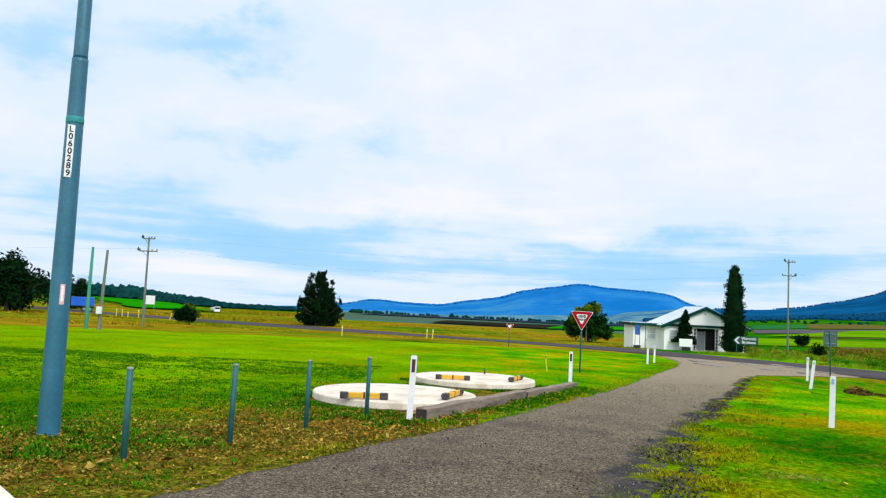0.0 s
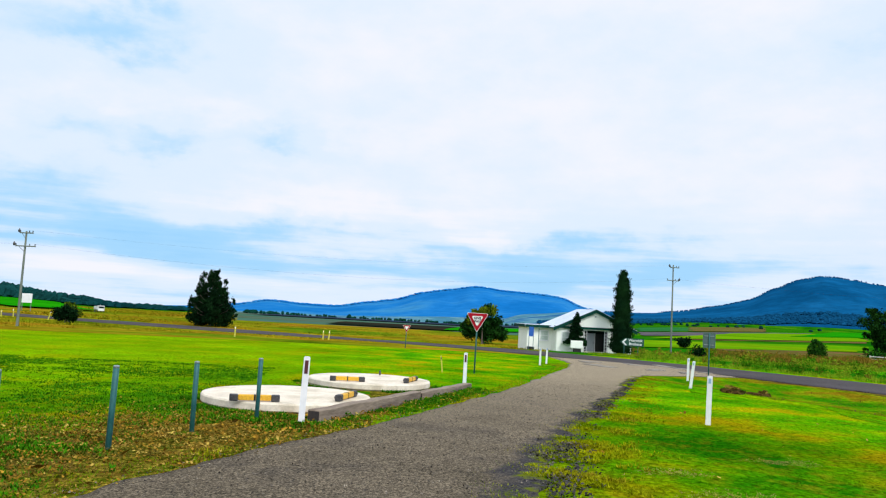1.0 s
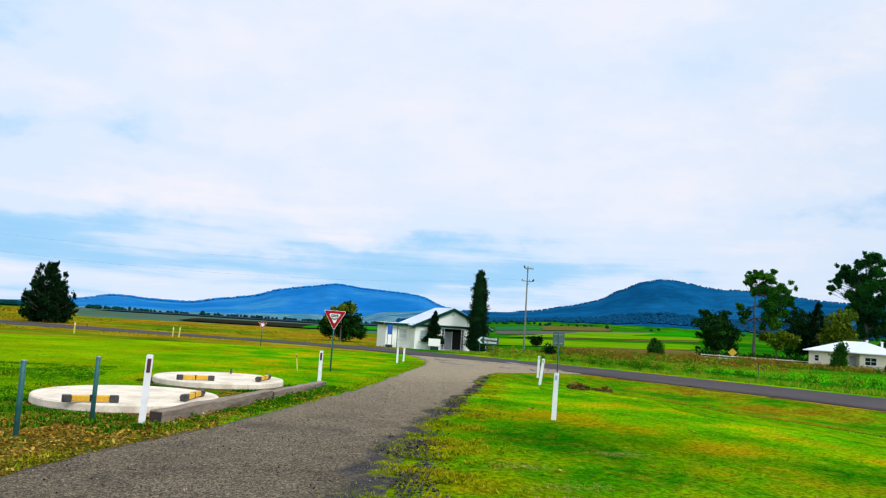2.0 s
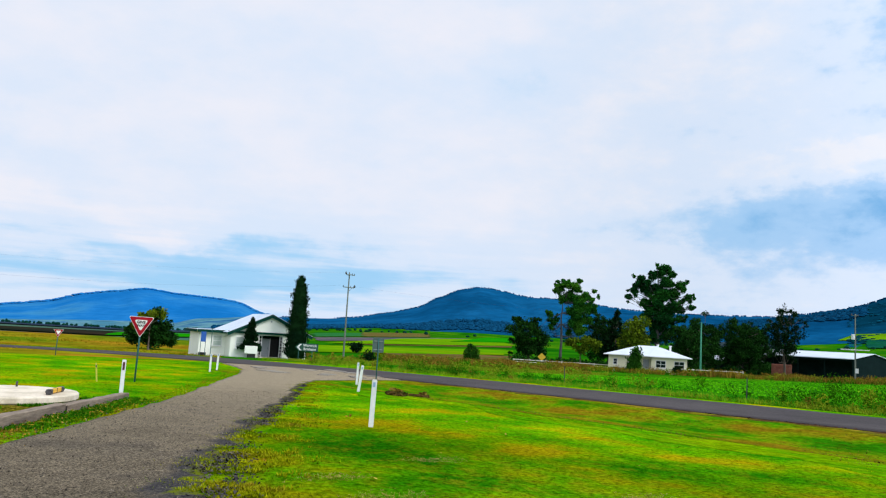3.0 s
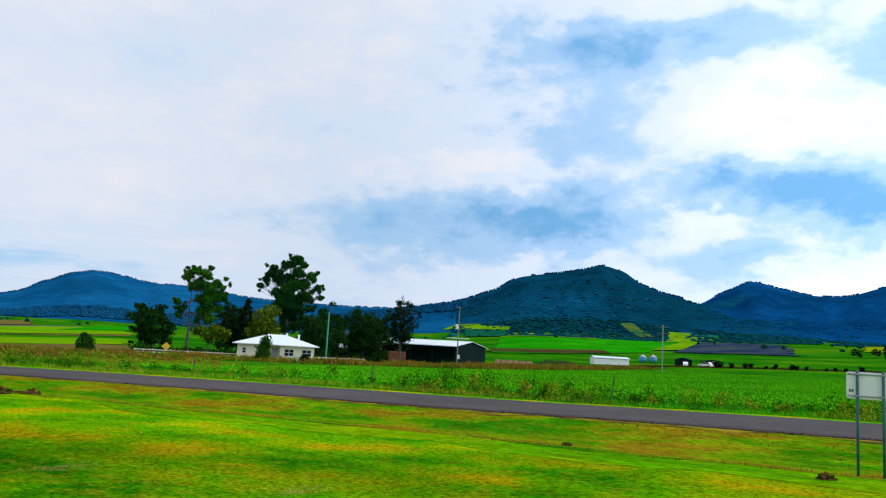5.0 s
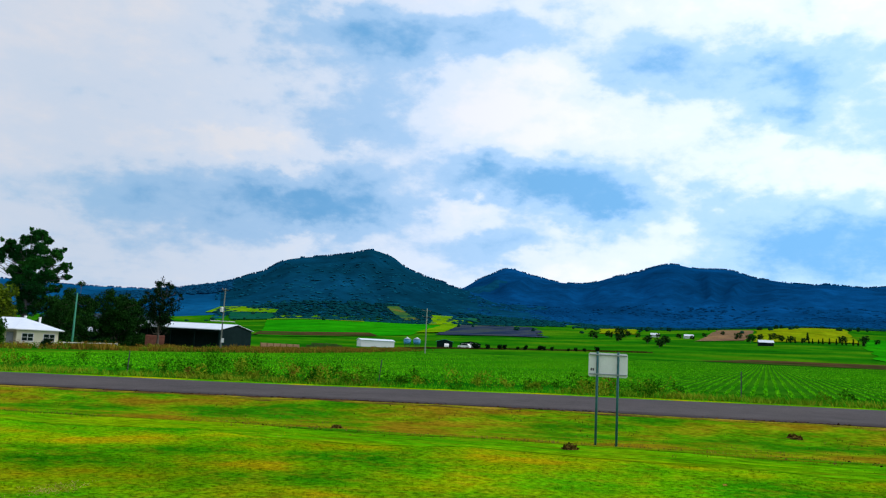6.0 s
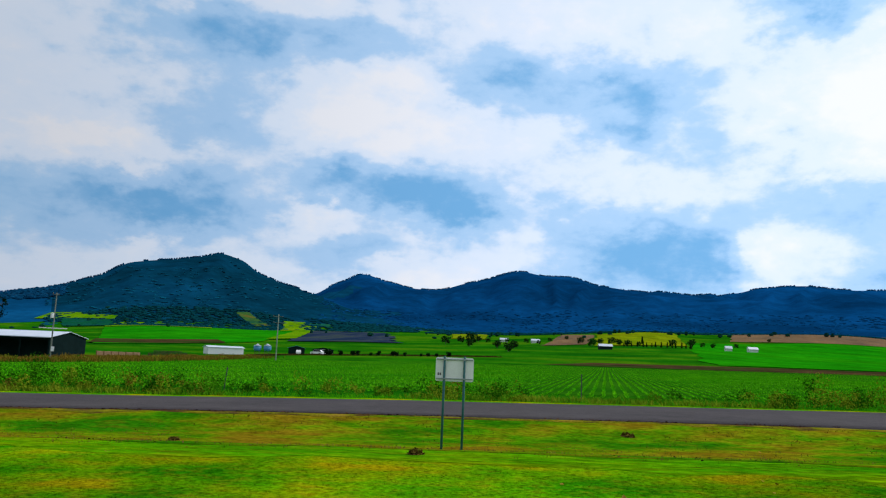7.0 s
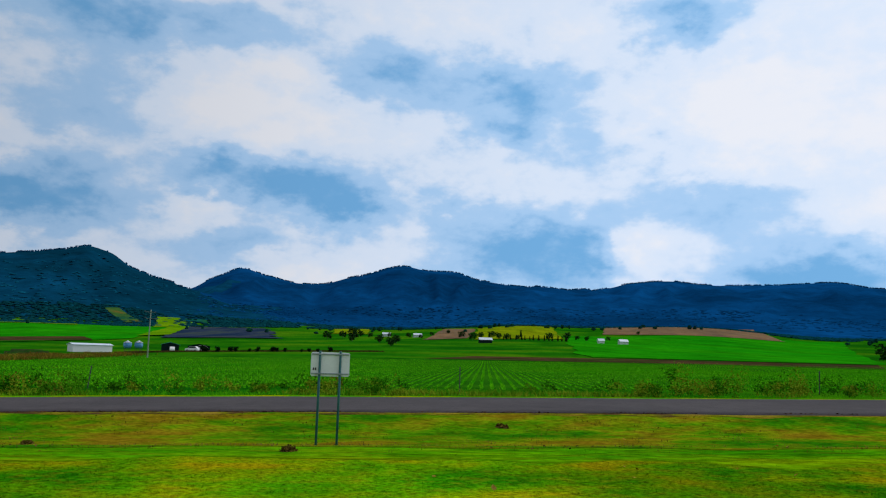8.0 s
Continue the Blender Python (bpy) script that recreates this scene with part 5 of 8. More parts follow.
def power_pole(x, y, h, arms, label, mat=POLE_WOOD, r=0.12, turn=0.0, lean=0.0, transformer=False):
    t = thing("power_pole", label, "power pole", x, y, turn, group="poles")
    t.rotation_euler[1] = radians(lean)
    part("pole", lathe(bmesh.new(), ((r, -0.5), (r, 0), (r * 0.62, h), (r * 0.4, h + 0.03)), 14), mat, t, smooth_faces=True)
    for z, length, off in arms:
        arm = part("crossarm", box(bmesh.new(), (off, -r, z), (length, 0.10, 0.10), 0.012), POLE_WOOD, t)
        for s in (-0.46, 0.2, 0.46):
            part("insulator", lathe(bmesh.new(), ((0.02, 0), (0.05, 0.04), (0.03, 0.08), (0.055, 0.11), (0.02, 0.17)), 10, (off + s * length, -r, z + 0.05)), DARK_STEEL, arm)
        end = off - math.copysign(0.5, off) * length
        part("arm_brace", tube(bmesh.new(), (0, -r, z - 0.45), (end * 0.6, -r, z - 0.03), 0.02, 0.02), DARK_STEEL, arm)
        part("fuse_switch", lathe(bmesh.new(), ((0.03, -0.1), (0.09, -0.04), (0.11, 0.08), (0.05, 0.2), (0.02, 0.26)), 10, (end * 1.12, -r, z + 0.12)), DARK_STEEL, arm, "dark fuse switch at the arm's end")
    if transformer:
        tr = part("transformer", lathe(bmesh.new(), ((0.22, 0), (0.28, 0.05), (0.28, 0.85), (0.2, 0.92)), 14, (-0.35, -0.35, h * 0.62)), SIGN_BACK, t, "pale grey drum transformer")
        part("platform", box(bmesh.new(), (0, -0.25, h * 0.475), (4.4, 0.16, 0.14), 0.01), SIGN_WHITE, t, "long pale crossbar")
        part("notice", box(bmesh.new(), (0.25, -0.2, h * 0.17), (0.5, 0.04, 0.8), 0.01), SIGN_BACK, t)
    return t


power_pole(-29.1, 69.2, 8.2, ((8.05, 1.25, 0.1), (6.9, 1.9, 0.1)), "grey timber power pole with two crossarms", turn=-12)
power_pole(37.5, 89.7, 11.0, ((10.7, 1.4, 0.1), (9.1, 1.8, -0.1)), "grey timber power pole with two crossarms", turn=18)
power_pole(126.7, 80.2, 11.6, ((11.3, 1.0, 0),), "pale timber power pole with a transformer", POLE_WOOD, 0.14, turn=-57, transformer=True)
power_pole(195.2, 62.5, 11.8, ((11.2, 2.4, 0), (9.6, 3.4, 0.6)), "weathered timber power pole far across the crop field", PALE_POLE, 0.18, turn=-70)
power_pole(-26.3, 52.9, 5.75, (), "green painted pole without crossarms", POLE_GREEN, 0.14, lean=0.5)
pb = power_pole(-25.1, 52.3, 5.55, (), "weathered pole with a grey meter box", POLE_WOOD, 0.13, lean=2.0)
part("meter_box", box(bmesh.new(), (0.0, -0.25, 1.35), (0.34, 0.24, 0.5), 0.02), SIGN_BACK, pb, "grey metal meter box")
power_pole(104.2, 93.4, 8.9, (), "slender green painted pole by the house", POLE_GREEN, 0.17)


def wire(a, b, sag, r=0.004):
    cu = bpy.data.curves.new("power_line", "CURVE")
    cu.dimensions, cu.bevel_depth, cu.bevel_resolution = "3D", r, 1
    sp = cu.splines.new("POLY")
    sp.points.add(24)
    for i, p in enumerate(sp.points):
        u = i / 24
        q = Vector(a).lerp(Vector(b), u)
        p.co = (q.x, q.y, q.z - 4 * sag * u * (1 - u), 1)
    cu.materials.append(BLACK)
    tagged(new("power_line", cu), "thin black overhead power line between poles", "power line", "power lines")


zl, zr = gz(-29.1, 69.2), gz(37.5, 89.7)
wire((-28.2, 69.0, zl + 7.1), (36.6, 89.4, zr + 9.3), 1.6)
wire((-28.5, 69.2, zl + 8.3), (36.9, 89.5, zr + 10.9), 1.2, 0.003)
wire((-30.0, 69.3, zl + 7.1), (-110, 45, 6.5), 1.5)
wire((38.4, 90.0, zr + 9.3), (126.7, 80.2, gz(126.7, 80.2) + 11.5), 2.0, 0.004)

# ---- trees ----
def leaf_cloud(blobs, n, size, flat_up=0.0, seed=1, clump=0.42, per=7):
    """Loose leaf faces in clumps inside ellipsoids (x, y, z, rx, ry, rz)."""
    g = np.random.default_rng(seed)
    b = np.array(blobs, float)
    vol = (b[:, 3] * b[:, 4] * b[:, 5])**0.75
    share = np.maximum(1, (n * vol / vol.sum()).astype(int))
    out = []
    for row, k in zip(b, share):
        kc = max(4, int(per + k / 120))
        d = g.normal(size=(kc, 3))
        d /= np.linalg.norm(d, axis=1)[:, None]
        cc = d * (g.random((kc, 1))**0.45) * 0.72
        which = g.integers(0, kc, k)
        e = g.normal(size=(k, 3))
        e /= np.linalg.norm(e, axis=1)[:, None]
        p = cc[which] + e * (g.random((k, 1))**0.5) * clump * g.uniform(0.7, 1.3, kc)[which][:, None]
        out.append(row[:3] + p * row[3:])
    p = np.concatenate(out)
    k = len(p)
    a = g.normal(size=(k, 3))
    a[:, 2] += flat_up
    a /= np.linalg.norm(a, axis=1)[:, None]
    c = np.cross(a, g.normal(size=(k, 3)))
    c /= np.linalg.norm(c, axis=1)[:, None]
    s = size * g.uniform(0.5, 1.35, (k, 1))
    bend = np.cross(a, c) * s * 0.25
    return np.stack((p - a * s, p + c * s * 0.45 + bend, p + a * s, p - c * s * 0.45 + bend), 1)


def tree(name, label, x, y, h, r, blobs, n, size, leaf, bark=BARK, category="tree", seed=1, flat_up=0.0, fork=0.35, clump=0.42, group="", top=0.8):
    t = thing(name, label, category, x, y, facing(x, y), group=group)
    g = random.Random(seed)
    bm = bmesh.new()
    pts = [Vector((0, 0, -0.3))]
    for i in range(1, 7):
        u = i / 6
        pts.append(Vector((g.uniform(-1, 1) * 0.02 * h * u, g.uniform(-1, 1) * 0.02 * h * u, h * top * u)))
    for i in range(6):
        tube(bm, pts[i], pts[i + 1], r * (1 - i / 7), r * (1 - (i + 1) / 7), 9, False)
    part("trunk", bm, bark, t, smooth_faces=True)
    bm = bmesh.new()
    for bx, by, bz, rx_, ry_, rz_ in blobs:
        start_z = max(h * fork * 0.6, min(h * top * 0.9, bz - rz_ * 1.2))
        k = min(5, max(0, int(start_z / (h * top) * 6)))
        a = pts[k].lerp(pts[k + 1], 0.5)
        mid = a.lerp(Vector((bx, by, bz)), 0.5) + Vector((0, 0, -0.05 * h))
        thick_ = r * min(1.0, 4.0 / math.sqrt(len(blobs)))
        tube(bm, a, mid, thick_ * 0.38, thick_ * 0.22, 6, False)
        tube(bm, mid, (bx, by, bz), thick_ * 0.22, thick_ * 0.07, 6, False)
        for j in range(3):
            tip = Vector((bx + g.uniform(-0.8, 0.8) * rx_, by + g.uniform(-0.8, 0.8) * ry_, bz + g.uniform(-0.4, 0.9) * rz_))
            tube(bm, mid.lerp(Vector((bx, by, bz)), 0.6), tip, thick_ * 0.12, thick_ * 0.03, 5, False)
        if not group:
            part("limb", bm, bark, t, smooth_faces=True)
            bm = bmesh.new()
    if group:
        part("branchwork", bm, bark, t, smooth_faces=True)
    else:
        bm.free()
    quads("crown", leaf_cloud(blobs, n, size, flat_up, seed, clump), 4, leaf, t)
    return t


def lumpy(blobs, k, seed):
    """Breaks each crown lump into smaller, uneven ones."""
    g = random.Random(seed)
    out = [(x, y, z, a * 0.8, b * 0.8, c * 0.75) for x, y, z, a, b, c in blobs]
    for x, y, z, a, b, c in blobs:
        for i in range(k):
            s = g.uniform(0.24, 0.48)
            out.append((x + g.gauss(0, 0.55) * a, y + g.gauss(0, 0.55) * b, z + g.gauss(0, 0.52) * c, a * s, b * s, c * s * g.uniform(0.9, 1.3)))
    return out


def random_blobs(h, w, low, count, seed, squash=0.6):
    """Crown lumps spread over an egg shape of height h and width w."""
    g = random.Random(seed)
    out = []
    for i in range(count):
        z = low + (h - low) * (0.12 + 0.78 * (i + 0.5) / count)
        u = (z - low) / (h - low)
        reach = w * 0.5 * math.sqrt(max(0.08, 1 - (1.55 * (u - 0.42))**2))
        a = i * 2.4 + g.uniform(-0.5, 0.5)
        rr = reach * g.uniform(0.25, 0.62)
        s = reach * g.uniform(0.45, 0.65)
        out.append((rr * math.cos(a), rr * math.sin(a), z, s, s, s * squash * g.uniform(0.85, 1.25)))
    return out


def cone_blobs(h, w, low, count, seed, power=0.8, belly=0.18):
    g = random.Random(seed)
    out = []
    for i in range(count):
        u = (i + 0.4) / count
        reach = w * 0.5 * min(1.0, (0.55 + u / belly * 0.45)) * max(0.05, (1 - u)**power)
        a = i * 2.4 + g.uniform(-0.4, 0.4)
        s = max(0.22 * w * 0.5, reach * 0.55)
        rr = max(0, reach - s * 0.6) * g.uniform(0.75, 1.3)
        out.append((rr * math.cos(a), rr * math.sin(a), low + (h - low) * u, s, s, s * 1.15))
    return out


def ragged_tips(h, w, low, count, seed):
    """Small upswept branch ends that break a conifer's outline."""
    g = random.Random(seed)
    out = []
    for i in range(count):
        u = ((i + 0.5) / count)**1.15
        reach = w * 0.5 * (0.62 + 0.38 * min(1.0, u / 0.22)) * (1 - u)**0.62 * g.uniform(0.72, 1.08)
        a = i * 2.4 + g.uniform(-0.5, 0.5)
        s = g.uniform(0.32, 0.62)
        out.append((reach * math.cos(a), reach * math.sin(a), low + (h - low) * u + g.uniform(-0.1, 0.5), s, s, s * g.uniform(1.0, 1.7)))
    return out


tree("conifer_tree", "dense dark conical conifer standing in dry grass", -21.6, 115.0, 8.4, 0.35, cone_blobs(7.6, 6.8, 0.5, 26, 3, 0.7) + ragged_tips(8.0, 8.6, 0.7, 44, 5), 15000, 0.22, LEAF_DARK, seed=3, clump=0.5, top=0.95)
tree("cypress_tree", "tall narrow dark cypress beside a white house", 28.75, 82.2, 9.5, 0.22,
     [(0.12 * math.cos(i * 2.4), 0.12 * math.sin(i * 2.4), 0.45 + 0.188 * i, (1.22 - 0.0095 * i) * math.sqrt(max(0.02, 1 - (i / 47.5)**6)), (1.15 - 0.009 * i) * math.sqrt(max(0.02, 1 - (i / 47.5)**6)), 0.42)
      for i in range(47)], 46000, 0.09, LEAF_DARK, seed=4, clump=0.66, flat_up=2.0, top=0.85)
cypress = [ob for ob in bpy.data.objects if ob.name.startswith("cypress_tree")][0]
bm = bmesh.new()
lathe(bm, [((0.98 - 0.0082 * i) * math.sqrt(max(0.02, 1 - (i / 47.5)**6)), 0.35 + 0.188 * i) for i in range(0, 47, 2)], 20)
for v in bm.verts:
    k_ = 1 + 0.22 * noise.fractal(v.co * 1.1, 1, 2, 3)
    v.co.x, v.co.y = v.co.x * k_, v.co.y * k_
part("inner_foliage", bm, LEAF_DARK, cypress, smooth_faces=True)
tree("cypress_shrub", "small dark pointed cypress shrub by a porch", 24.15, 83.9, 4.3, 0.12,
     [(0.0, 0, 1.6 + 0.35 * i, 0.75 * (1 - i / 8.5) + 0.14, 0.6 * (1 - i / 9) + 0.1, 0.45) for i in range(8)] + [(-0.95, 0, 1.2, 0.5, 0.4, 0.35), (0.9, 0, 1.1, 0.45, 0.4, 0.4)],
     2600, 0.2, LEAF_DARK, seed=5, category="shrub", clump=0.5)
tree("roadside_tree", "bushy olive and dark green tree beyond the road", 16.7, 103.2, 5.6, 0.25,
     [(0.1, -0.5, 1.7, 1.7, 1.4, 1.7), (0.4, 0, 4.6, 0.9, 0.8, 1.1), (-1.2, 0, 1.7, 2.1, 1.8, 1.5), (1.3, 0.3, 1.6, 2.1, 1.8, 1.4), (-0.4, 0, 3.4, 1.7, 1.4, 1.2), (1.3, 0, 3.0, 1.3, 1.2, 1.1), (-2.3, 0, 2.3, 0.9, 1, 0.9), (2.5, 0, 1.2, 0.9, 1, 0.9)],
     6500, 0.26, LEAF_DEEP, seed=6, clump=0.5, top=0.6)
tree("roadside_tree", "light olive leafy sapling among darker bushes", 16.3, 101.6, 5.4, 0.12,
     [(-0.9, 0, 3.9, 1.0, 0.8, 0.8), (0.1, 0, 4.4, 0.9, 0.8, 0.7), (1.4, 0, 4.6, 0.5, 0.5, 0.9), (-1.6, 0, 3.2, 0.8, 0.7, 0.7)], 1500, 0.22, LEAF_OLIVE, seed=16, clump=0.5)
tree("round_bush", "round dark green bush by the road", -35.7, 98.2, 2.3, 0.12, [(-0.5, 0, 1.1, 1.1, 1, 1.0), (0.6, 0, 1.0, 1.0, 1, 1.0), (0, 0, 1.5, 0.9, 0.9, 0.7)], 2600, 0.2, LEAF_DARK, category="bush", seed=7, clump=0.55)
tree("round_bush", "pale green bush behind a darker bush", -37.4, 104.0, 3.0, 0.12, [(0.0, 0, 1.9, 1.0, 1, 0.9), (0.6, 0, 1.3, 1.0, 1, 0.9)], 700, 0.22, LEAF_OLIVE, category="bush", seed=8, clump=0.5)
tree("leafy_tree", "broad dark green tree beside the highway", -67.5, 112.0, 8.0, 0.4, random_blobs(8.0, 11.0, 0.5, 14, 9, 0.75), 9000, 0.34, LEAF_DARK, seed=9, clump=0.5, top=0.7)
tree("leafy_tree", "dark green tree beside the highway", -74.5, 143.0, 6.2, 0.3, random_blobs(6.2, 9.5, 0.2, 10, 10, 0.75), 3600, 0.3, LEAF_DARK, seed=10, clump=0.5, top=0.7)
tree("leafy_tree", "dark green tree beside the highway", -75.0, 108.0, 8.6, 0.35, random_blobs(8.6, 9.0, 0.4, 12, 20, 0.75), 5000, 0.34, LEAF_DARK, seed=20, clump=0.5, top=0.7)
# trees round the cream house
tree("conifer_tree", "dark pointed conifer behind the house", 104.0, 114.5, 11.0, 0.25, cone_blobs(10.8, 7.2, 2.0, 22, 41, 0.8), 2600, 0.36, LEAF_DARK, seed=41, clump=0.45, top=0.95)
tree("gum_tree", "tall slender gum tree with a drooping crown", 93.0, 117.4, 16.4, 0.32,
     lumpy([(0.2, 0.3, 15.2, 1.7, 1.5, 1.1), (2.2, -0.4, 14.8, 1.6, 1.5, 1.3), (-1.0, 0.2, 14.0, 1.1, 1.2, 1.0), (1.3, 0.5, 12.9, 1.9, 1.7, 1.6), (3.4, -0.6, 12.3, 1.8, 1.7, 1.7),
      (5.0, 0.2, 10.9, 1.4, 1.4, 1.8), (2.7, -0.8, 10.2, 2.1, 1.8, 1.9), (4.6, 0.4, 8.6, 1.4, 1.4, 1.6), (2.2, 0.5, 8.0, 1.7, 1.6, 1.6), (3.4, -0.3, 6.5, 1.5, 1.4, 1.3),
      (-2.3, 0, 9.5, 0.9, 0.9, 1.0), (-1.5, 0, 8.2, 1.1, 1.0, 1.0), (-1.9, 0.3, 7.2, 0.9, 0.9, 0.8)], 7, 61)
     + [(5.9, 0, 14.2, 0.5, 0.5, 0.5), (6.7, 0.2, 13.2, 0.4, 0.4, 0.6), (5.8, 0, 12.6, 0.5, 0.5, 0.5)], 62000, 0.17, GUM_PALE, PALE_BARK, seed=11, clump=0.52)
tree("gum_tree", "very tall broad gum tree behind the house", 116.8, 116.3, 21.6, 0.55,
     lumpy([(0.9, 0, 20.7, 1.5, 1.4, 1.3), (2.2, 0.5, 19.6, 1.2, 1.2, 1.1), (-1.2, -0.5, 18.9, 1.5, 1.5, 1.4), (-3.6, 0.3, 17.9, 1.4, 1.4, 1.2), (1.2, -0.9, 17.7, 2.0, 1.8, 1.7), (4.4, 0.2, 17.2, 1.4, 1.3, 1.3),
      (-4.8, 0, 16.0, 1.4, 1.3, 1.4), (-2.2, 0.6, 16.2, 2.0, 1.8, 1.8), (2.8, 0.4, 15.3, 2.0, 1.8, 1.8), (5.9, -0.3, 14.6, 1.3, 1.2, 1.3), (-6.1, 0.2, 14.4, 0.9, 0.9, 0.9), (6.6, 0.1, 12.8, 0.9, 0.9, 0.9),
      (0.2, -1.0, 14.6, 2.3, 2.0, 2.1), (-2.6, 0, 13.4, 1.7, 1.6, 1.7), (3.4, 0.5, 12.6, 2.0, 1.8, 1.8), (0.4, 0.6, 12.0, 2.4, 2.0, 2.2), (-1.7, -0.5, 11.0, 1.8, 1.6, 1.8), (4.4, 0, 10.4, 1.2, 1.2, 1.2),
      (2.0, -0.7, 9.8, 2.0, 1.8, 1.9), (-0.4, 0.3, 8.9, 2.1, 1.9, 2.0), (1.9, 0.5, 7.4, 1.8, 1.7, 1.7), (-0.6, 0, 6.2, 1.8, 1.7, 1.6)], 7, 62), 98000, 0.18, GUM_LEAF, PALE_BARK, seed=12, clump=0.52)
tree("leafy_tree", "round dark green tree in the paddock", 85.2, 117.0, 9.0, 0.35, lumpy(random_blobs(9.0, 8.8, 0.6, 14, 13, 0.8), 3, 13), 14000, 0.22, LEAF_DEEP, seed=13, clump=0.48, top=0.7)
tree("leafy_tree", "small pale olive tree before darker trees", 89.8, 107.6, 6.6, 0.18, [(-1.6, 0, 4.2, 1.7, 1.5, 1.0), (0.9, 0, 4.8, 1.8, 1.5, 1.1), (2.6, 0, 3.9, 1.3, 1.3, 1.1), (0.2, 0, 3.2, 1.6, 1.4, 1.0)], 2400, 0.26, LEAF_OLIVE, seed=14, clump=0.5, top=0.6)
tree("leafy_tree", "olive green willowy tree beside the house", 101.5, 106.4, 10.2, 0.22, random_blobs(10.0, 7.0, 2.6, 12, 15, 1.1), 4200, 0.28, LEAF_OLIVE, seed=15, clump=0.45, top=0.75)
tree("leafy_tree", "dark leafy tree behind the house", 106.5, 119.1, 10.6, 0.3, lumpy(random_blobs(10.4, 10.0, 0.4, 13, 17, 0.85), 3, 17), 15000, 0.22, LEAF_DEEP, seed=17, clump=0.5, top=0.75)
tree("leafy_tree", "dark leafy tree close behind the house", 110.5, 102.5, 8.6, 0.3, lumpy(random_blobs(8.6, 9.5, 0.3, 13, 57, 0.85), 3, 57), 13000, 0.22, LEAF_DEEP, seed=57, clump=0.5, top=0.75)
tree("leafy_tree", "dark leafy tree beside the shed", 120.5, 107.5, 11.0, 0.3, lumpy(random_blobs(11.0, 9.0, 0.3, 13, 18, 0.85), 3, 18), 15000, 0.22, LEAF_DEEP, seed=18, clump=0.5, top=0.75)
tree("leafy_tree", "dark leafy tree beside the shed", 128.5, 106.0, 11.2, 0.3, lumpy(random_blobs(11.0, 10.0, 0.3, 13, 19, 0.85), 3, 19), 15000, 0.22, LEAF_DEEP, seed=19, clump=0.5, top=0.75)
tree("leafy_tree", "green leafy tree behind the shed", 137.0, 109.0, 10.5, 0.3, lumpy(random_blobs(10.5, 9.0, 0.3, 13, 21, 0.85), 3, 21), 15000, 0.22, LEAF_DEEP, seed=21, clump=0.5, top=0.75)
tree("leafy_tree", "thin wispy dark tree before the shed", 126.9, 94.1, 13.8, 0.25, lumpy(random_blobs(13.8, 8.0, 3.0, 16, 22, 0.9), 2, 22), 7000, 0.2, LEAF_DARK, seed=22, clump=0.42, top=0.8)
tree("shrub", "dark green shrub before the house porch", 84.6, 88.6, 4.4, 0.1, [(0, 0, 1.5, 1.35, 1.1, 1.5), (0.3, 0, 3.0, 1.05, 0.9, 1.2), (-0.5, 0, 0.8, 0.9, 0.8, 0.8)], 2400, 0.2, LEAF_GREEN, category="shrub", seed=23, clump=0.5)
tree("shrub", "low dark shrub under the house windows", 91.4, 86.4, 1.4, 0.08, [(0, 0, 0.7, 0.9, 0.7, 0.6)], 600, 0.16, LEAF_DARK, category="shrub", seed=24, clump=0.6)
tree("leafy_tree", "small dark tree in a brown field", 64.4, 103.2, 3.2, 0.14, random_blobs(3.2, 3.0, 0.3, 8, 25, 0.85), 1500, 0.2, LEAF_GREEN, seed=25, clump=0.5, top=0.7)
tree("round_bush", "low dark bush in the paddock", 40.2, 88.0, 1.5, 0.1, [(0, 0, 0.7, 0.9, 0.8, 0.7)], 500, 0.18, LEAF_DARK, category="bush", seed=26, clump=0.6)
tree("round_bush", "dark bush in the far paddock", 57.0, 131.0, 2.6, 0.1, [(0, 0, 1.2, 1.5, 1.2, 1.2)], 700, 0.26, LEAF_DARK, category="bush", seed=27, clump=0.6)


# ---- buildings ----
PALE_GLASS = surface("curtained_glass", ((0.42, 0.50, 0.46), (0.50, 0.57, 0.52)), 2, 20, 0.3, 0.0, spec=0.5)


def window(parent, x, y, z, w, h, bars=1, frame_mat=SIGN_WHITE, glass=GLASS):
    """A window set in a wall that faces -y."""
    win = part("window", box(bmesh.new(), (x, y - 0.02, z), (w, 0.05, h)), glass, parent, "dark glazed window" if glass == GLASS else "pale curtained window")
    bm = bmesh.new()
    for sx in (-1, 1):
        box(bm, (x + sx * w / 2, y - 0.04, z), (0.09, 0.08, h + 0.09))
    for sz in (-1, 1):
        box(bm, (x, y - 0.04, z + sz * h / 2), (w - 0.09, 0.08, 0.09))
    part("window_frame", bm, frame_mat, win)
    for i in range(bars):
        part("glazing_bar", box(bmesh.new(), (x - w / 2 + w * (i + 1) / (bars + 1), y - 0.05, z), (0.06, 0.06, h - 0.1)), frame_mat, win)
    part("glazing_bar", box(bmesh.new(), (x, y - 0.05, z), (w - 0.1, 0.05, 0.05)), frame_mat, win)
    part("window_sill", box(bmesh.new(), (x, y - 0.08, z - h / 2 - 0.07), (w + 0.2, 0.16, 0.05)), frame_mat, win)
    return win


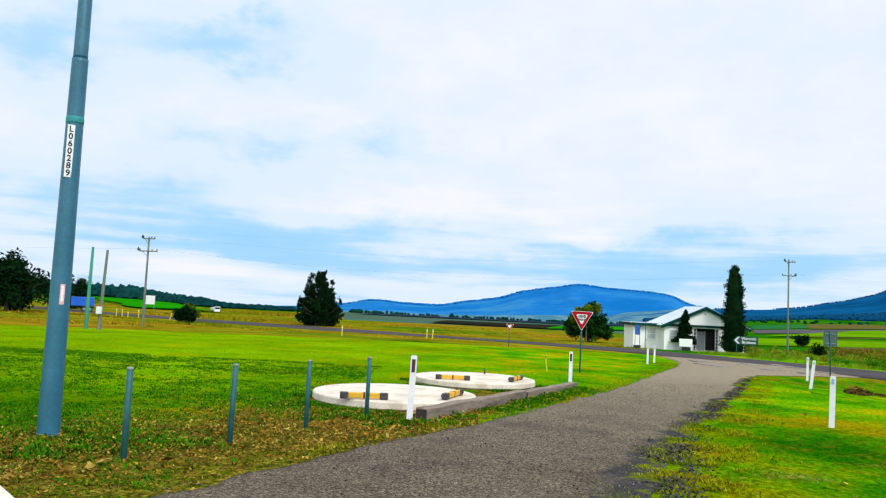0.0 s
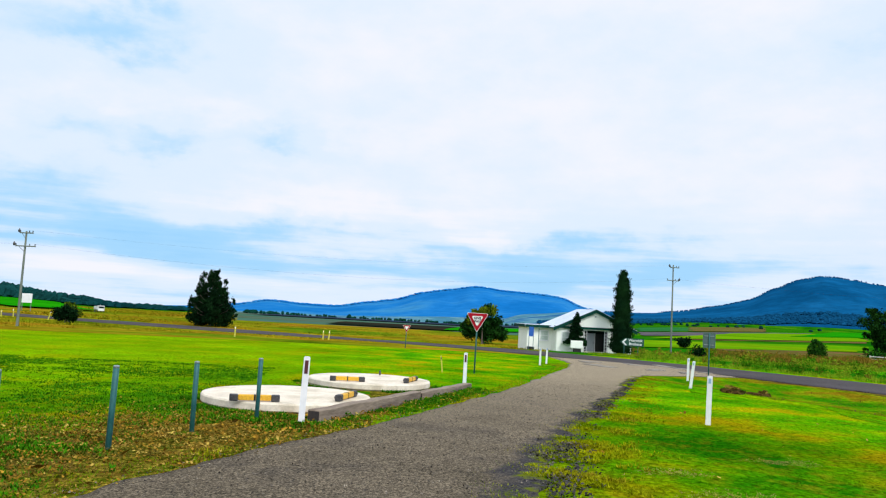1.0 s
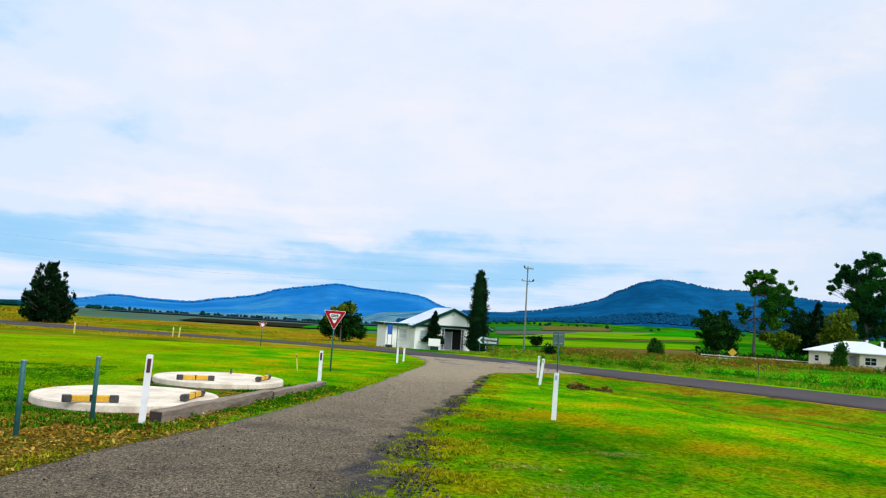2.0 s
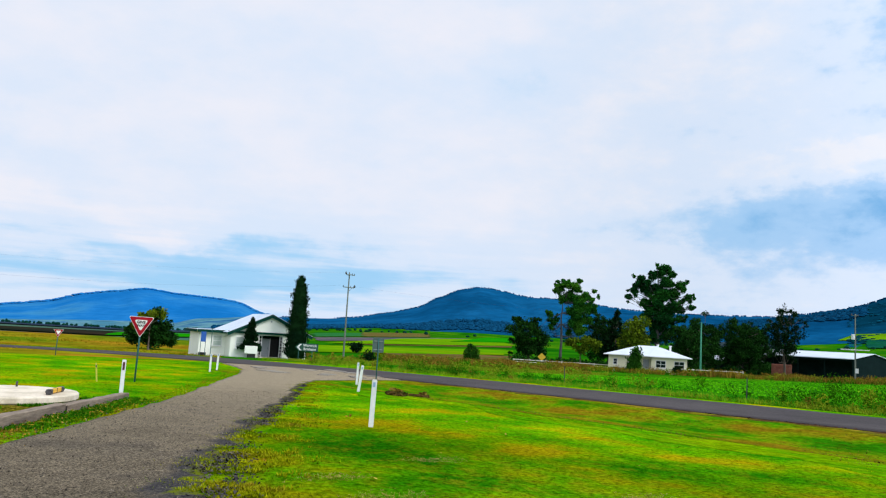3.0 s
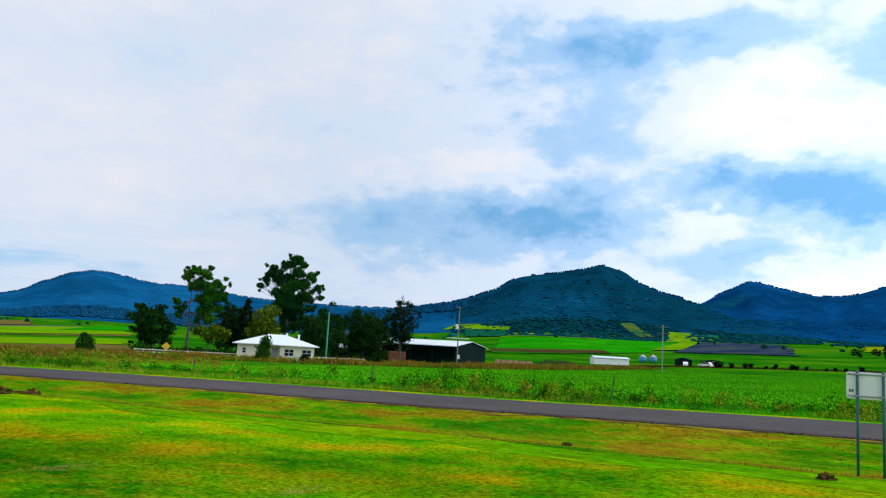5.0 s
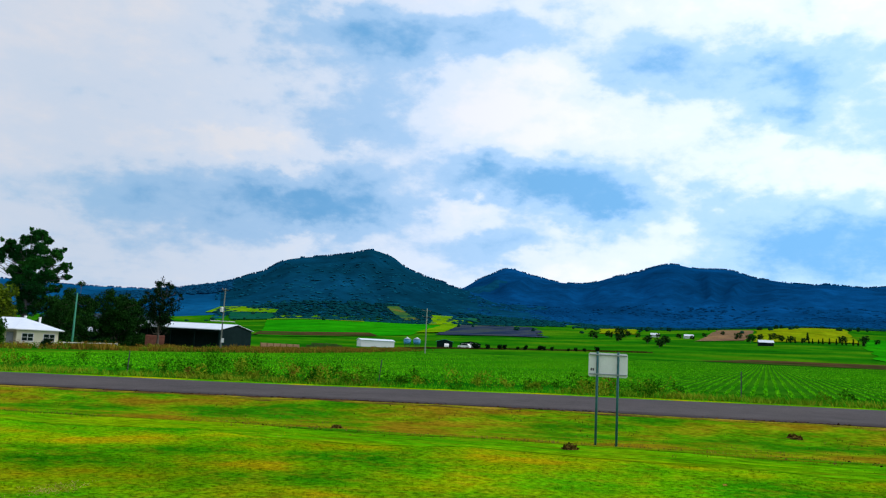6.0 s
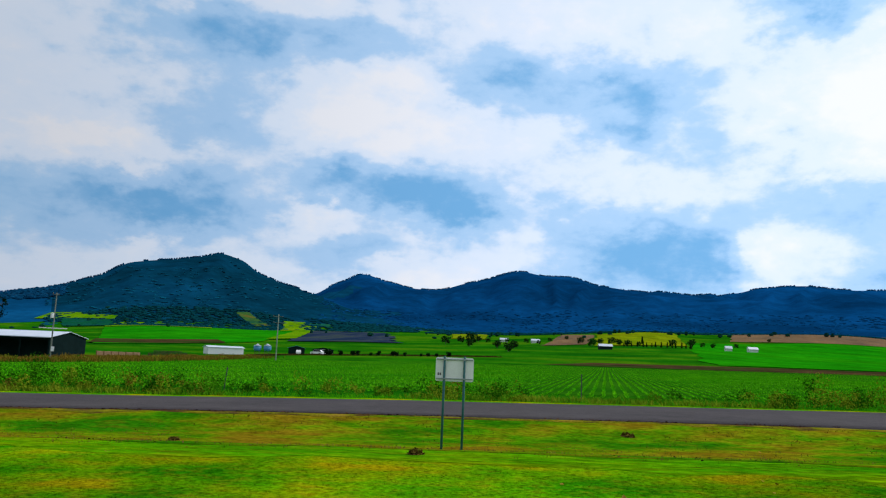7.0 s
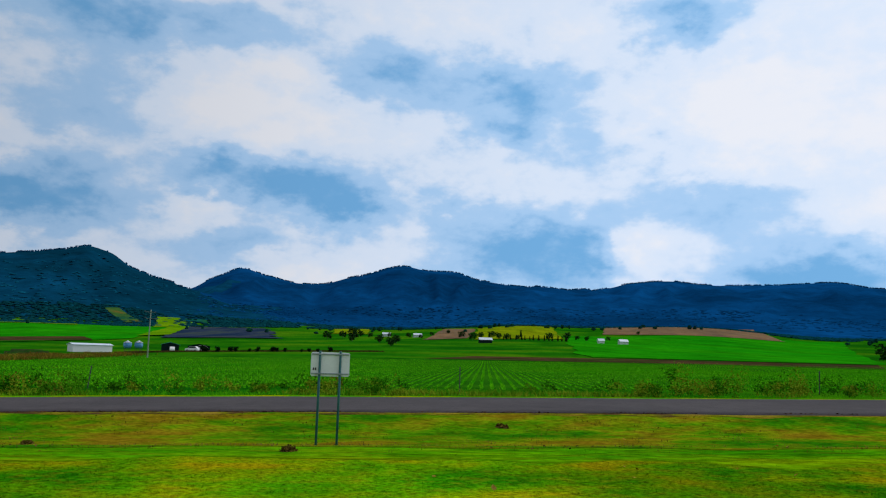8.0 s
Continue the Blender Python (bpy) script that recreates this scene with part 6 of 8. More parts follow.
def white_hall():
    t = thing("house", "low white weatherboard house with a gabled porch and green fascia", "house", 26.55, 85.0, 2.0, z=gz(27.45, 86) + 0.05)
    hw, wall_h, apex, depth = 4.4, 2.75, 4.75, 6.2
    slope = (apex - wall_h) / (hw + 0.0)
    part("wall", slab(bmesh.new(), ((-hw, -0.6), (-1.25, -0.6), (-1.25, 2.45), (1.6, 2.45), (1.6, -0.6), (hw, -0.6), (hw, wall_h), (0, apex - 0.05), (-hw, wall_h)), 0, 0.16), WALL_WHITE, t, "white front wall with a porch opening")
    part("wall", box(bmesh.new(), (-hw + 0.08, depth / 2 + 0.1, wall_h / 2 - 0.3), (0.16, depth - 0.3, wall_h + 0.6)), WALL_WHITE, t)
    part("wall", box(bmesh.new(), (hw - 0.08, depth / 2 + 0.1, wall_h / 2 - 0.3), (0.16, depth - 0.3, wall_h + 0.6)), WALL_WHITE, t)
    part("wall", slab(bmesh.new(), ((-hw, -0.6), (hw, -0.6), (hw, wall_h), (0, apex - 0.05), (-hw, wall_h)), depth, depth + 0.16), WALL_WHITE, t)
    # shade of the enclosed porch is put in as dark wall and ceiling colours
    part("porch_back_wall", box(bmesh.new(), (0.17, 1.55, 1.0), (3.2, 0.14, 3.1)), SHED_DARK, t, "porch back wall coloured dark for its shade")
    for sx in (-1.4, 1.75):
        part("porch_side_wall", box(bmesh.new(), (sx, 0.85, 1.0), (0.14, 1.3, 3.1)), DARK_STEEL, t)
    part("porch_ceiling", box(bmesh.new(), (0.17, 0.85, 2.53), (3.2, 1.3, 0.1)), DARK_STEEL, t)
    part("porch_floor", box(bmesh.new(), (0.17, 0.7, -0.15), (2.8, 1.8, 0.4)), CONCRETE, t, "low concrete porch floor")
    door = part("door", box(bmesh.new(), (0.0, 1.44, 1.08), (0.95, 0.06, 2.06), 0.01), DOOR_GREY, t, "pale grey front door")
    part("handle", box(bmesh.new(), (0.36, 1.39, 1.05), (0.05, 0.06, 0.14)), DARK_STEEL, door)
    # black paint stands for the unlit room behind this doorway
    door = part("door", box(bmesh.new(), (1.08, 1.44, 1.08), (0.95, 0.06, 2.06), 0.01), BLACK, t, "black panel standing in for the dark open doorway")
    part("door_frame", box(bmesh.new(), (0.55, 1.42, 1.1), (0.07, 0.1, 2.1)), SIGN_WHITE, door)
    for cx in (-1.02, 1.38):
        col = part("porch_trellis", box(bmesh.new(), (cx - 0.15, 0.08, 1.2), (0.05, 0.08, 2.5)), SIGN_WHITE, t, "white trellis panel")
        part("trellis_bar", box(bmesh.new(), (cx + 0.15, 0.08, 1.2), (0.05, 0.08, 2.5)), SIGN_WHITE, col)
        for i in range(7):
            part("trellis_bar", box(bmesh.new(), (cx, 0.08, 0.25 + i * 0.36), (0.25, 0.05, 0.05), 0, pose(0, 0, 0, 0, 18 * (-1)**i, 0)), SIGN_WHITE, col)
    over = 0.5
    for s in (-1, 1):
        outline = ((0, apex + 0.02), (s * (hw + over), wall_h - slope * over + 0.02), (s * (hw + over), wall_h - slope * over + 0.12), (0, apex + 0.12))
        roof = part("roof", slab(bmesh.new(), outline, -0.42, depth + 0.5), ROOF_WHITE, t, "pale metal roof sheet")
        for i in range(12):
            yy = -0.38 + i * (depth + 0.8) / 11
            o2 = tuple((x_, z_ + 0.03) for x_, z_ in ((0, apex + 0.10), (s * (hw + over), wall_h - slope * over + 0.10), (s * (hw + over), wall_h - slope * over + 0.13), (0, apex + 0.13)))
            part("roof_rib", slab(bmesh.new(), o2, yy, yy + 0.05), ROOF_WHITE, roof)
        o3 = ((0, apex - 0.28), (s * (hw + over), wall_h - slope * over - 0.28), (s * (hw + over), wall_h - slope * over + 0.10), (0, apex + 0.10))
        part("barge_board", slab(bmesh.new(), o3, -0.47, -0.422), TRIM_GREEN, t, "dark green barge board")
        part("gutter", box(bmesh.new(), (s * (hw + over + 0.06), depth / 2, wall_h - slope * over), (0.12, depth + 1.1, 0.14)), TRIM_GREEN, t)
    part("porch_beam", box(bmesh.new(), (0, -0.12, wall_h - 0.06), (2 * hw + 0.7, 0.22, 0.24), 0.01), TRIM_GREEN, t, "dark green beam over the porch")
    part("pediment", slab(bmesh.new(), ((-hw + 0.2, wall_h + 0.04), (hw - 0.2, wall_h + 0.04), (0, apex - 0.16)), -0.16, -0.01), WALL_WHITE, t)
    part("vent", box(bmesh.new(), (0, -0.18, wall_h + 1.3), (0.18, 0.04, 0.18)), DOOR_GREY, t)
    # low wing
    part("wing_wall", box(bmesh.new(), (-5.85, 2.1, 1.05), (2.9, 0.16, 3.3)), WALL_WHITE, t)
    part("wing_wall", box(bmesh.new(), (-7.22, 4.2, 1.05), (0.16, 4.0, 3.3)), WALL_WHITE, t)
    part("wing_roof", slab(bmesh.new(), ((-7.7, 2.68), (-4.45, 2.74), (-4.45, 2.84), (-7.7, 2.78)), 1.55, 6.6), ROOF_WHITE, t, "flat pale metal roof")
    part("wing_fascia", box(bmesh.new(), (-6.1, 1.5, 2.62), (3.1, 0.08, 0.3)), TRIM_GREEN, t, "dark green fascia board")
    part("wing_fascia", box(bmesh.new(), (-7.74, 4.1, 2.62), (0.08, 5.1, 0.3)), TRIM_GREEN, t, "dark green fascia board")
    part("step", box(bmesh.new(), (-6.9, 1.75, 0.0), (0.7, 0.5, 0.5)), BLACK, t, "dark box by the wall")
    window(t, -5.3, 2.02, 1.6, 0.95, 1.1, 0, SIGN_WHITE, PALE_GLASS)
    window(t, -3.3, 0.0, 1.55, 1.0, 1.2, 0, SIGN_WHITE, PALE_GLASS)


bench = thing("planter_box", "white planter box with a dark base beside a shrub", "planter", 24.15, 83.6, -14)
part("box", box(bmesh.new(), (0, 0, 0.85), (1.35, 0.5, 0.85), 0.03), WALL_WHITE, bench)
part("base", box(bmesh.new(), (0.05, 0, 0.2), (0.9, 0.45, 0.42), 0.02), BLACK, bench)
white_hall()


def cream_house():
    fx, fy = 90.0, 91.4
    t = thing("house", "cream weatherboard house with a white hipped metal roof", "house", fx, fy, facing(fx, fy), z=gz(90, 92) + 0.1)
    w, d, eave, top = 6.2, 8.6, 2.55, 4.25
    part("wall", box(bmesh.new(), (-3.9, 1.4, 1.0), (4.4, 0.18, 3.1)), WALL_CREAM, t, "cream boarded front wall")
    part("wall", box(bmesh.new(), (3.4, 0.0, 1.0), (5.4, 0.18, 3.1)), WALL_CREAM, t, "cream boarded wall of the front wing")
    part("wall", box(bmesh.new(), (0.7, 0.8, 1.0), (0.18, 1.4, 3.1)), WALL_CREAM, t)
    part("wall", box(bmesh.new(), (-0.5, 2.2, 1.0), (2.4, 0.18, 3.1)), WALL_CREAM, t)
    for sx in (-6.0, 6.0):
        part("wall", box(bmesh.new(), (sx, d / 2 + 0.7, 1.0), (0.18, d - 1.3, 3.1)), WALL_CREAM, t)
    part("wall", box(bmesh.new(), (0, d, 1.0), (12.2, 0.18, 3.1)), WALL_CREAM, t)
    part("door", box(bmesh.new(), (-0.2, 2.08, 1.05), (0.9, 0.06, 2.05)), DOOR_GREY, t, "dark shaded front door")
    window(t, 2.1, -0.09, 1.45, 1.5, 1.1, 1)
    window(t, 4.9, -0.09, 1.45, 1.5, 1.1, 1)
    window(t, -5.0, 1.31, 1.45, 0.6, 0.9, 0)
    window(t, -2.6, 1.31, 1.45, 0.7, 0.9, 0)
    bm = bmesh.new()
    o = 0.65
    pts = [(-w - o, 0.6, eave), (0.2, 0.6, eave), (0.2, -o, eave), (w + o, -o, eave), (w + o, d + o, eave), (-w - o, d + o, eave)]
    lo = [bm.verts.new(p) for p in pts]
    hi = [bm.verts.new((x, y, z + 0.07)) for x, y, z in pts]
    ra, rb = bm.verts.new((-1.4, d / 2 + 0.2, top)), bm.verts.new((1.4, d / 2 - 0.1, top + 0.02))
    for i in range(6):
        j = (i + 1) % 6
        bm.faces.new((lo[i], lo[j], hi[j], hi[i]))
    bm.faces.new((hi[0], hi[1], rb, ra))
    bm.faces.new((hi[1], hi[2], rb))
    bm.faces.new((hi[2], hi[3], rb))
    bm.faces.new((hi[3], hi[4], rb))
    bm.faces.new((hi[4], hi[5], ra, rb))
    bm.faces.new((hi[5], hi[0], ra))
    bm.faces.new(lo[::-1])
    part("roof", bm, ROOF_WHITE, t, "white hipped metal roof")
    part("gutter", box(bmesh.new(), (3.5, -o - 0.05, eave), (6.7, 0.1, 0.13)), SIGN_WHITE, t)
    part("gutter", box(bmesh.new(), (-3.4, 0.55, eave), (7.0, 0.1, 0.13)), SIGN_WHITE, t)
    for cx, cy, hh in ((1.6, 5.0, 1.0), (3.6, 5.6, 0.9)):
        part("chimney_pipe", lathe(bmesh.new(), ((0.16, 0), (0.16, hh), (0.24, hh + 0.03), (0.2, hh + 0.16)), 10, (cx, cy, 3.4)), SIGN_WHITE, t, "white flue pipe")
    part("porch_post", box(bmesh.new(), (-1.4, 0.75, 1.0), (0.11, 0.11, 3.1)), SIGN_WHITE, t)
    part("porch_post", box(bmesh.new(), (-2.6, 0.75, 1.0), (0.11, 0.11, 3.1)), SIGN_WHITE, t)


cream_house()


def shed(x, y, w, length, eave, apex, label, wall_mat, roof_mat, turn=0.0, open_front=False, over=0.3, z=None):
    t = thing("shed", label, "shed", x, y, turn, z=z)
    gable = ((0, -0.8), (w, -0.8), (w, eave), (w / 2, apex), (0, eave))
    part("end_wall", slab(bmesh.new(), gable, 0, 0.15), wall_mat, t)
    part("end_wall", slab(bmesh.new(), gable, length - 0.15, length), wall_mat, t)
    part("side_wall", box(bmesh.new(), (w - 0.075, length / 2, eave / 2 - 0.4), (0.15, length - 0.3, eave + 0.8)), wall_mat, t)
    bays = max(2, int(length / 5))
    if open_front:
        for i in range(bays + 1):
            part("bay_post", box(bmesh.new(), (0.1, 0.25 + i * (length - 0.5) / bays, eave / 2 - 0.4), (0.2, 0.2, eave + 0.8)), wall_mat, t)
        part("header", box(bmesh.new(), (0.075, length / 2, eave - 0.25), (0.14, length - 0.3, 0.5)), wall_mat, t)
        part("back_panel", box(bmesh.new(), (3.0, length / 2, eave / 2 - 0.4), (0.1, length - 0.4, eave + 0.8)), wall_mat, t)
    else:
        part("side_wall", box(bmesh.new(), (0.075, length / 2, eave / 2 - 0.4), (0.15, length - 0.3, eave + 0.8)), wall_mat, t)
        for i in range(bays):
            part("door", box(bmesh.new(), (-0.03, (i + 0.5) * length / bays, eave * 0.42), (0.06, length / bays * 0.7, eave * 0.84)), wall_mat, t)
    sl = (apex - eave) / (w / 2)
    for a, b in ((-over, w / 2), (w / 2, w + over)):
        za, zb = (eave - sl * over, apex) if a < 0 else (apex, eave - sl * over)
        roof = part("roof", slab(bmesh.new(), ((a, za + 0.03), (b, zb + 0.03), (b, zb + 0.13), (a, za + 0.13)), -0.3, length + 0.3), roof_mat, t, "sheet metal roof slope")
        part("gutter", box(bmesh.new(), (a - 0.05 if a < 0 else b + 0.05, length / 2, eave - sl * over + 0.05), (0.12, length + 0.5, 0.14)), roof_mat, roof)
    return t


shed(141.5, 90.0, 12.5, 24.0, 4.15, 5.3, "big dark farm shed with a white metal roof", SHED_DARK, ROOF_WHITE, 0, True)
shed(150.0, 118.0, 14.0, 26.0, 5.2, 6.6, "dark roofed shed behind the big shed", SHED_DARK, FIELD_SLATE, 0)
shed(133.0, 108.0, 7.0, 9.0, 2.6, 3.3, "small shed with a pale roof among trees", SHED_DARK, ROOF_WHITE, 10)
shed(261.6, 109.9, 5.0, 12.6, 2.3, 2.75, "long low white shed beyond the crop field", SIGN_WHITE, ROOF_WHITE, 180 + 41, z=None)
red = thing("shipping_container", "rusty red steel container beside the shed", "container", 131.8, 98.4, facing(131.8, 98.4))
part("shell", box(bmesh.new(), (0, 1.2, 1.25), (3.6, 2.4, 2.5), 0.05), RUST, red)
for i in range(9):
    part("rib", box(bmesh.new(), (-1.6 + i * 0.4, -0.03, 1.25), (0.12, 0.06, 2.2)), RUST, red)
blocks = thing("low_wall", "pale pink block wall of a stock yard", "wall", 187.0, 100.5, facing(187, 100.5))
for i in range(6):
    part("wall_panel", box(bmesh.new(), (-4.2 + i * 1.7, 0, 0.55), (1.55, 0.3, 1.5), 0.03), PINKISH, blocks)
    part("pier", box(bmesh.new(), (-5.05 + i * 1.7, 0, 0.6), (0.2, 0.4, 1.65), 0.02), FIELD_BROWN, blocks)
DARK_TIMBER = surface("dark_weathered_timber", ((0.045, 0.028, 0.020), (0.080, 0.050, 0.032)), 1, 8, 0.9, 0.2)
heap = thing("timber_stack", "low brown stack of timber and rails", "timber stack", 205.0, 96.0, facing(205, 96))
for i in range(5):
    part("rail", box(bmesh.new(), (0.6 * (i % 2), 0, 0.3 + i * 0.32), (13 - i * 1.4, 0.5, 0.2), 0.02), DARK_TIMBER, heap)
for tx, ty in ((274.2, 95.0), (275.3, 91.6)):
    tk = thing("silo", "blue steel silo with a conical pale top", "silo", tx, ty, group="blue silos")
    part("drum", lathe(bmesh.new(), ((1.1, 1.3), (1.35, 1.9), (1.35, 3.1)), 20), TANK_BLUE, tk, smooth_faces=True)
    part("cone_top", lathe(bmesh.new(), ((1.45, 3.1), (0.25, 3.75), (0.2, 3.9)), 20), ROOF_WHITE, tk, smooth_faces=True)
    for a in range(4):
        part("leg", box(bmesh.new(), (math.cos(a * 1.57 + 0.7), math.sin(a * 1.57 + 0.7), 0.75), (0.14, 0.14, 1.9)), DARK_STEEL, tk)


def vehicle(name, label, x, y, turn, length, h, paint, category="car", box_h=None, box_paint=None, wheel=0.33):
    t = thing(name, label, category, x, y, turn)
    if box_h is None:
        prof = ((-length / 2, 0.35), (length / 2, 0.35), (length / 2, h * 0.55), (length * 0.28, h * 0.62), (length * 0.14, h), (-length * 0.32, h), (-length * 0.46, h * 0.62), (-length / 2, h * 0.58))
        body = part("body", slab(bmesh.new(), prof, -0.85, 0.85), paint, t)
        part("windscreen", slab(bmesh.new(), ((length * 0.25, h * 0.65), (length * 0.13, h * 0.96), (-length * 0.3, h * 0.96), (-length * 0.42, h * 0.66)), -0.86, 0.86), GLASS, body)
    else:
        part("cab", box(bmesh.new(), (length / 2 - 0.9, 0, 1.45), (1.8, 2.2, 2.0), 0.12), paint, t, "white truck cab")
        part("windscreen", box(bmesh.new(), (length / 2 - 0.02, 0, 1.85), (0.08, 1.9, 0.75), 0.02), GLASS, t)
        part("cargo_box", box(bmesh.new(), (-0.95, 0, 0.95 + box_h / 2), (length - 2.0, 2.4, box_h), 0.05), box_paint, t, "plain coloured cargo box")
        part("chassis", box(bmesh.new(), (-0.4, 0, 0.75), (length - 0.8, 1.1, 0.25)), BLACK, t)
    for wx in ((length * 0.31, -length * 0.31) if box_h is None else (length / 2 - 1.0, -length * 0.22, -length * 0.38)):
        for wy in (-0.8, 0.8) if box_h is None else (-1.0, 1.0):
            tyre = part("wheel", tube(bmesh.new(), (wx, wy - 0.13, wheel), (wx, wy + 0.13, wheel), wheel, wheel, 18), RUBBER, t)
            part("rim", tube(bmesh.new(), (wx, wy - 0.14, wheel), (wx, wy + 0.14, wheel), wheel * 0.55, wheel * 0.55, 12), GALV, tyre)
    return t


vehicle("truck", "blue box truck with a white cab on the highway", -65.4, 128.4, 207, 5.6, 2.5, SIGN_WHITE, "truck", 1.5, TRUCK_BLUE, 0.45)
far_truck = vehicle("truck", "white truck far along the highway", -58.5, 180.5, 300, 7.0, 2.4, SIGN_WHITE, "truck", 1.2, SIGN_BACK, 0.45)
far_truck.scale = (0.6, 0.6, 0.6)
vehicle("car", "white car parked beyond the crop field", 285.0, 83.0, 20, 4.6, 1.7, SIGN_WHITE)
vehicle("car", "white utility parked beyond the crop field", 287.5, 76.5, 80, 4.8, 1.8, SIGN_WHITE)
vehicle("car", "white van parked among bushes", 292.0, 74.5, 95, 5.0, 2.0, SIGN_WHITE)
for i, (sx, sy, ww, dd, hh) in enumerate(((284, 86.5, 6, 5, 2.5), (296, 80.5, 8, 4, 1.8))):
    shed(sx, sy, ww, dd, hh, hh + 0.8, "teal roofed farm shelter" if i == 0 else "low dark farm shelter", SHED_DARK, TEAL if i == 0 else SHED_DARK, facing(sx, sy), True)
for fx_, fy_, ww, turn in ((775, 22, 8, 92), (745, -8, 8, 100), (545, -52, 9, 95), (600, -150, 5, 100), (585, -162, 7, 103)):
    shed(fx_, fy_, ww * 0.5, ww, 2.4, 3.8, "distant white farm building below the hills", SHED_DARK if ww == 9 else PALE_GLASS, ROOF_WHITE, turn - 90 + 180)

# white rail fence by the cream house
WEATHERED_WHITE = surface("weathered_white_paint", ((0.50, 0.48, 0.42), (0.66, 0.64, 0.58)), 1.5, 12, 0.8, 0.1, vary=0.25)
fence = thing("rail_fence", "low white post and rail fence before trees", "fence", 76.9, 109.6)
fa, fb = np.array((76.9, 109.6)), np.array((108.5, 88.2))
n_post = 15
for i in range(n_post):
    p = fa + (fb - fa) * i / (n_post - 1) - fa
    zz = gz(*(p + fa)) - gz(*fa)
    part("post", box(bmesh.new(), (p[0], p[1], zz + 0.35), (0.13, 0.13, 1.3), 0.01), WEATHERED_WHITE, fence)
    if i < n_post - 1:
        q = fa + (fb - fa) * (i + 1) / (n_post - 1) - fa
        zq = gz(*(q + fa)) - gz(*fa)
        for hz in (0.82, 0.45):
            bm = bmesh.new()
            tube(bm, (p[0], p[1], zz + hz), (q[0], q[1], zq + hz), 0.07, 0.07, 4)
            part("rail", bm, WEATHERED_WHITE, fence)
# farm fence posts along the crop
for x_, y_, ln in ((35.7, 13.5, 5), (34.6, 27.1, 1), (36.2, -3, 0), (36.4, -20.0, 2), (33.6, 41, -2), (36.5, -36, 0)):
    fp = thing("fence_post", "thin dark steel fence post in long grass", "fence post", x_, y_, facing(x_, y_), group="farm fence posts")
    fp.rotation_euler[1] = radians(ln)
    part("stake", box(bmesh.new(), (0, 0, 0.45), (0.05, 0.05, 1.35), 0.006), DARK_STEEL, fp)
    part("flange", box(bmesh.new(), (0, 0.03, 0.45), (0.012, 0.04, 1.3)), DARK_STEEL, fp)

# ---- grass, weeds, crop, litter, woods ----
CRUMB = surface("asphalt_crumbs", ((0.040, 0.040, 0.046), (0.065, 0.060, 0.056), (0.11, 0.095, 0.06)), 1.2, 20, 0.95, 0.0, space="island", spec=0.05)
BLADE_MOSS = surface("yellow_tufts", ((0.12, 0.20, 0.002), (0.25, 0.27, 0.004), (0.20, 0.16, 0.01)), 0.9, 9, 1.0, 0.0, space="island", spec=0.0)

def inside_drive(x, y, grow=0.0):
    left = np.interp(y, dl[:, 1], dl[:, 0])
    right = np.interp(y, dr[:, 1], dr[:, 0])
    return (x > left - grow) & (x < right + grow) & (y < 46)


def tufts(name, xy, h, spread, blades, mat, label, category, width=0.25, droop=0.4, z_off=0.0):
    """Clumps of thin triangles that stand on the ground."""
    k = len(xy)
    base = np.concatenate((xy, height(xy[:, 0], xy[:, 1])[:, None] + z_off), 1)
    base = np.repeat(base, blades, 0)
    hh = np.repeat(np.broadcast_to(h, (k,)), blades) * rng.uniform(0.5, 1.2, k * blades)
    sp = np.repeat(np.broadcast_to(spread, (k,)), blades)
    a = rng.uniform(0, 2 * np.pi, k * blades)
    foot = base + np.stack((np.cos(a), np.sin(a), 0 * a), 1) * (sp * rng.random(k * blades))[:, None]
    a2 = a + np.pi / 2 + rng.normal(size=k * blades) * (0.35 if droop >= 0.7 else 2.0)
    side = np.stack((np.cos(a2), np.sin(a2), 0 * a2), 1) * (hh * width * 0.5)[:, None]
    tip = foot + np.stack((np.cos(a) * droop * hh, np.sin(a) * droop * hh, hh), 1)
    ob = quads(name, np.stack((foot - side, foot + side, tip), 1), 3, mat)
    return tagged(ob, label, category, kind="stuff")


def scatter(n, az0, az1, r0, r1, power=1.0):
    az = np.radians(rng.uniform(az0, az1, n))
    r = r0 + (r1 - r0) * rng.random(n)**power
    return np.stack((r * np.sin(az), r * np.cos(az)), 1)


def patches(xy, freq, shift):
    return np.array([noise.fractal(Vector((x * freq, y * freq, shift)), 1, 2, 3) for x, y in xy])


def clear_of_lids(p, r=1.62):
    for cx, cy in ((-1.09, 14.45), (0.55, 19.87)):
        p = p[np.hypot(p[:, 0] - cx, p[:, 1] - cy) > r]
    return p


def beside_sleepers(p):
    """The bare strip between the sleepers and the lids."""
    go, off_ = (p[:, 0] + 0.42) * 0.39 + (p[:, 1] - 11.75) * 0.92, -(p[:, 0] + 0.42) * 0.92 + (p[:, 1] - 11.75) * 0.39
    return (go > -0.8) & (go < 8.6) & (off_ > -0.35) & (off_ < 1.5)


p = scatter(60000, -40, 128, 5.0, 34.0, 1.3)
off = road_distance(p[:, 0], p[:, 1])
p = clear_of_lids(p[~inside_drive(p[:, 0], p[:, 1], 0.0) & (off > 11.6) & (p[:, 0] < 26)])
litter_zone = (np.abs((p[:, 0] + 0.5) * 0.82 - (p[:, 1] - 12.2) * 0.57) < 1.1) & (p[:, 1] < 13.5) & (p[:, 0] < 0.5)
west_edge = (p[:, 0] + 0.5) * 0.82 - (p[:, 1] - 12.2) * 0.57
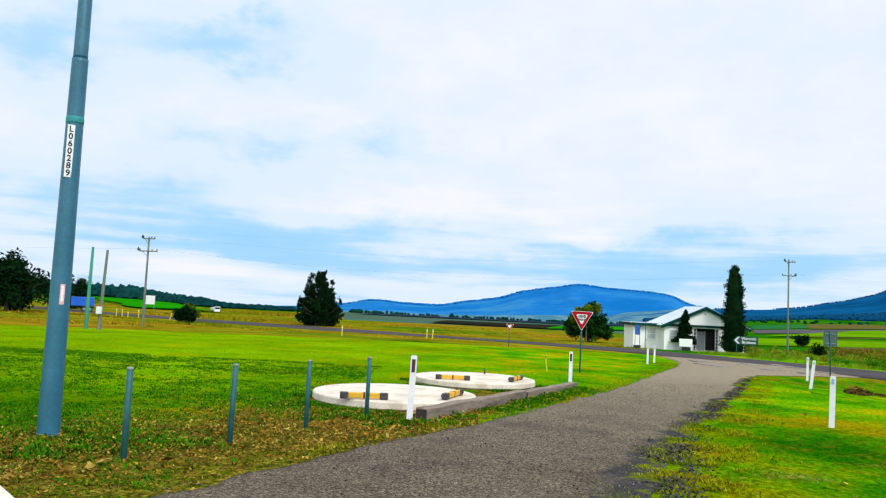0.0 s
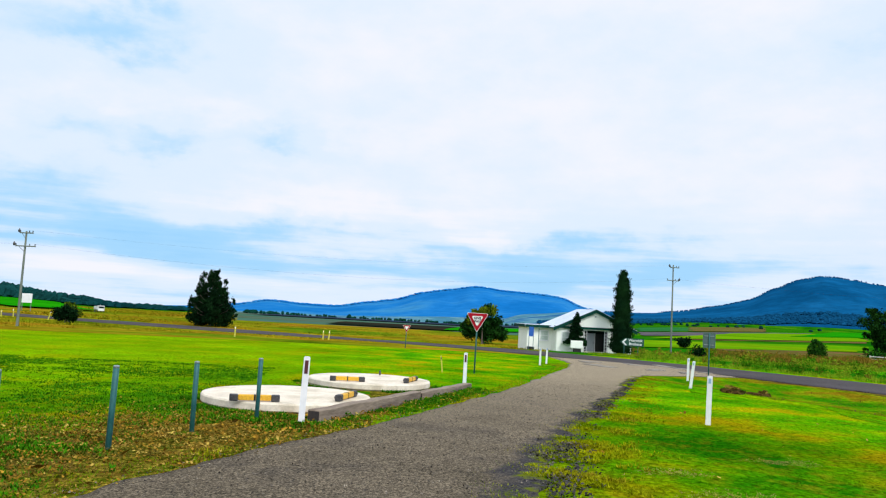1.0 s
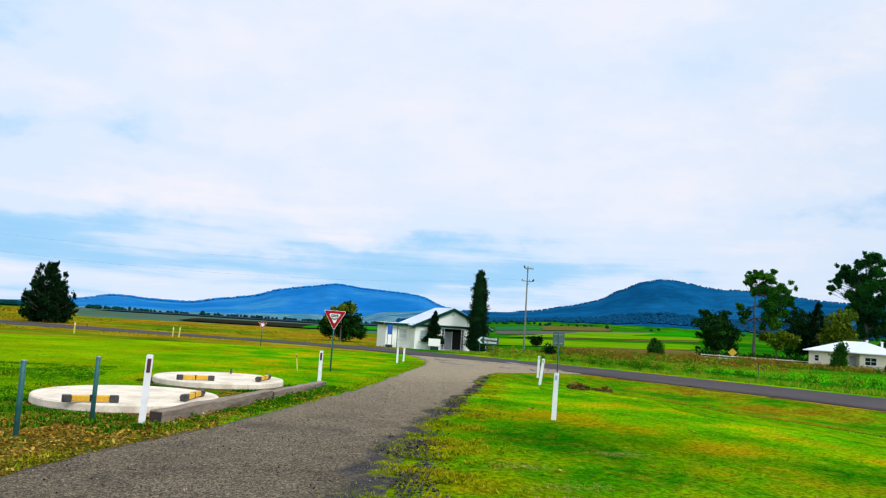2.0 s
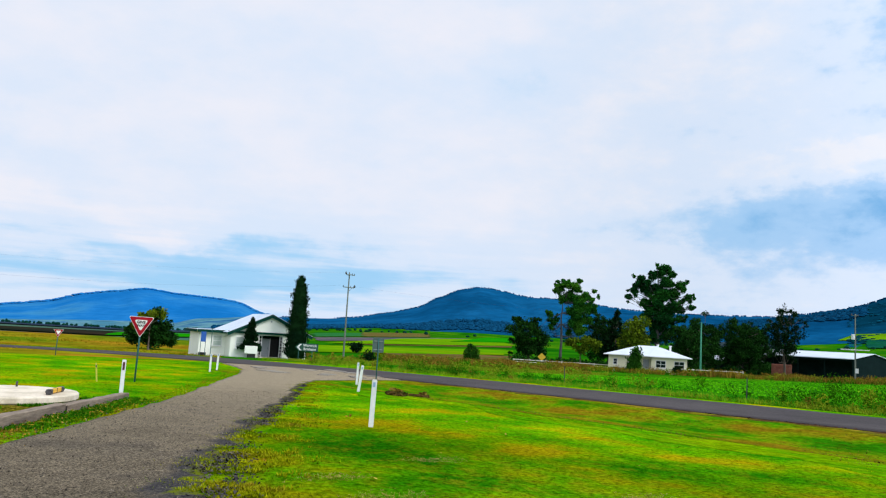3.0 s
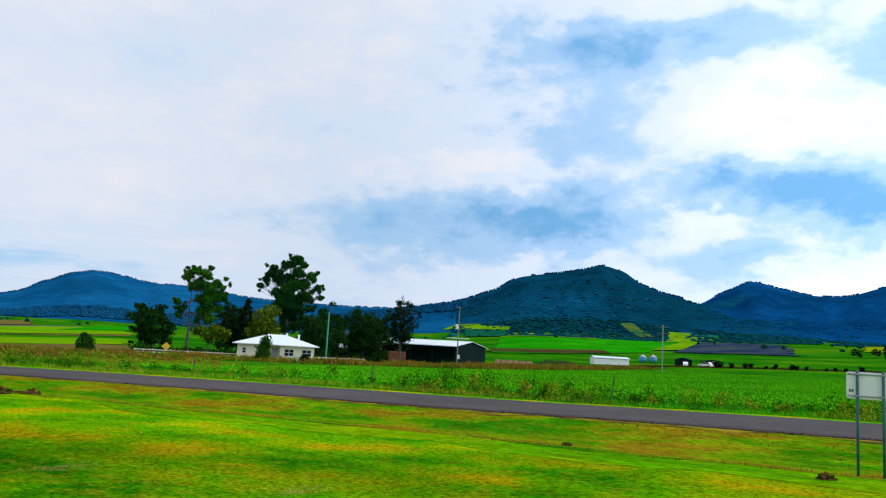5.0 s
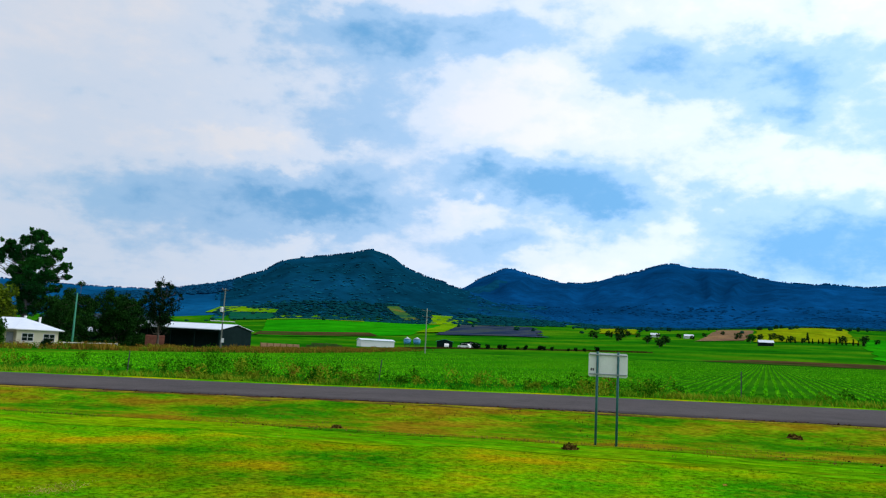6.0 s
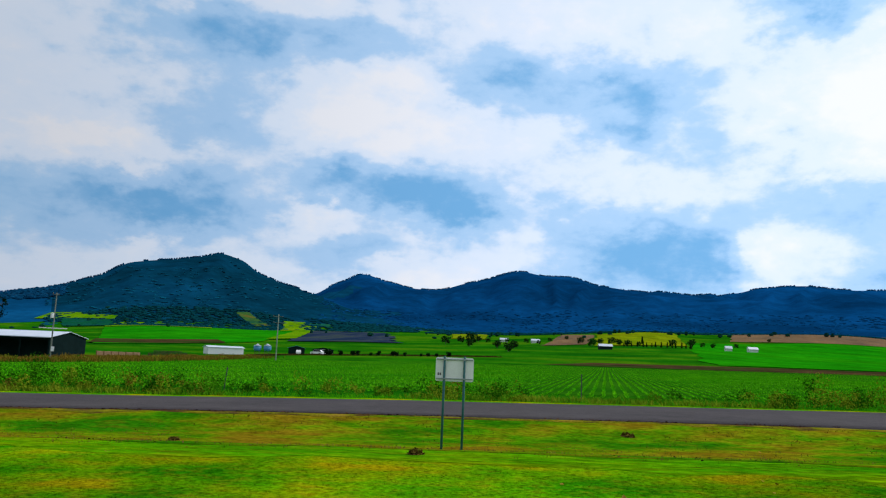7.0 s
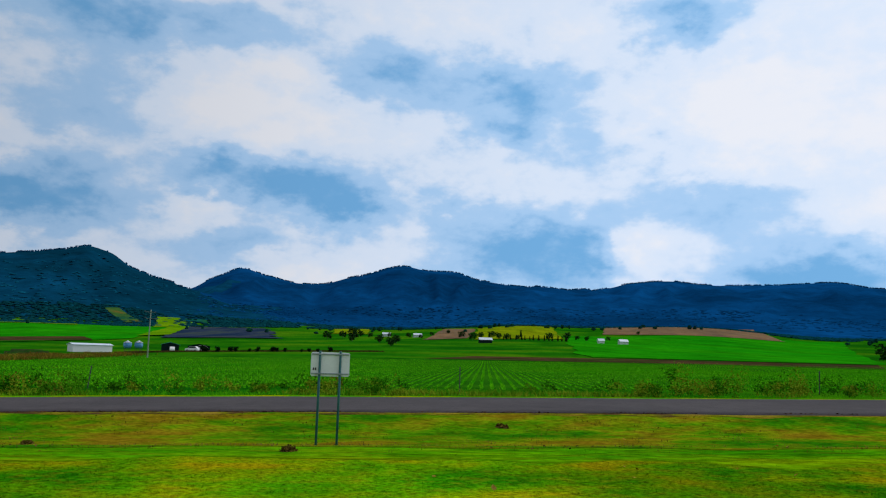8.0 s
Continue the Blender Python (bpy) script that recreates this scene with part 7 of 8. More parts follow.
litter_zone |= (west_edge < 0) & (west_edge > -3.0) & (p[:, 1] < 9.3) & (rng.random(len(p)) < 0.75)
litter_zone |= beside_sleepers(p) & (rng.random(len(p)) < 0.85)
p = p[~litter_zone]
tufts("lawn_grass", p, 0.013 + 0.0004 * np.hypot(p[:, 0], p[:, 1]), 0.14, 5, BLADE, "short mown green and yellowish grass", "grass", 0.7, 2.0)
p = scatter(9000, 25, 128, 15.0, 48.0, 1.0)
off = road_distance(p[:, 0], p[:, 1])
p = p[(off > 4.0) & (off < 12.0) & (p[:, 0] < 24)]
p = p[patches(p, 0.3, 2.0) > 0.0]
tufts("ditch_grass", p, 0.05, 0.18, 5, BLADE_DRY, "dry brownish grass in the roadside ditch", "grass", 0.5, 0.9)
p = np.concatenate([vm + va * (11.9 + 0.25 * k) for k in (-1, 0, 1)])
p = np.repeat(p, 5, 0) + rng.normal(size=(len(p) * 5, 2)) * np.array((0.25, 0.7))
p = p[patches(p, 0.35, 8.0) > 0.0]
tufts("ditch_lip_grass", p, 0.045, 0.2, 6, BLADE_DRY, "darker grass along the lip of the ditch", "grass", 0.4, 0.6)
# broken soil lip, darkened for shade, along the road's edge and the ditch top
EDGE_SOIL_SHADE = surface("edge_soil_with_shade", ((0.035, 0.016, 0.012), (0.060, 0.030, 0.018), (0.11, 0.055, 0.02)), 0.6, 12, 1.0, 0.0, space="island", spec=0.0)
for reach, spread_, each, cut, size_, zo in ((3.93, 0.06, 40, -0.12, 0.045, 0.035), (11.9, 0.09, 16, 0.06, 0.03, 0.03)):
    p = np.repeat(vm + va * (reach + (vn * 0.8 if reach > 10 else 0)), each, 0)
    p = p + rng.normal(size=p.shape) * np.array((spread_, 0.45))
    p = p[patches(p, 0.45, 12.0 + reach) > cut]
    k = len(p)
    c = np.concatenate((p, height(p[:, 0], p[:, 1])[:, None] + zo + rng.random((k, 1)) * 0.02), 1)
    a = rng.uniform(0, 2 * np.pi, k)
    s_ = size_ * rng.uniform(0.4, 1.3, k)
    u_ = np.stack((np.cos(a) * s_ * 0.6, np.sin(a) * s_ * 1.2, rng.normal(size=k) * s_ * 0.25), 1)
    w_ = np.stack((-np.sin(a) * s_ * 0.5, np.cos(a) * s_ * 0.5, rng.normal(size=k) * s_ * 0.25), 1)
    tagged(quads("soil_edge", np.stack((c - u_, c + w_, c + u_, c - w_), 1), 4, EDGE_SOIL_SHADE), "crumbled soil along road and ditch, darkened for lip shade", "soil", kind="stuff")
# drive edges
el = dl[(dl[:, 1] > 3) & (dl[:, 1] < 42)]
p = np.repeat(el, 15, 0) + rng.normal(size=(len(el) * 15, 2)) * 0.22 + np.array((-0.28, 0.1))
p = clear_of_lids(p[~inside_drive(p[:, 0], p[:, 1], -0.05)])
p = p[(p[:, 1] > 15) | (patches(p, 0.5, 7.0) > 0.1)]
tufts("edge_weeds", p, 0.045, 0.1, 5, BLADE_MOSS, "ragged yellow grass creeping over the driveway's edge", "grass", 0.5, 0.7)
er = dr[(dr[:, 1] > 3) & (dr[:, 1] < 33)]
p = np.repeat(er, 130, 0) + rng.normal(size=(len(er) * 130, 2)) * np.array((0.42, 0.3)) + np.array((0.22, -0.1))
p = p[patches(p, 1.1, 3.0) > 0.04]
tufts("edge_weeds", p, 0.036, 0.09, 6, BLADE_MOSS, "tufts of grass growing through broken asphalt", "grass", 0.5, 0.8, 0.02)
# crumbled asphalt along the right edge
n_ = 9000
y_ = 2.4 + 27 * rng.random(n_)**1.25
w_ = np.interp(y_, (2, 8, 14, 22, 33), (0.30, 0.21, 0.14, 0.09, 0.05))
p = np.stack((np.interp(y_, dr[:, 1], dr[:, 0]) + 0.05 + rng.normal(size=n_) * w_, y_), 1)
p = p[patches(p, 0.8, 5.0) + 0.7 * patches(p, 2.6, 9.0) > 0.02]
k = len(p)
c = np.concatenate((p, height(p[:, 0], p[:, 1])[:, None] + 0.034 + rng.random((k, 1)) * 0.022), 1)
a = rng.uniform(0, 2 * np.pi, k)
s_ = 0.010 + 0.024 * rng.random(k)**3
corners_ = []
for i in range(5):
    f_ = s_ * rng.uniform(0.6, 1.3, k)
    corners_.append(c + np.stack((np.cos(a + i * 1.257) * f_, np.sin(a + i * 1.257) * f_, rng.normal(size=k) * 0.010), 1))
crumb = quads("broken_driveway_edge", np.stack(corners_, 1), 5, CRUMB)
tagged(crumb, "crumbled dark asphalt along the driveway's edge", "rubble", kind="stuff")
# weeds round posts, lids and sleepers
p = np.array([(-0.4 + 3.7 * u, 11.6 + 8.8 * u) for u in np.linspace(0, 1, 90)])
p = np.repeat(p, 22, 0) + rng.normal(size=(1980, 2)) * 0.2 + np.array((0.30, -0.22))
p = p[(patches(p, 0.9, 1.0) > -0.1) & ~inside_drive(p[:, 0], p[:, 1], 0.05)]
tufts("sleeper_weeds", p, 0.045, 0.1, 6, BLADE_DARK, "dark green weeds along the sleepers", "weeds", 0.5, 0.7)
ring = []
for cx, cy in ((-1.09, 14.45), (0.55, 19.87)):
    a = rng.uniform(0, 2 * np.pi, 900)
    ring.append(np.stack((cx + np.cos(a) * (1.72 + abs(rng.normal(size=900)) * 0.22), cy + np.sin(a) * (1.72 + abs(rng.normal(size=900)) * 0.22)), 1))
p = clear_of_lids(np.concatenate(ring))
p = p[(patches(p, 0.8, 6.0) > 0.05) & ~inside_drive(p[:, 0], p[:, 1], 0.1)]
tufts("lid_weeds", p, 0.06, 0.1, 6, BLADE_DARK, "dark weeds round the concrete lids", "weeds", 0.5, 0.7)
p = np.array([(-5.6 + 5.6 * u, 5.4 + 7.6 * u) for u in rng.random(2600)]) + rng.normal(size=(2600, 2)) * 0.75
p = clear_of_lids(p[(patches(p, 0.55, 4.0) > 0.1) & ~inside_drive(p[:, 0], p[:, 1], 0.1)])
tufts("post_weeds", p, 0.06, 0.1, 6, BLADE_DARK, "dark green weeds among dead leaves by the posts", "weeds", 0.5, 0.8)


def litter(name, p, size, mat, label, z_off=0.02):
    k = len(p)
    c = np.concatenate((p, height(p[:, 0], p[:, 1])[:, None] + z_off + rng.random((k, 1)) * 0.015), 1)
    a = rng.uniform(0, 2 * np.pi, k)
    s = size * rng.uniform(0.5, 1.4, k)
    u = np.stack((np.cos(a) * s, np.sin(a) * s, rng.normal(size=k) * s * 0.35), 1)
    w = np.stack((-np.sin(a) * s * 0.5, np.cos(a) * s * 0.5, rng.normal(size=k) * s * 0.35), 1)
    return tagged(quads(name, np.stack((c - u, c + w, c + u, c - w), 1), 4, mat), label, "dead leaves", kind="stuff")


p = np.array([(-6.2 + 5.6 * u, 4.8 + 7.8 * u) for u in rng.random(13000)]) + rng.normal(size=(13000, 2)) * 1.15
p = clear_of_lids(p[~inside_drive(p[:, 0], p[:, 1], -0.2)])
litter("fallen_leaves", p, 0.019, LITTER, "brown and yellow fallen leaves on the soil")
tufts("dry_turf", p[::2] + rng.normal(size=(len(p[::2]), 2)) * 0.3, 0.03, 0.12, 5, BLADE_DRY, "flattened straw among the fallen leaves", "dead grass", 0.35, 1.5)
p = np.array([(-1.6 + 4.6 * u, 8.4 + 10.5 * u) for u in rng.random(900)]) + rng.normal(size=(900, 2)) * 0.35
litter("fallen_leaves", clear_of_lids(p), 0.026, LITTER, "yellow fallen leaves along the driveway's edge", 0.05)
p = np.array([(-5.2 + 4.6 * u, 5.6 + 6.0 * u) for u in rng.random(60)]) + rng.normal(size=(60, 2)) * 0.8
litter("fallen_leaves", clear_of_lids(p[~inside_drive(p[:, 0], p[:, 1], 0)]), 0.055, LITTER, "large curled dead leaves on the soil", 0.04)
dry = np.array([(cx + rng.normal() * 0.26, cy + rng.normal() * 0.13) for cx, cy in ((3.9, 6.4), (4.3, 7.1), (4.2, 8.4), (3.4, 5.7), (7.3, 6.3), (6.2, 9.5)) for i in range(130)])
tufts("dry_patch", dry, 0.014, 0.06, 5, surface("dead_turf", ((0.50, 0.36, 0.13), (0.38, 0.28, 0.08), (0.30, 0.27, 0.04)), 3, 30, 1.0, 0.0, space="island", spec=0.0), "pale patch of dead turf in the lawn", "dead grass", 0.5, 1.3)
p = scatter(70, 8, 125, 6, 20, 1.0)
litter("fallen_leaves", p[~inside_drive(p[:, 0], p[:, 1], 0)], 0.035, LITTER, "scattered fallen leaves on the lawn")
# loose stones on the drive
p = np.stack((rng.uniform(-3.5, 9, 34000), 3.0 + 21 * rng.random(34000)**1.6), 1)
p = p[inside_drive(p[:, 0], p[:, 1], 0.1)]
ob = litter("loose_gravel", p, 0.0115, surface("gravel_chips", ((0.15, 0.13, 0.10), (0.045, 0.040, 0.035), (0.30, 0.26, 0.20)), 3, 20, 0.95, 0.0, space="island", spec=0.1),
            "loose grey and brown chips on the driveway", 0.062)
ob["category"] = "gravel"

for x_, y_, s_ in ((14.1, 1.5, 0.10), (20.6, -3.0, 0.13), (12.9, 24.4, 0.42), (13.7, 24.1, 0.34), (17.5, 7.5, 0.13)):
    clod = thing("turf_clod", "dark brown clod of earth and dead grass", "clod", x_, y_, random.uniform(0, 180), group="turf clods")
    bm = bmesh.new()
    bmesh.ops.create_icosphere(bm, subdivisions=3, radius=s_, matrix=Matrix.Diagonal((1.5, 0.8, 0.34, 1)))
    for v in bm.verts:
        v.co *= 1 + 0.45 * noise.fractal(v.co * (2.2 / s_), 1, 2, 3)
    part("earth", bm, SOIL, clod)
    quads("dead_grass", leaf_cloud([(0, 0, s_ * 0.2, s_ * 1.6, s_, s_ * 0.4)], 160, 0.07, seed=int(x_ * 10)), 4, BLADE_DRY, clod)

slab_c = thing("concrete_path", "pale concrete path beside the driveway", "path", -5.6, 5.4, 43)
part("slab", box(bmesh.new(), (0, 0, -0.02), (3.2, 3.2, 0.14), 0.02), CONCRETE, slab_c)

# long grass beyond the road
far_side = ROAD_MID[(ROAD_MID[:, 1] > -80) & (ROAD_MID[:, 1] < 62)]
fa_, tb_ = across[(ROAD_MID[:, 1] > -80) & (ROAD_MID[:, 1] < 62)], far_side
p = np.repeat(tb_, 45, 0) - np.repeat(fa_, 45, 0) * (5.6 + np.abs(rng.normal(size=(len(tb_) * 45, 1))) * 2.0) + rng.normal(size=(len(tb_) * 45, 2)) * np.array((0.2, 0.9))
m_ = patches(p, 0.16, 2.0)
tufts("roadside_grass", p[m_ < 0.3], 0.12, 0.25, 6, CROP_LEAF, "long green grass along the farm fence", "long grass", 0.16, 0.4)
tufts("roadside_grass", p[(m_ > 0.0 - 0.012 * np.clip(p[:, 1], -20, 30))], 0.24, 0.35, 7, WEED_MIX, "tall seeding grass along the farm fence", "long grass", 0.13, 0.8)


def weed_bank(name, spots, mat, label, leaf=0.06, per=170):
    """Low bushy weeds of many small leaves; spots: x, y, width, height."""
    out = [leaf_cloud([(x, y, gz(x, y) + 0.42 * hh, w, w * 1.15, hh * 0.62)], int(per * (0.4 + w * w * 1.2)), leaf, seed=200 + i, clump=0.5, per=6) for i, (x, y, w, hh) in enumerate(spots)]
    return tagged(quads(name, np.concatenate(out), 4, mat), label, "weeds", kind="stuff")


g_ = random.Random(78)
creepers, gold = [], []
for i in range(300):
    u_ = g_.random()
    x_, y_ = -0.2 + 3.7 * u_ + g_.gauss(0, 0.14), 11.25 + 8.8 * u_ + g_.gauss(0, 0.14)
    if noise.fractal(Vector((x_ * 0.8, y_ * 0.8, 5.0)), 1, 2, 3) > -0.1 and not inside_drive(np.array([x_]), np.array([y_]), 0.05)[0]:
        (creepers if g_.random() < 0.75 else gold).append((x_, y_, g_.uniform(0.08, 0.2), g_.uniform(0.05, 0.12)))
weed_bank("creeping_weeds", creepers, BLADE_DARK, "low leafy creeping weeds along the sleepers", 0.025, 90)
weed_bank("creeping_weeds", gold, WEED_MIX, "yellowish creeping weeds along the sleepers", 0.022, 80)
g_ = random.Random(77)
sides_far = [(tb_[i], fa_[i]) for i in range(len(tb_))]
banks = {"olive": [], "dark": [], "brown": []}
for (mx, my), (nx, ny) in sides_far:
    for k in range(8):
        off_ = 6.0 + abs(g_.gauss(0, 1.9 + 1.8 * float(smooth(5, 30, my))))
        x_, y_ = mx - nx * off_ + g_.gauss(0, 0.5), my - ny * off_ + g_.gauss(0, 0.8)
        v_ = noise.fractal(Vector((x_ * 0.11, y_ * 0.11, 4.0)), 1, 2, 3) + 0.25 * g_.gauss(0, 1)
        if v_ < -0.12 + 0.10 * smooth(0, 30, y_):
            continue
        w_ = g_.uniform(0.25, 0.55) * (1 + 1.0 * max(0, v_))
        banks["dark" if g_.random() < 0.5 else "brown" if g_.random() < 0.2 * smooth(-5, 25, y_) + 0.04 else "olive"].append((x_, y_, w_, w_ * g_.uniform(1.1, 2.3)))
weed_bank("weed_clumps", banks["olive"], WEED_MIX, "leafy olive and yellow weeds beside the farm fence")
weed_bank("weed_clumps", banks["dark"], BLADE_DARK, "rank dark green weeds beside the farm fence")
weed_bank("weed_clumps", banks["brown"], BROWN_WEED, "brown seeding weeds beside the farm fence")
# brown weeds before the fence and sheds
u = rng.random(13000)
line = np.array(((50, 99), (58, 99), (75, 97), (98, 83), (122, 76), (150, 80), (185, 82), (235, 84)), float)
lx, ly = np.interp(u, np.linspace(0, 1, 8), line[:, 0]), np.interp(u, np.linspace(0, 1, 8), line[:, 1])
p = np.stack((lx, ly), 1) + rng.normal(size=(13000, 2)) * np.array((2.4, 3.6))
p = p[(patches(p, 0.14, 17.0) > -0.1) | (p[:, 0] > 130)]
tufts("dry_weeds", p, 0.35 + 0.75 * np.clip(patches(p, 0.12, 3.0) + 0.4, 0, 1.2), 0.4, 7, BROWN_WEED, "band of reddish brown weeds behind the crop", "weeds", 0.22, 0.4)
spots = []
for i in range(760):
    u_ = g_.random()
    x_, y_ = float(np.interp(u_, np.linspace(0, 1, 8), line[:, 0])) + g_.gauss(0, 1.2), float(np.interp(u_, np.linspace(0, 1, 8), line[:, 1])) + g_.gauss(0, 3.0)
    r_ = g_.uniform(0.5, 1.2)
    spots.append((x_, y_, r_, r_ * g_.uniform(0.7, 1.1)))
weed_bank("weed_clumps", spots[:540], BROWN_WEED, "reddish brown weeds behind the crop", 0.13, 45)
weed_bank("weed_clumps", spots[540:], WEED_MIX, "olive green weeds among the dry ones", 0.13, 45)
spots = []
for i in range(75):
    u_ = g_.random()
    r_ = g_.uniform(0.8, 1.7)
    spots.append((80 + 56 * u_ + g_.gauss(0, 1.5), 111 - 7 * u_ + g_.gauss(0, 2.2), r_, r_ * g_.uniform(0.9, 1.4)))
weed_bank("undergrowth", spots, LEAF_DEEP, "dark shrubby undergrowth below the trees round the house", 0.2, 60)
p = p[::3] + rng.normal(size=(len(p[::3]), 2)) * 3
tufts("green_weeds", p, 0.5, 0.35, 6, BLADE_DARK, "green weeds among dry weeds", "weeds", 0.22, 0.4)
p = scatter(9000, -32, 14, 74, 150, 1.0)
r_all = np.min(np.hypot(p[:, None, 0] - ROAD_MID[None, ::3, 0], p[:, None, 1] - ROAD_MID[None, ::3, 1]), axis=1)
p = p[r_all > 6.5]
p = p[patches(p, 0.05, 3.0) > -0.15]
tufts("dry_grass", p, 0.07 + 0.18 * np.clip(patches(p, 0.09, 31.0) + 0.3, 0, 1), 0.5, 5, surface("straw_blades", ((0.10, 0.17, 0.004), (0.24, 0.21, 0.006), (0.33, 0.19, 0.01)), 0.05, 2, 1.0, 0.0, space="island", spec=0.0),
      "long straw coloured grass beyond the lawn", "long grass", 0.5, 1.2)
p = scatter(9000, -31, -9, 118, 330, 0.8)
r_all = np.min(np.hypot(p[:, None, 0] - ROAD_MID[None, ::3, 0], p[:, None, 1] - ROAD_MID[None, ::3, 1]), axis=1)
p = p[(r_all > 7.0) & (patches(p, 0.02, 14.0) > -0.22)]
tufts("tall_dry_grass", p, 0.14 + 0.28 * np.clip(patches(p, 0.03, 27.0) + 0.3, 0, 1), 0.7, 5, surface("golden_blades", ((0.09, 0.19, 0.004), (0.24, 0.22, 0.006), (0.32, 0.17, 0.012)), 0.03, 2, 1.0, 0.0, space="island", spec=0.0),
      "tall golden dry grass across the road", "long grass", 0.7, 1.2)

spots = []
for i in range(330):
    a_, d_ = radians(g_.uniform(19, 41)), g_.uniform(84, 104)
    x_, y_ = d_ * math.sin(a_), d_ * math.cos(a_)
    if noise.fractal(Vector((x_ * 0.09, y_ * 0.09, 2.0)), 1, 2, 3) > -0.08 and math.hypot(x_ - 25, y_ - 88) > 9:
        r_ = g_.uniform(0.4, 1.1)
        spots.append((x_, y_, r_, r_ * g_.uniform(0.5, 0.9)))
weed_bank("weed_clumps", spots[::2], BROWN_WEED, "brown weeds in the rough ground beyond the road", 0.13, 40)
weed_bank("weed_clumps", spots[1::2], WEED_MIX, "olive weeds in the rough ground beyond the road", 0.13, 40)
p = scatter(5200, 17, 42, 74, 102, 1.0)
p = p[(patches(p, 0.08, 6.0) > -0.2) & (road_distance(p[:, 0], p[:, 1]) > 5.0) & (np.hypot(p[:, 0] - 25, p[:, 1] - 88) > 7.5)]
tufts("rough_grass", p, 0.22, 0.4, 6, WEED_MIX, "rough olive grass beyond the road", "long grass", 0.3, 0.5)
p = np.stack((rng.uniform(-17, -2.5, 40000), rng.uniform(6, 26, 40000)), 1)
p = clear_of_lids(p[(patches(p, 0.35, 11.0) + 0.5 * patches(p, 1.5, 3.0) + 0.3 * rng.normal(size=len(p)) > -0.06) & ~inside_drive(p[:, 0], p[:, 1], 0.2)])
tufts("lawn_weeds", p, 0.035, 0.12, 5, BLADE_DARK, "darker clover patches in the lawn", "weeds", 0.6, 1.0)
u = rng.random(5200)
line = np.array(((185, 80), (225, 84), (262, 88), (276, 78), (288, 58), (296, 34), (304, 10)), float)
p = np.stack((np.interp(u, np.linspace(0, 1, 7), line[:, 0]), np.interp(u, np.linspace(0, 1, 7), line[:, 1])), 1) + rng.normal(size=(5200, 2)) * 1.6
tufts("dark_weeds", p, 0.55, 0.4, 7, surface("dark_dry_weeds", ((0.05, 0.05, 0.012), (0.09, 0.055, 0.018), (0.03, 0.06, 0.008)), 0.1, 2, 1.0, 0.0, space="island", spec=0.0), "dark line of weeds and rails along the far fence", "weeds", 0.25, 0.4)
# row crop
rows_a = radians(96.0)
ru, rv = np.array((math.sin(rows_a), math.cos(rows_a))), np.array((math.cos(rows_a), -math.sin(rows_a)))
plants = []
for r_ in np.arange(-190, 110, 0.56):
    s_ = 30.0
    while s_ < 215:
        plants.append((s_, r_))
        s_ += 0.50 + max(0, s_ - 45) * 0.012
plants = np.array(plants)
plants = plants + rng.normal(size=plants.shape) * np.array((0.12, 0.025))
p = plants[:, :1] * ru - plants[:, 1:] * rv
keep = (p[:, 0] > 37.5) & (p[:, 0] < 205) & (p[:, 1] < 60 + 0.08 * (p[:, 0] - 40)) & (p[:, 1] > -130 - 0.15 * (p[:, 0] - 40))
az_p = np.degrees(np.arctan2(p[:, 0], p[:, 1]))
keep &= (az_p > 28) & (az_p < 128)
p = p[keep]
d_p = np.hypot(p[:, 0], p[:, 1])
tufts("row_crop", p, 0.075 + 0.0002 * d_p, 0.05 + 0.0003 * d_p, 9, CROP_LEAF, "green leafy crop plants in straight rows", "crop", 0.75, 1.2, 0.06)


# woods on the hills
def sheet_height(xy):
    """Height of the ground sheet itself, its unevenness included."""
    r, az = np.hypot(xy[:, 0], xy[:, 1]), np.arctan2(xy[:, 0], xy[:, 1])
    i = np.clip(np.searchsorted(RR, r) - 1, 0, len(RR) - 2)
    j = np.clip(np.searchsorted(AZ, az) - 1, 0, len(AZ) - 2)
    u, v = (r - RR[i]) / (RR[i + 1] - RR[i]), (az - AZ[j]) / (AZ[j + 1] - AZ[j])
    return (gzz[i, j] * (1 - u) + gzz[i + 1, j] * u) * (1 - v) + (gzz[i, j + 1] * (1 - u) + gzz[i + 1, j + 1] * u) * v


def wood(name, xy, h, w, mat, label, gap=0.0):
    """Many rounded tree tops of about 24 faces each."""
    k = len(xy)
    z = sheet_height(xy)
    hh, ww = (h * rng.uniform(0.55, 1.3, k))[:, None], (w * rng.uniform(0.6, 1.3, k))[:, None]
    c = np.stack((xy[:, 0], xy[:, 1], z), 1)
    ez = np.array((0, 0, 1.0))

    def ring(level, wide):
        out = []
        for i in range(6):
            a = i * np.pi / 3 + rng.uniform(-0.3, 0.3, k)
            r = ww[:, 0] * 0.5 * wide * rng.uniform(0.75, 1.25, k)
            out.append(c + np.stack((np.cos(a) * r, np.sin(a) * r, 0 * r), 1) + ez * hh * (level + gap + rng.uniform(-0.08, 0.08, (k, 1))))
        return out

    low_, high_ = ring(0.25, 1.0), ring(0.78, 0.72)
    top_, foot_ = c + ez * hh * (0.95 + gap), c + ez * hh * (gap - 0.05)
    faces = []
    for i in range(6):
        j = (i + 1) % 6
        faces += [(foot_, low_[j], low_[i]), (low_[i], low_[j], high_[j]), (low_[i], high_[j], high_[i]), (high_[i], high_[j], top_)]
    return tagged(quads(name, np.stack([np.stack(f, 1) for f in faces], 1), 3, mat), label, "woods", kind="stuff")


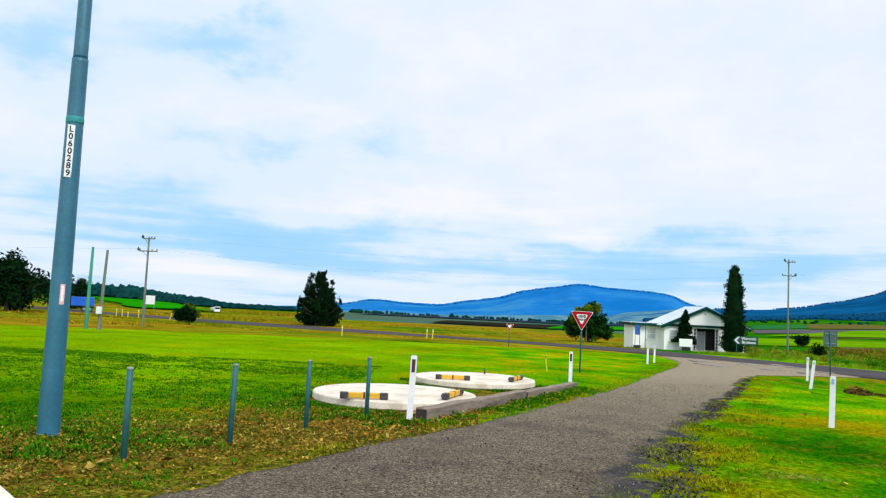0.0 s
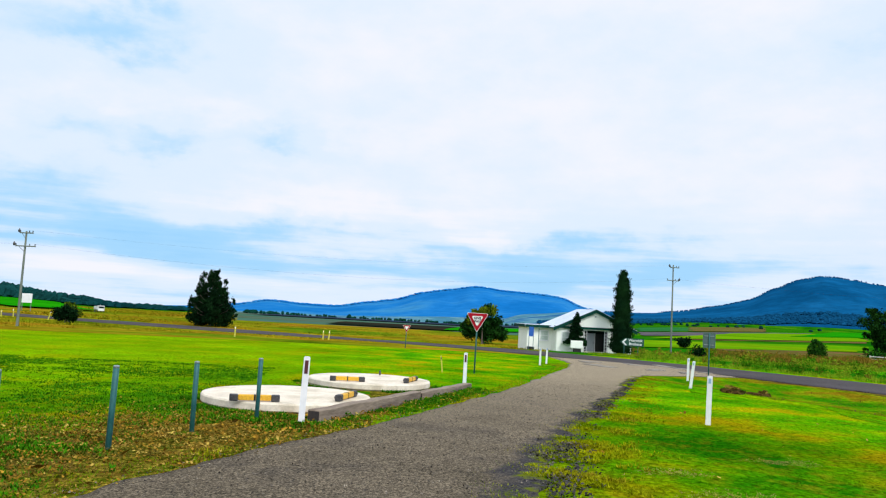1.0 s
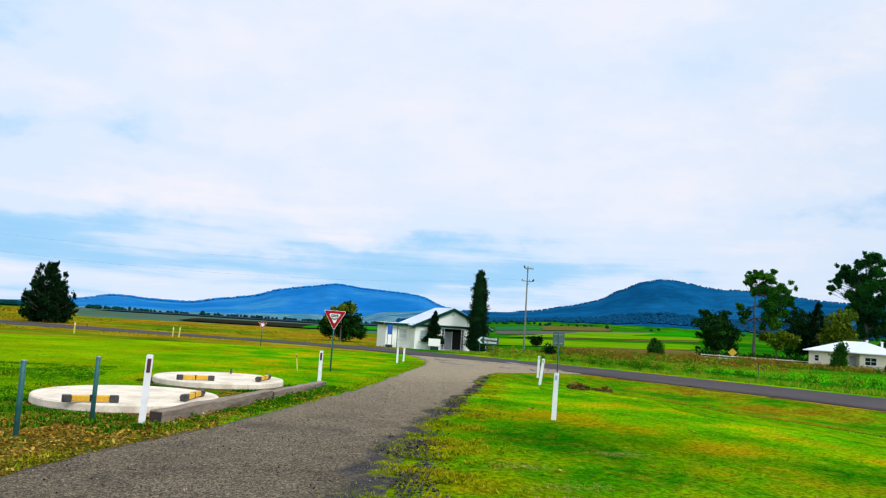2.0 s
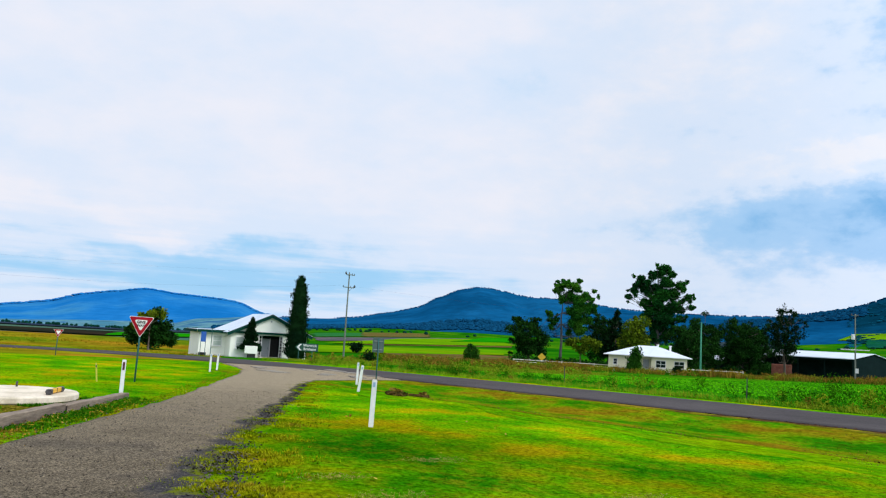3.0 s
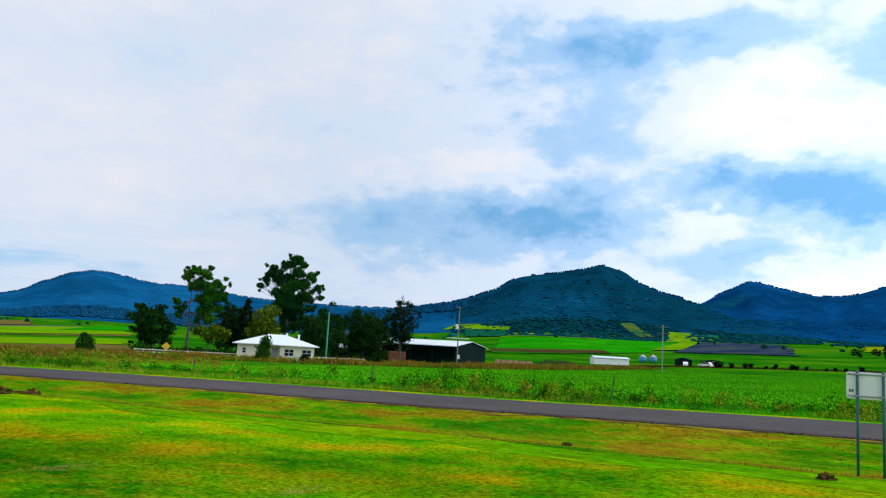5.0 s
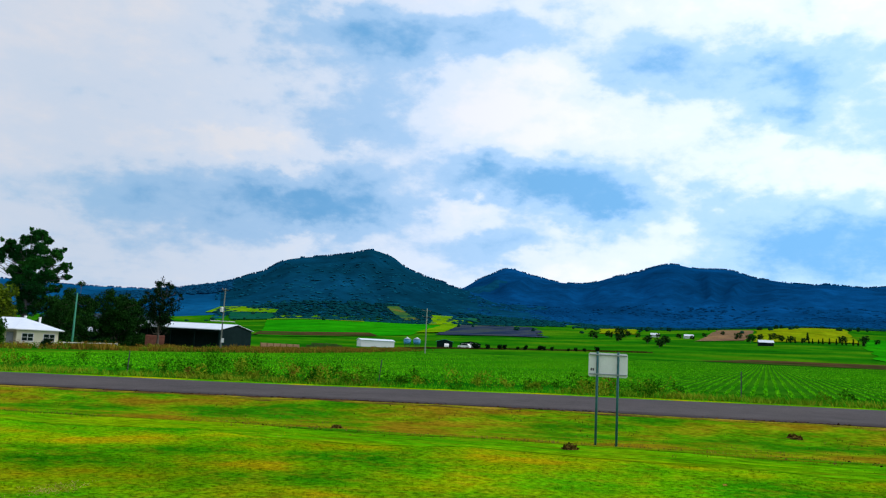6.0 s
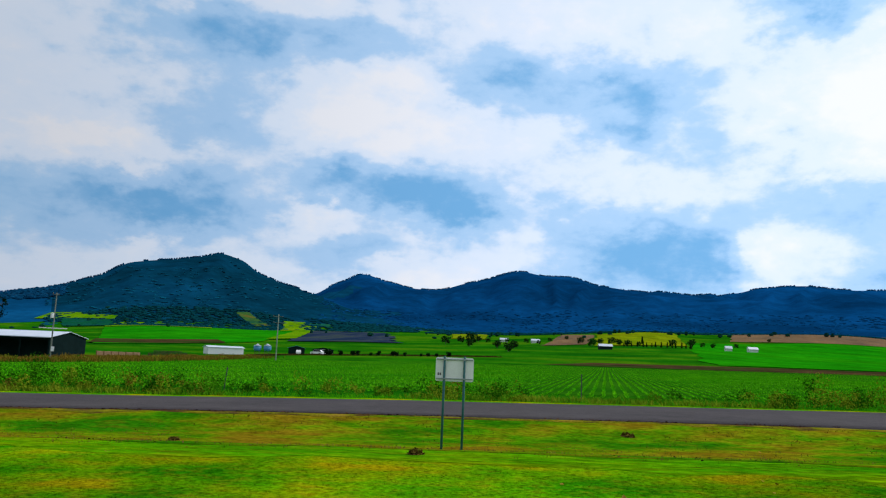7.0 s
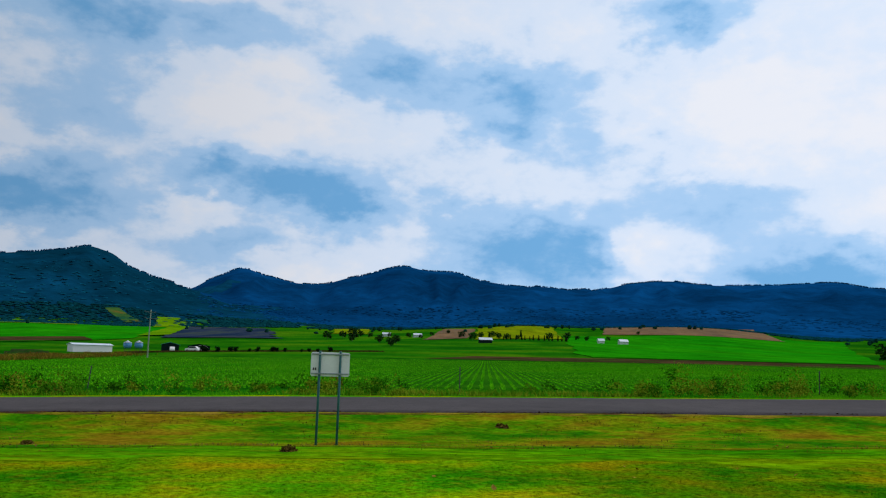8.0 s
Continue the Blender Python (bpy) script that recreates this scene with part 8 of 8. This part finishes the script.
def outside_glade(p):
    """Leaves out most of the trees on the open pasture of the wooded hill."""
    az_ = np.degrees(np.arctan2(p[:, 0], p[:, 1]))
    el_ = (sheet_height(p) - 1.65) / np.hypot(p[:, 0], p[:, 1])
    open_ = (az_ > 69.0) & (az_ < 76.0) & (np.abs(el_ - 0.0585 + 0.0046 * (az_ - 70.0)) < 0.0045)
    for paddock in PADDOCKS:
        ring_ = np.array(paddock[2:6], float)
        mid_ = ring_.mean(0)
        side = [(q - a)[0] * (p - a)[:, 1] - (q - a)[1] * (p - a)[:, 0] for a, q in zip(ring_, np.roll(ring_, -1, 0))]
        turn_ = [np.sign((q - a)[0] * (mid_ - a)[1] - (q - a)[1] * (mid_ - a)[0]) for a, q in zip(ring_, np.roll(ring_, -1, 0))]
        open_ |= np.all([v * k > 0 for v, k in zip(side, turn_)], axis=0)
    return p[~open_ | (rng.random(len(p)) < 0.05)]


# haze blue is put into the slope tree colours too
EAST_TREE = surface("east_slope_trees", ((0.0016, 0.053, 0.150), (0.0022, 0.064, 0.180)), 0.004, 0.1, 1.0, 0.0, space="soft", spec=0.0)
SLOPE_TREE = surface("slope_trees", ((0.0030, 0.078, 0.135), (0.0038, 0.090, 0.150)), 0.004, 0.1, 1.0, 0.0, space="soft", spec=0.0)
sky_row = 190 + np.argmax((gzz[190:] - 1.65) / RR[190:, None], axis=0)
sky_r = RR[sky_row]
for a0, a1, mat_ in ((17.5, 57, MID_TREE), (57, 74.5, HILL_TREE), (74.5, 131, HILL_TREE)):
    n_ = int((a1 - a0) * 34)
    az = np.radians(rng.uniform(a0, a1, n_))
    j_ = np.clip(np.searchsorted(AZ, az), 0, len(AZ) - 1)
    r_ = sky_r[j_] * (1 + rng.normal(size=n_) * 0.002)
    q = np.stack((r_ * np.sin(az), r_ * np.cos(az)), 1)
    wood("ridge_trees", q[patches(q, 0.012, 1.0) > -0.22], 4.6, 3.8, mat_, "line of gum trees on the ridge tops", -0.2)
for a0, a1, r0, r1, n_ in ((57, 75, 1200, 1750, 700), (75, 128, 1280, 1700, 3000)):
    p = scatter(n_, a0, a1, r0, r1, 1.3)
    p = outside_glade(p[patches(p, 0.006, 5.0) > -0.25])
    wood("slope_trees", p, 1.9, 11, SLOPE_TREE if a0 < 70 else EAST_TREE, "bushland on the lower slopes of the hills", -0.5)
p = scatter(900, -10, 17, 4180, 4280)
wood("ridge_trees", p, 9, 26, FAR_FOREST, "woods on the distant range, coloured blue for haze")
p = scatter(11000, -46, -12.5, 430, 640)
p = p[patches(p, 0.012, 4.0) > -0.25]
left_az = np.degrees(np.arctan2(p[:, 0], p[:, 1]))
# the bluish part of this green is distance haze
wood("left_woods", p, (2.2 + 2.6 * (1 - smooth(-24, -15, left_az))) * (1 + 0.55 * patches(p, 0.035, 8.0)), 5.4, surface("left_woods", ((0.0035, 0.034, 0.038), (0.007, 0.048, 0.042)), 0.01, 0.1, 1.0, 0.0, space="soft", spec=0.0), "dark woods on the low ridge")
p = scatter(420, -14, 14, 800, 1500)
p = p[patches(p, 0.012, 9.0) > 0.0]
wood("valley_trees", p, 4, 5, VALLEY_TREE, "scattered dark trees across the valley")
p = scatter(240, 14, 62, 900, 1500)
p = p[patches(p, 0.006, 9.0) > 0.12]
wood("valley_trees", p, 4, 7, VALLEY_TREE, "scattered dark trees below the hills")
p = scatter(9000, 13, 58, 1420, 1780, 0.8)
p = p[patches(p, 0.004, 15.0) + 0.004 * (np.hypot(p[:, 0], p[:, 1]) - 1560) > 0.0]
# haze is painted in as the blue of these foot woods
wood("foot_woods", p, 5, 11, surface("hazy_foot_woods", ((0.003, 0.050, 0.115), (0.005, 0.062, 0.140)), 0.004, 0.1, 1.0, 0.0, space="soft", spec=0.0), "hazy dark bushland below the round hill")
p = scatter(150, 60, 126, 800, 1180, 0.5)
p = p[patches(p, 0.005, 2.0) > 0.1]
wood("valley_trees", p, 5, 6, VALLEY_TREE, "scattered dark trees at the foot of the hills")
# bluish green, with some of the slopes' haze in the colour
FOOT = surface("foot_woods", ((0.0022, 0.044, 0.054), (0.0030, 0.055, 0.068)), 0.004, 0.1, 1.0, 0.0, space="soft", spec=0.0)
p = scatter(10000, 57, 128, 1020, 1330, 0.7)
rise_ = smooth(96, 100, np.degrees(np.arctan2(p[:, 0], p[:, 1]))) * (1 - smooth(114, 120, np.degrees(np.arctan2(p[:, 0], p[:, 1]))))
p = p[patches(p, 0.005, 12.0) + 0.0045 * (np.hypot(p[:, 0], p[:, 1]) - 1170 - 90 * rise_) > 0.0]
wood("foot_woods", outside_glade(p), 2.2, 9, FOOT, "dark bushland along the foot of the hills")

shrub_row = tree("small_shrub", "small round dark shrub in a row beyond the crop", 278, 70, 2.6, 0.1, [(0, 0, 1.3, 1.3, 1.2, 1.2)], 260, 0.4, LEAF_DARK, category="shrub", seed=31, clump=0.6, group="row of shrubs")
for i in range(13):
    a_ = radians(76.0 + i * 0.72 + random.uniform(-0.28, 0.28))
    x_, y_ = 286 * math.sin(a_), 286 * math.cos(a_)
    c_ = copy_thing(shrub_row, pose(x_, y_, gz(x_, y_), 0, 0, random.uniform(0, 360)))
    c_.scale = (random.uniform(0.5, 0.85),) * 3
poplar = tree("poplar_tree", "narrow dark tree in a windbreak row", 700, -105, 6.5, 0.2, [(0, 0, 1.2 + 1.0 * i, 1.3 - 0.16 * i, 1.3 - 0.16 * i, 1.0) for i in range(6)], 300, 0.6, LEAF_DEEP, seed=32, clump=0.6, group="windbreak row")
for i in range(15):
    a_ = radians(97.2 + i * 0.33 + random.uniform(-0.1, 0.1))
    x_, y_ = 640 * math.sin(a_), 640 * math.cos(a_)
    c_ = copy_thing(poplar, pose(x_, y_, gz(x_, y_), 0, 0, random.uniform(0, 360)))
    c_.scale = (random.uniform(0.45, 0.75),) * 3
farm_tree = tree("farm_tree", "dark spreading tree near a far farmhouse", 690, 45, 10, 0.4, random_blobs(10, 12, 0.8, 8, 33), 520, 0.8, LEAF_DEEP, seed=33, clump=0.55, group="farm trees")
for az_, d_ in ((85.5, 700), (88.2, 520), (89.4, 500), (90.3, 740), (92.0, 780), (95.0, 640), (96.4, 700), (103.3, 690), (104.8, 720), (122.5, 300), (86.8, 760), (95.6, 690), (96.9, 668), (97.5, 672), (98.3, 660), (101.9, 700), (102.6, 705), (94.2, 720), (91.2, 700), (88.9, 760), (87.5, 730), (89.0, 420), (86.2, 560), (106.9, 900), (93.2, 840), (100.6, 690), (84.4, 640)):
    x_, y_ = d_ * math.sin(radians(az_)), d_ * math.cos(radians(az_))
    c_ = copy_thing(farm_tree, pose(x_, y_, gz(x_, y_), 0, 0, random.uniform(0, 360)) @ Matrix.Scale(1.0, 4))
    c_.scale = (0.4 + 0.35 * random.random(),) * 3
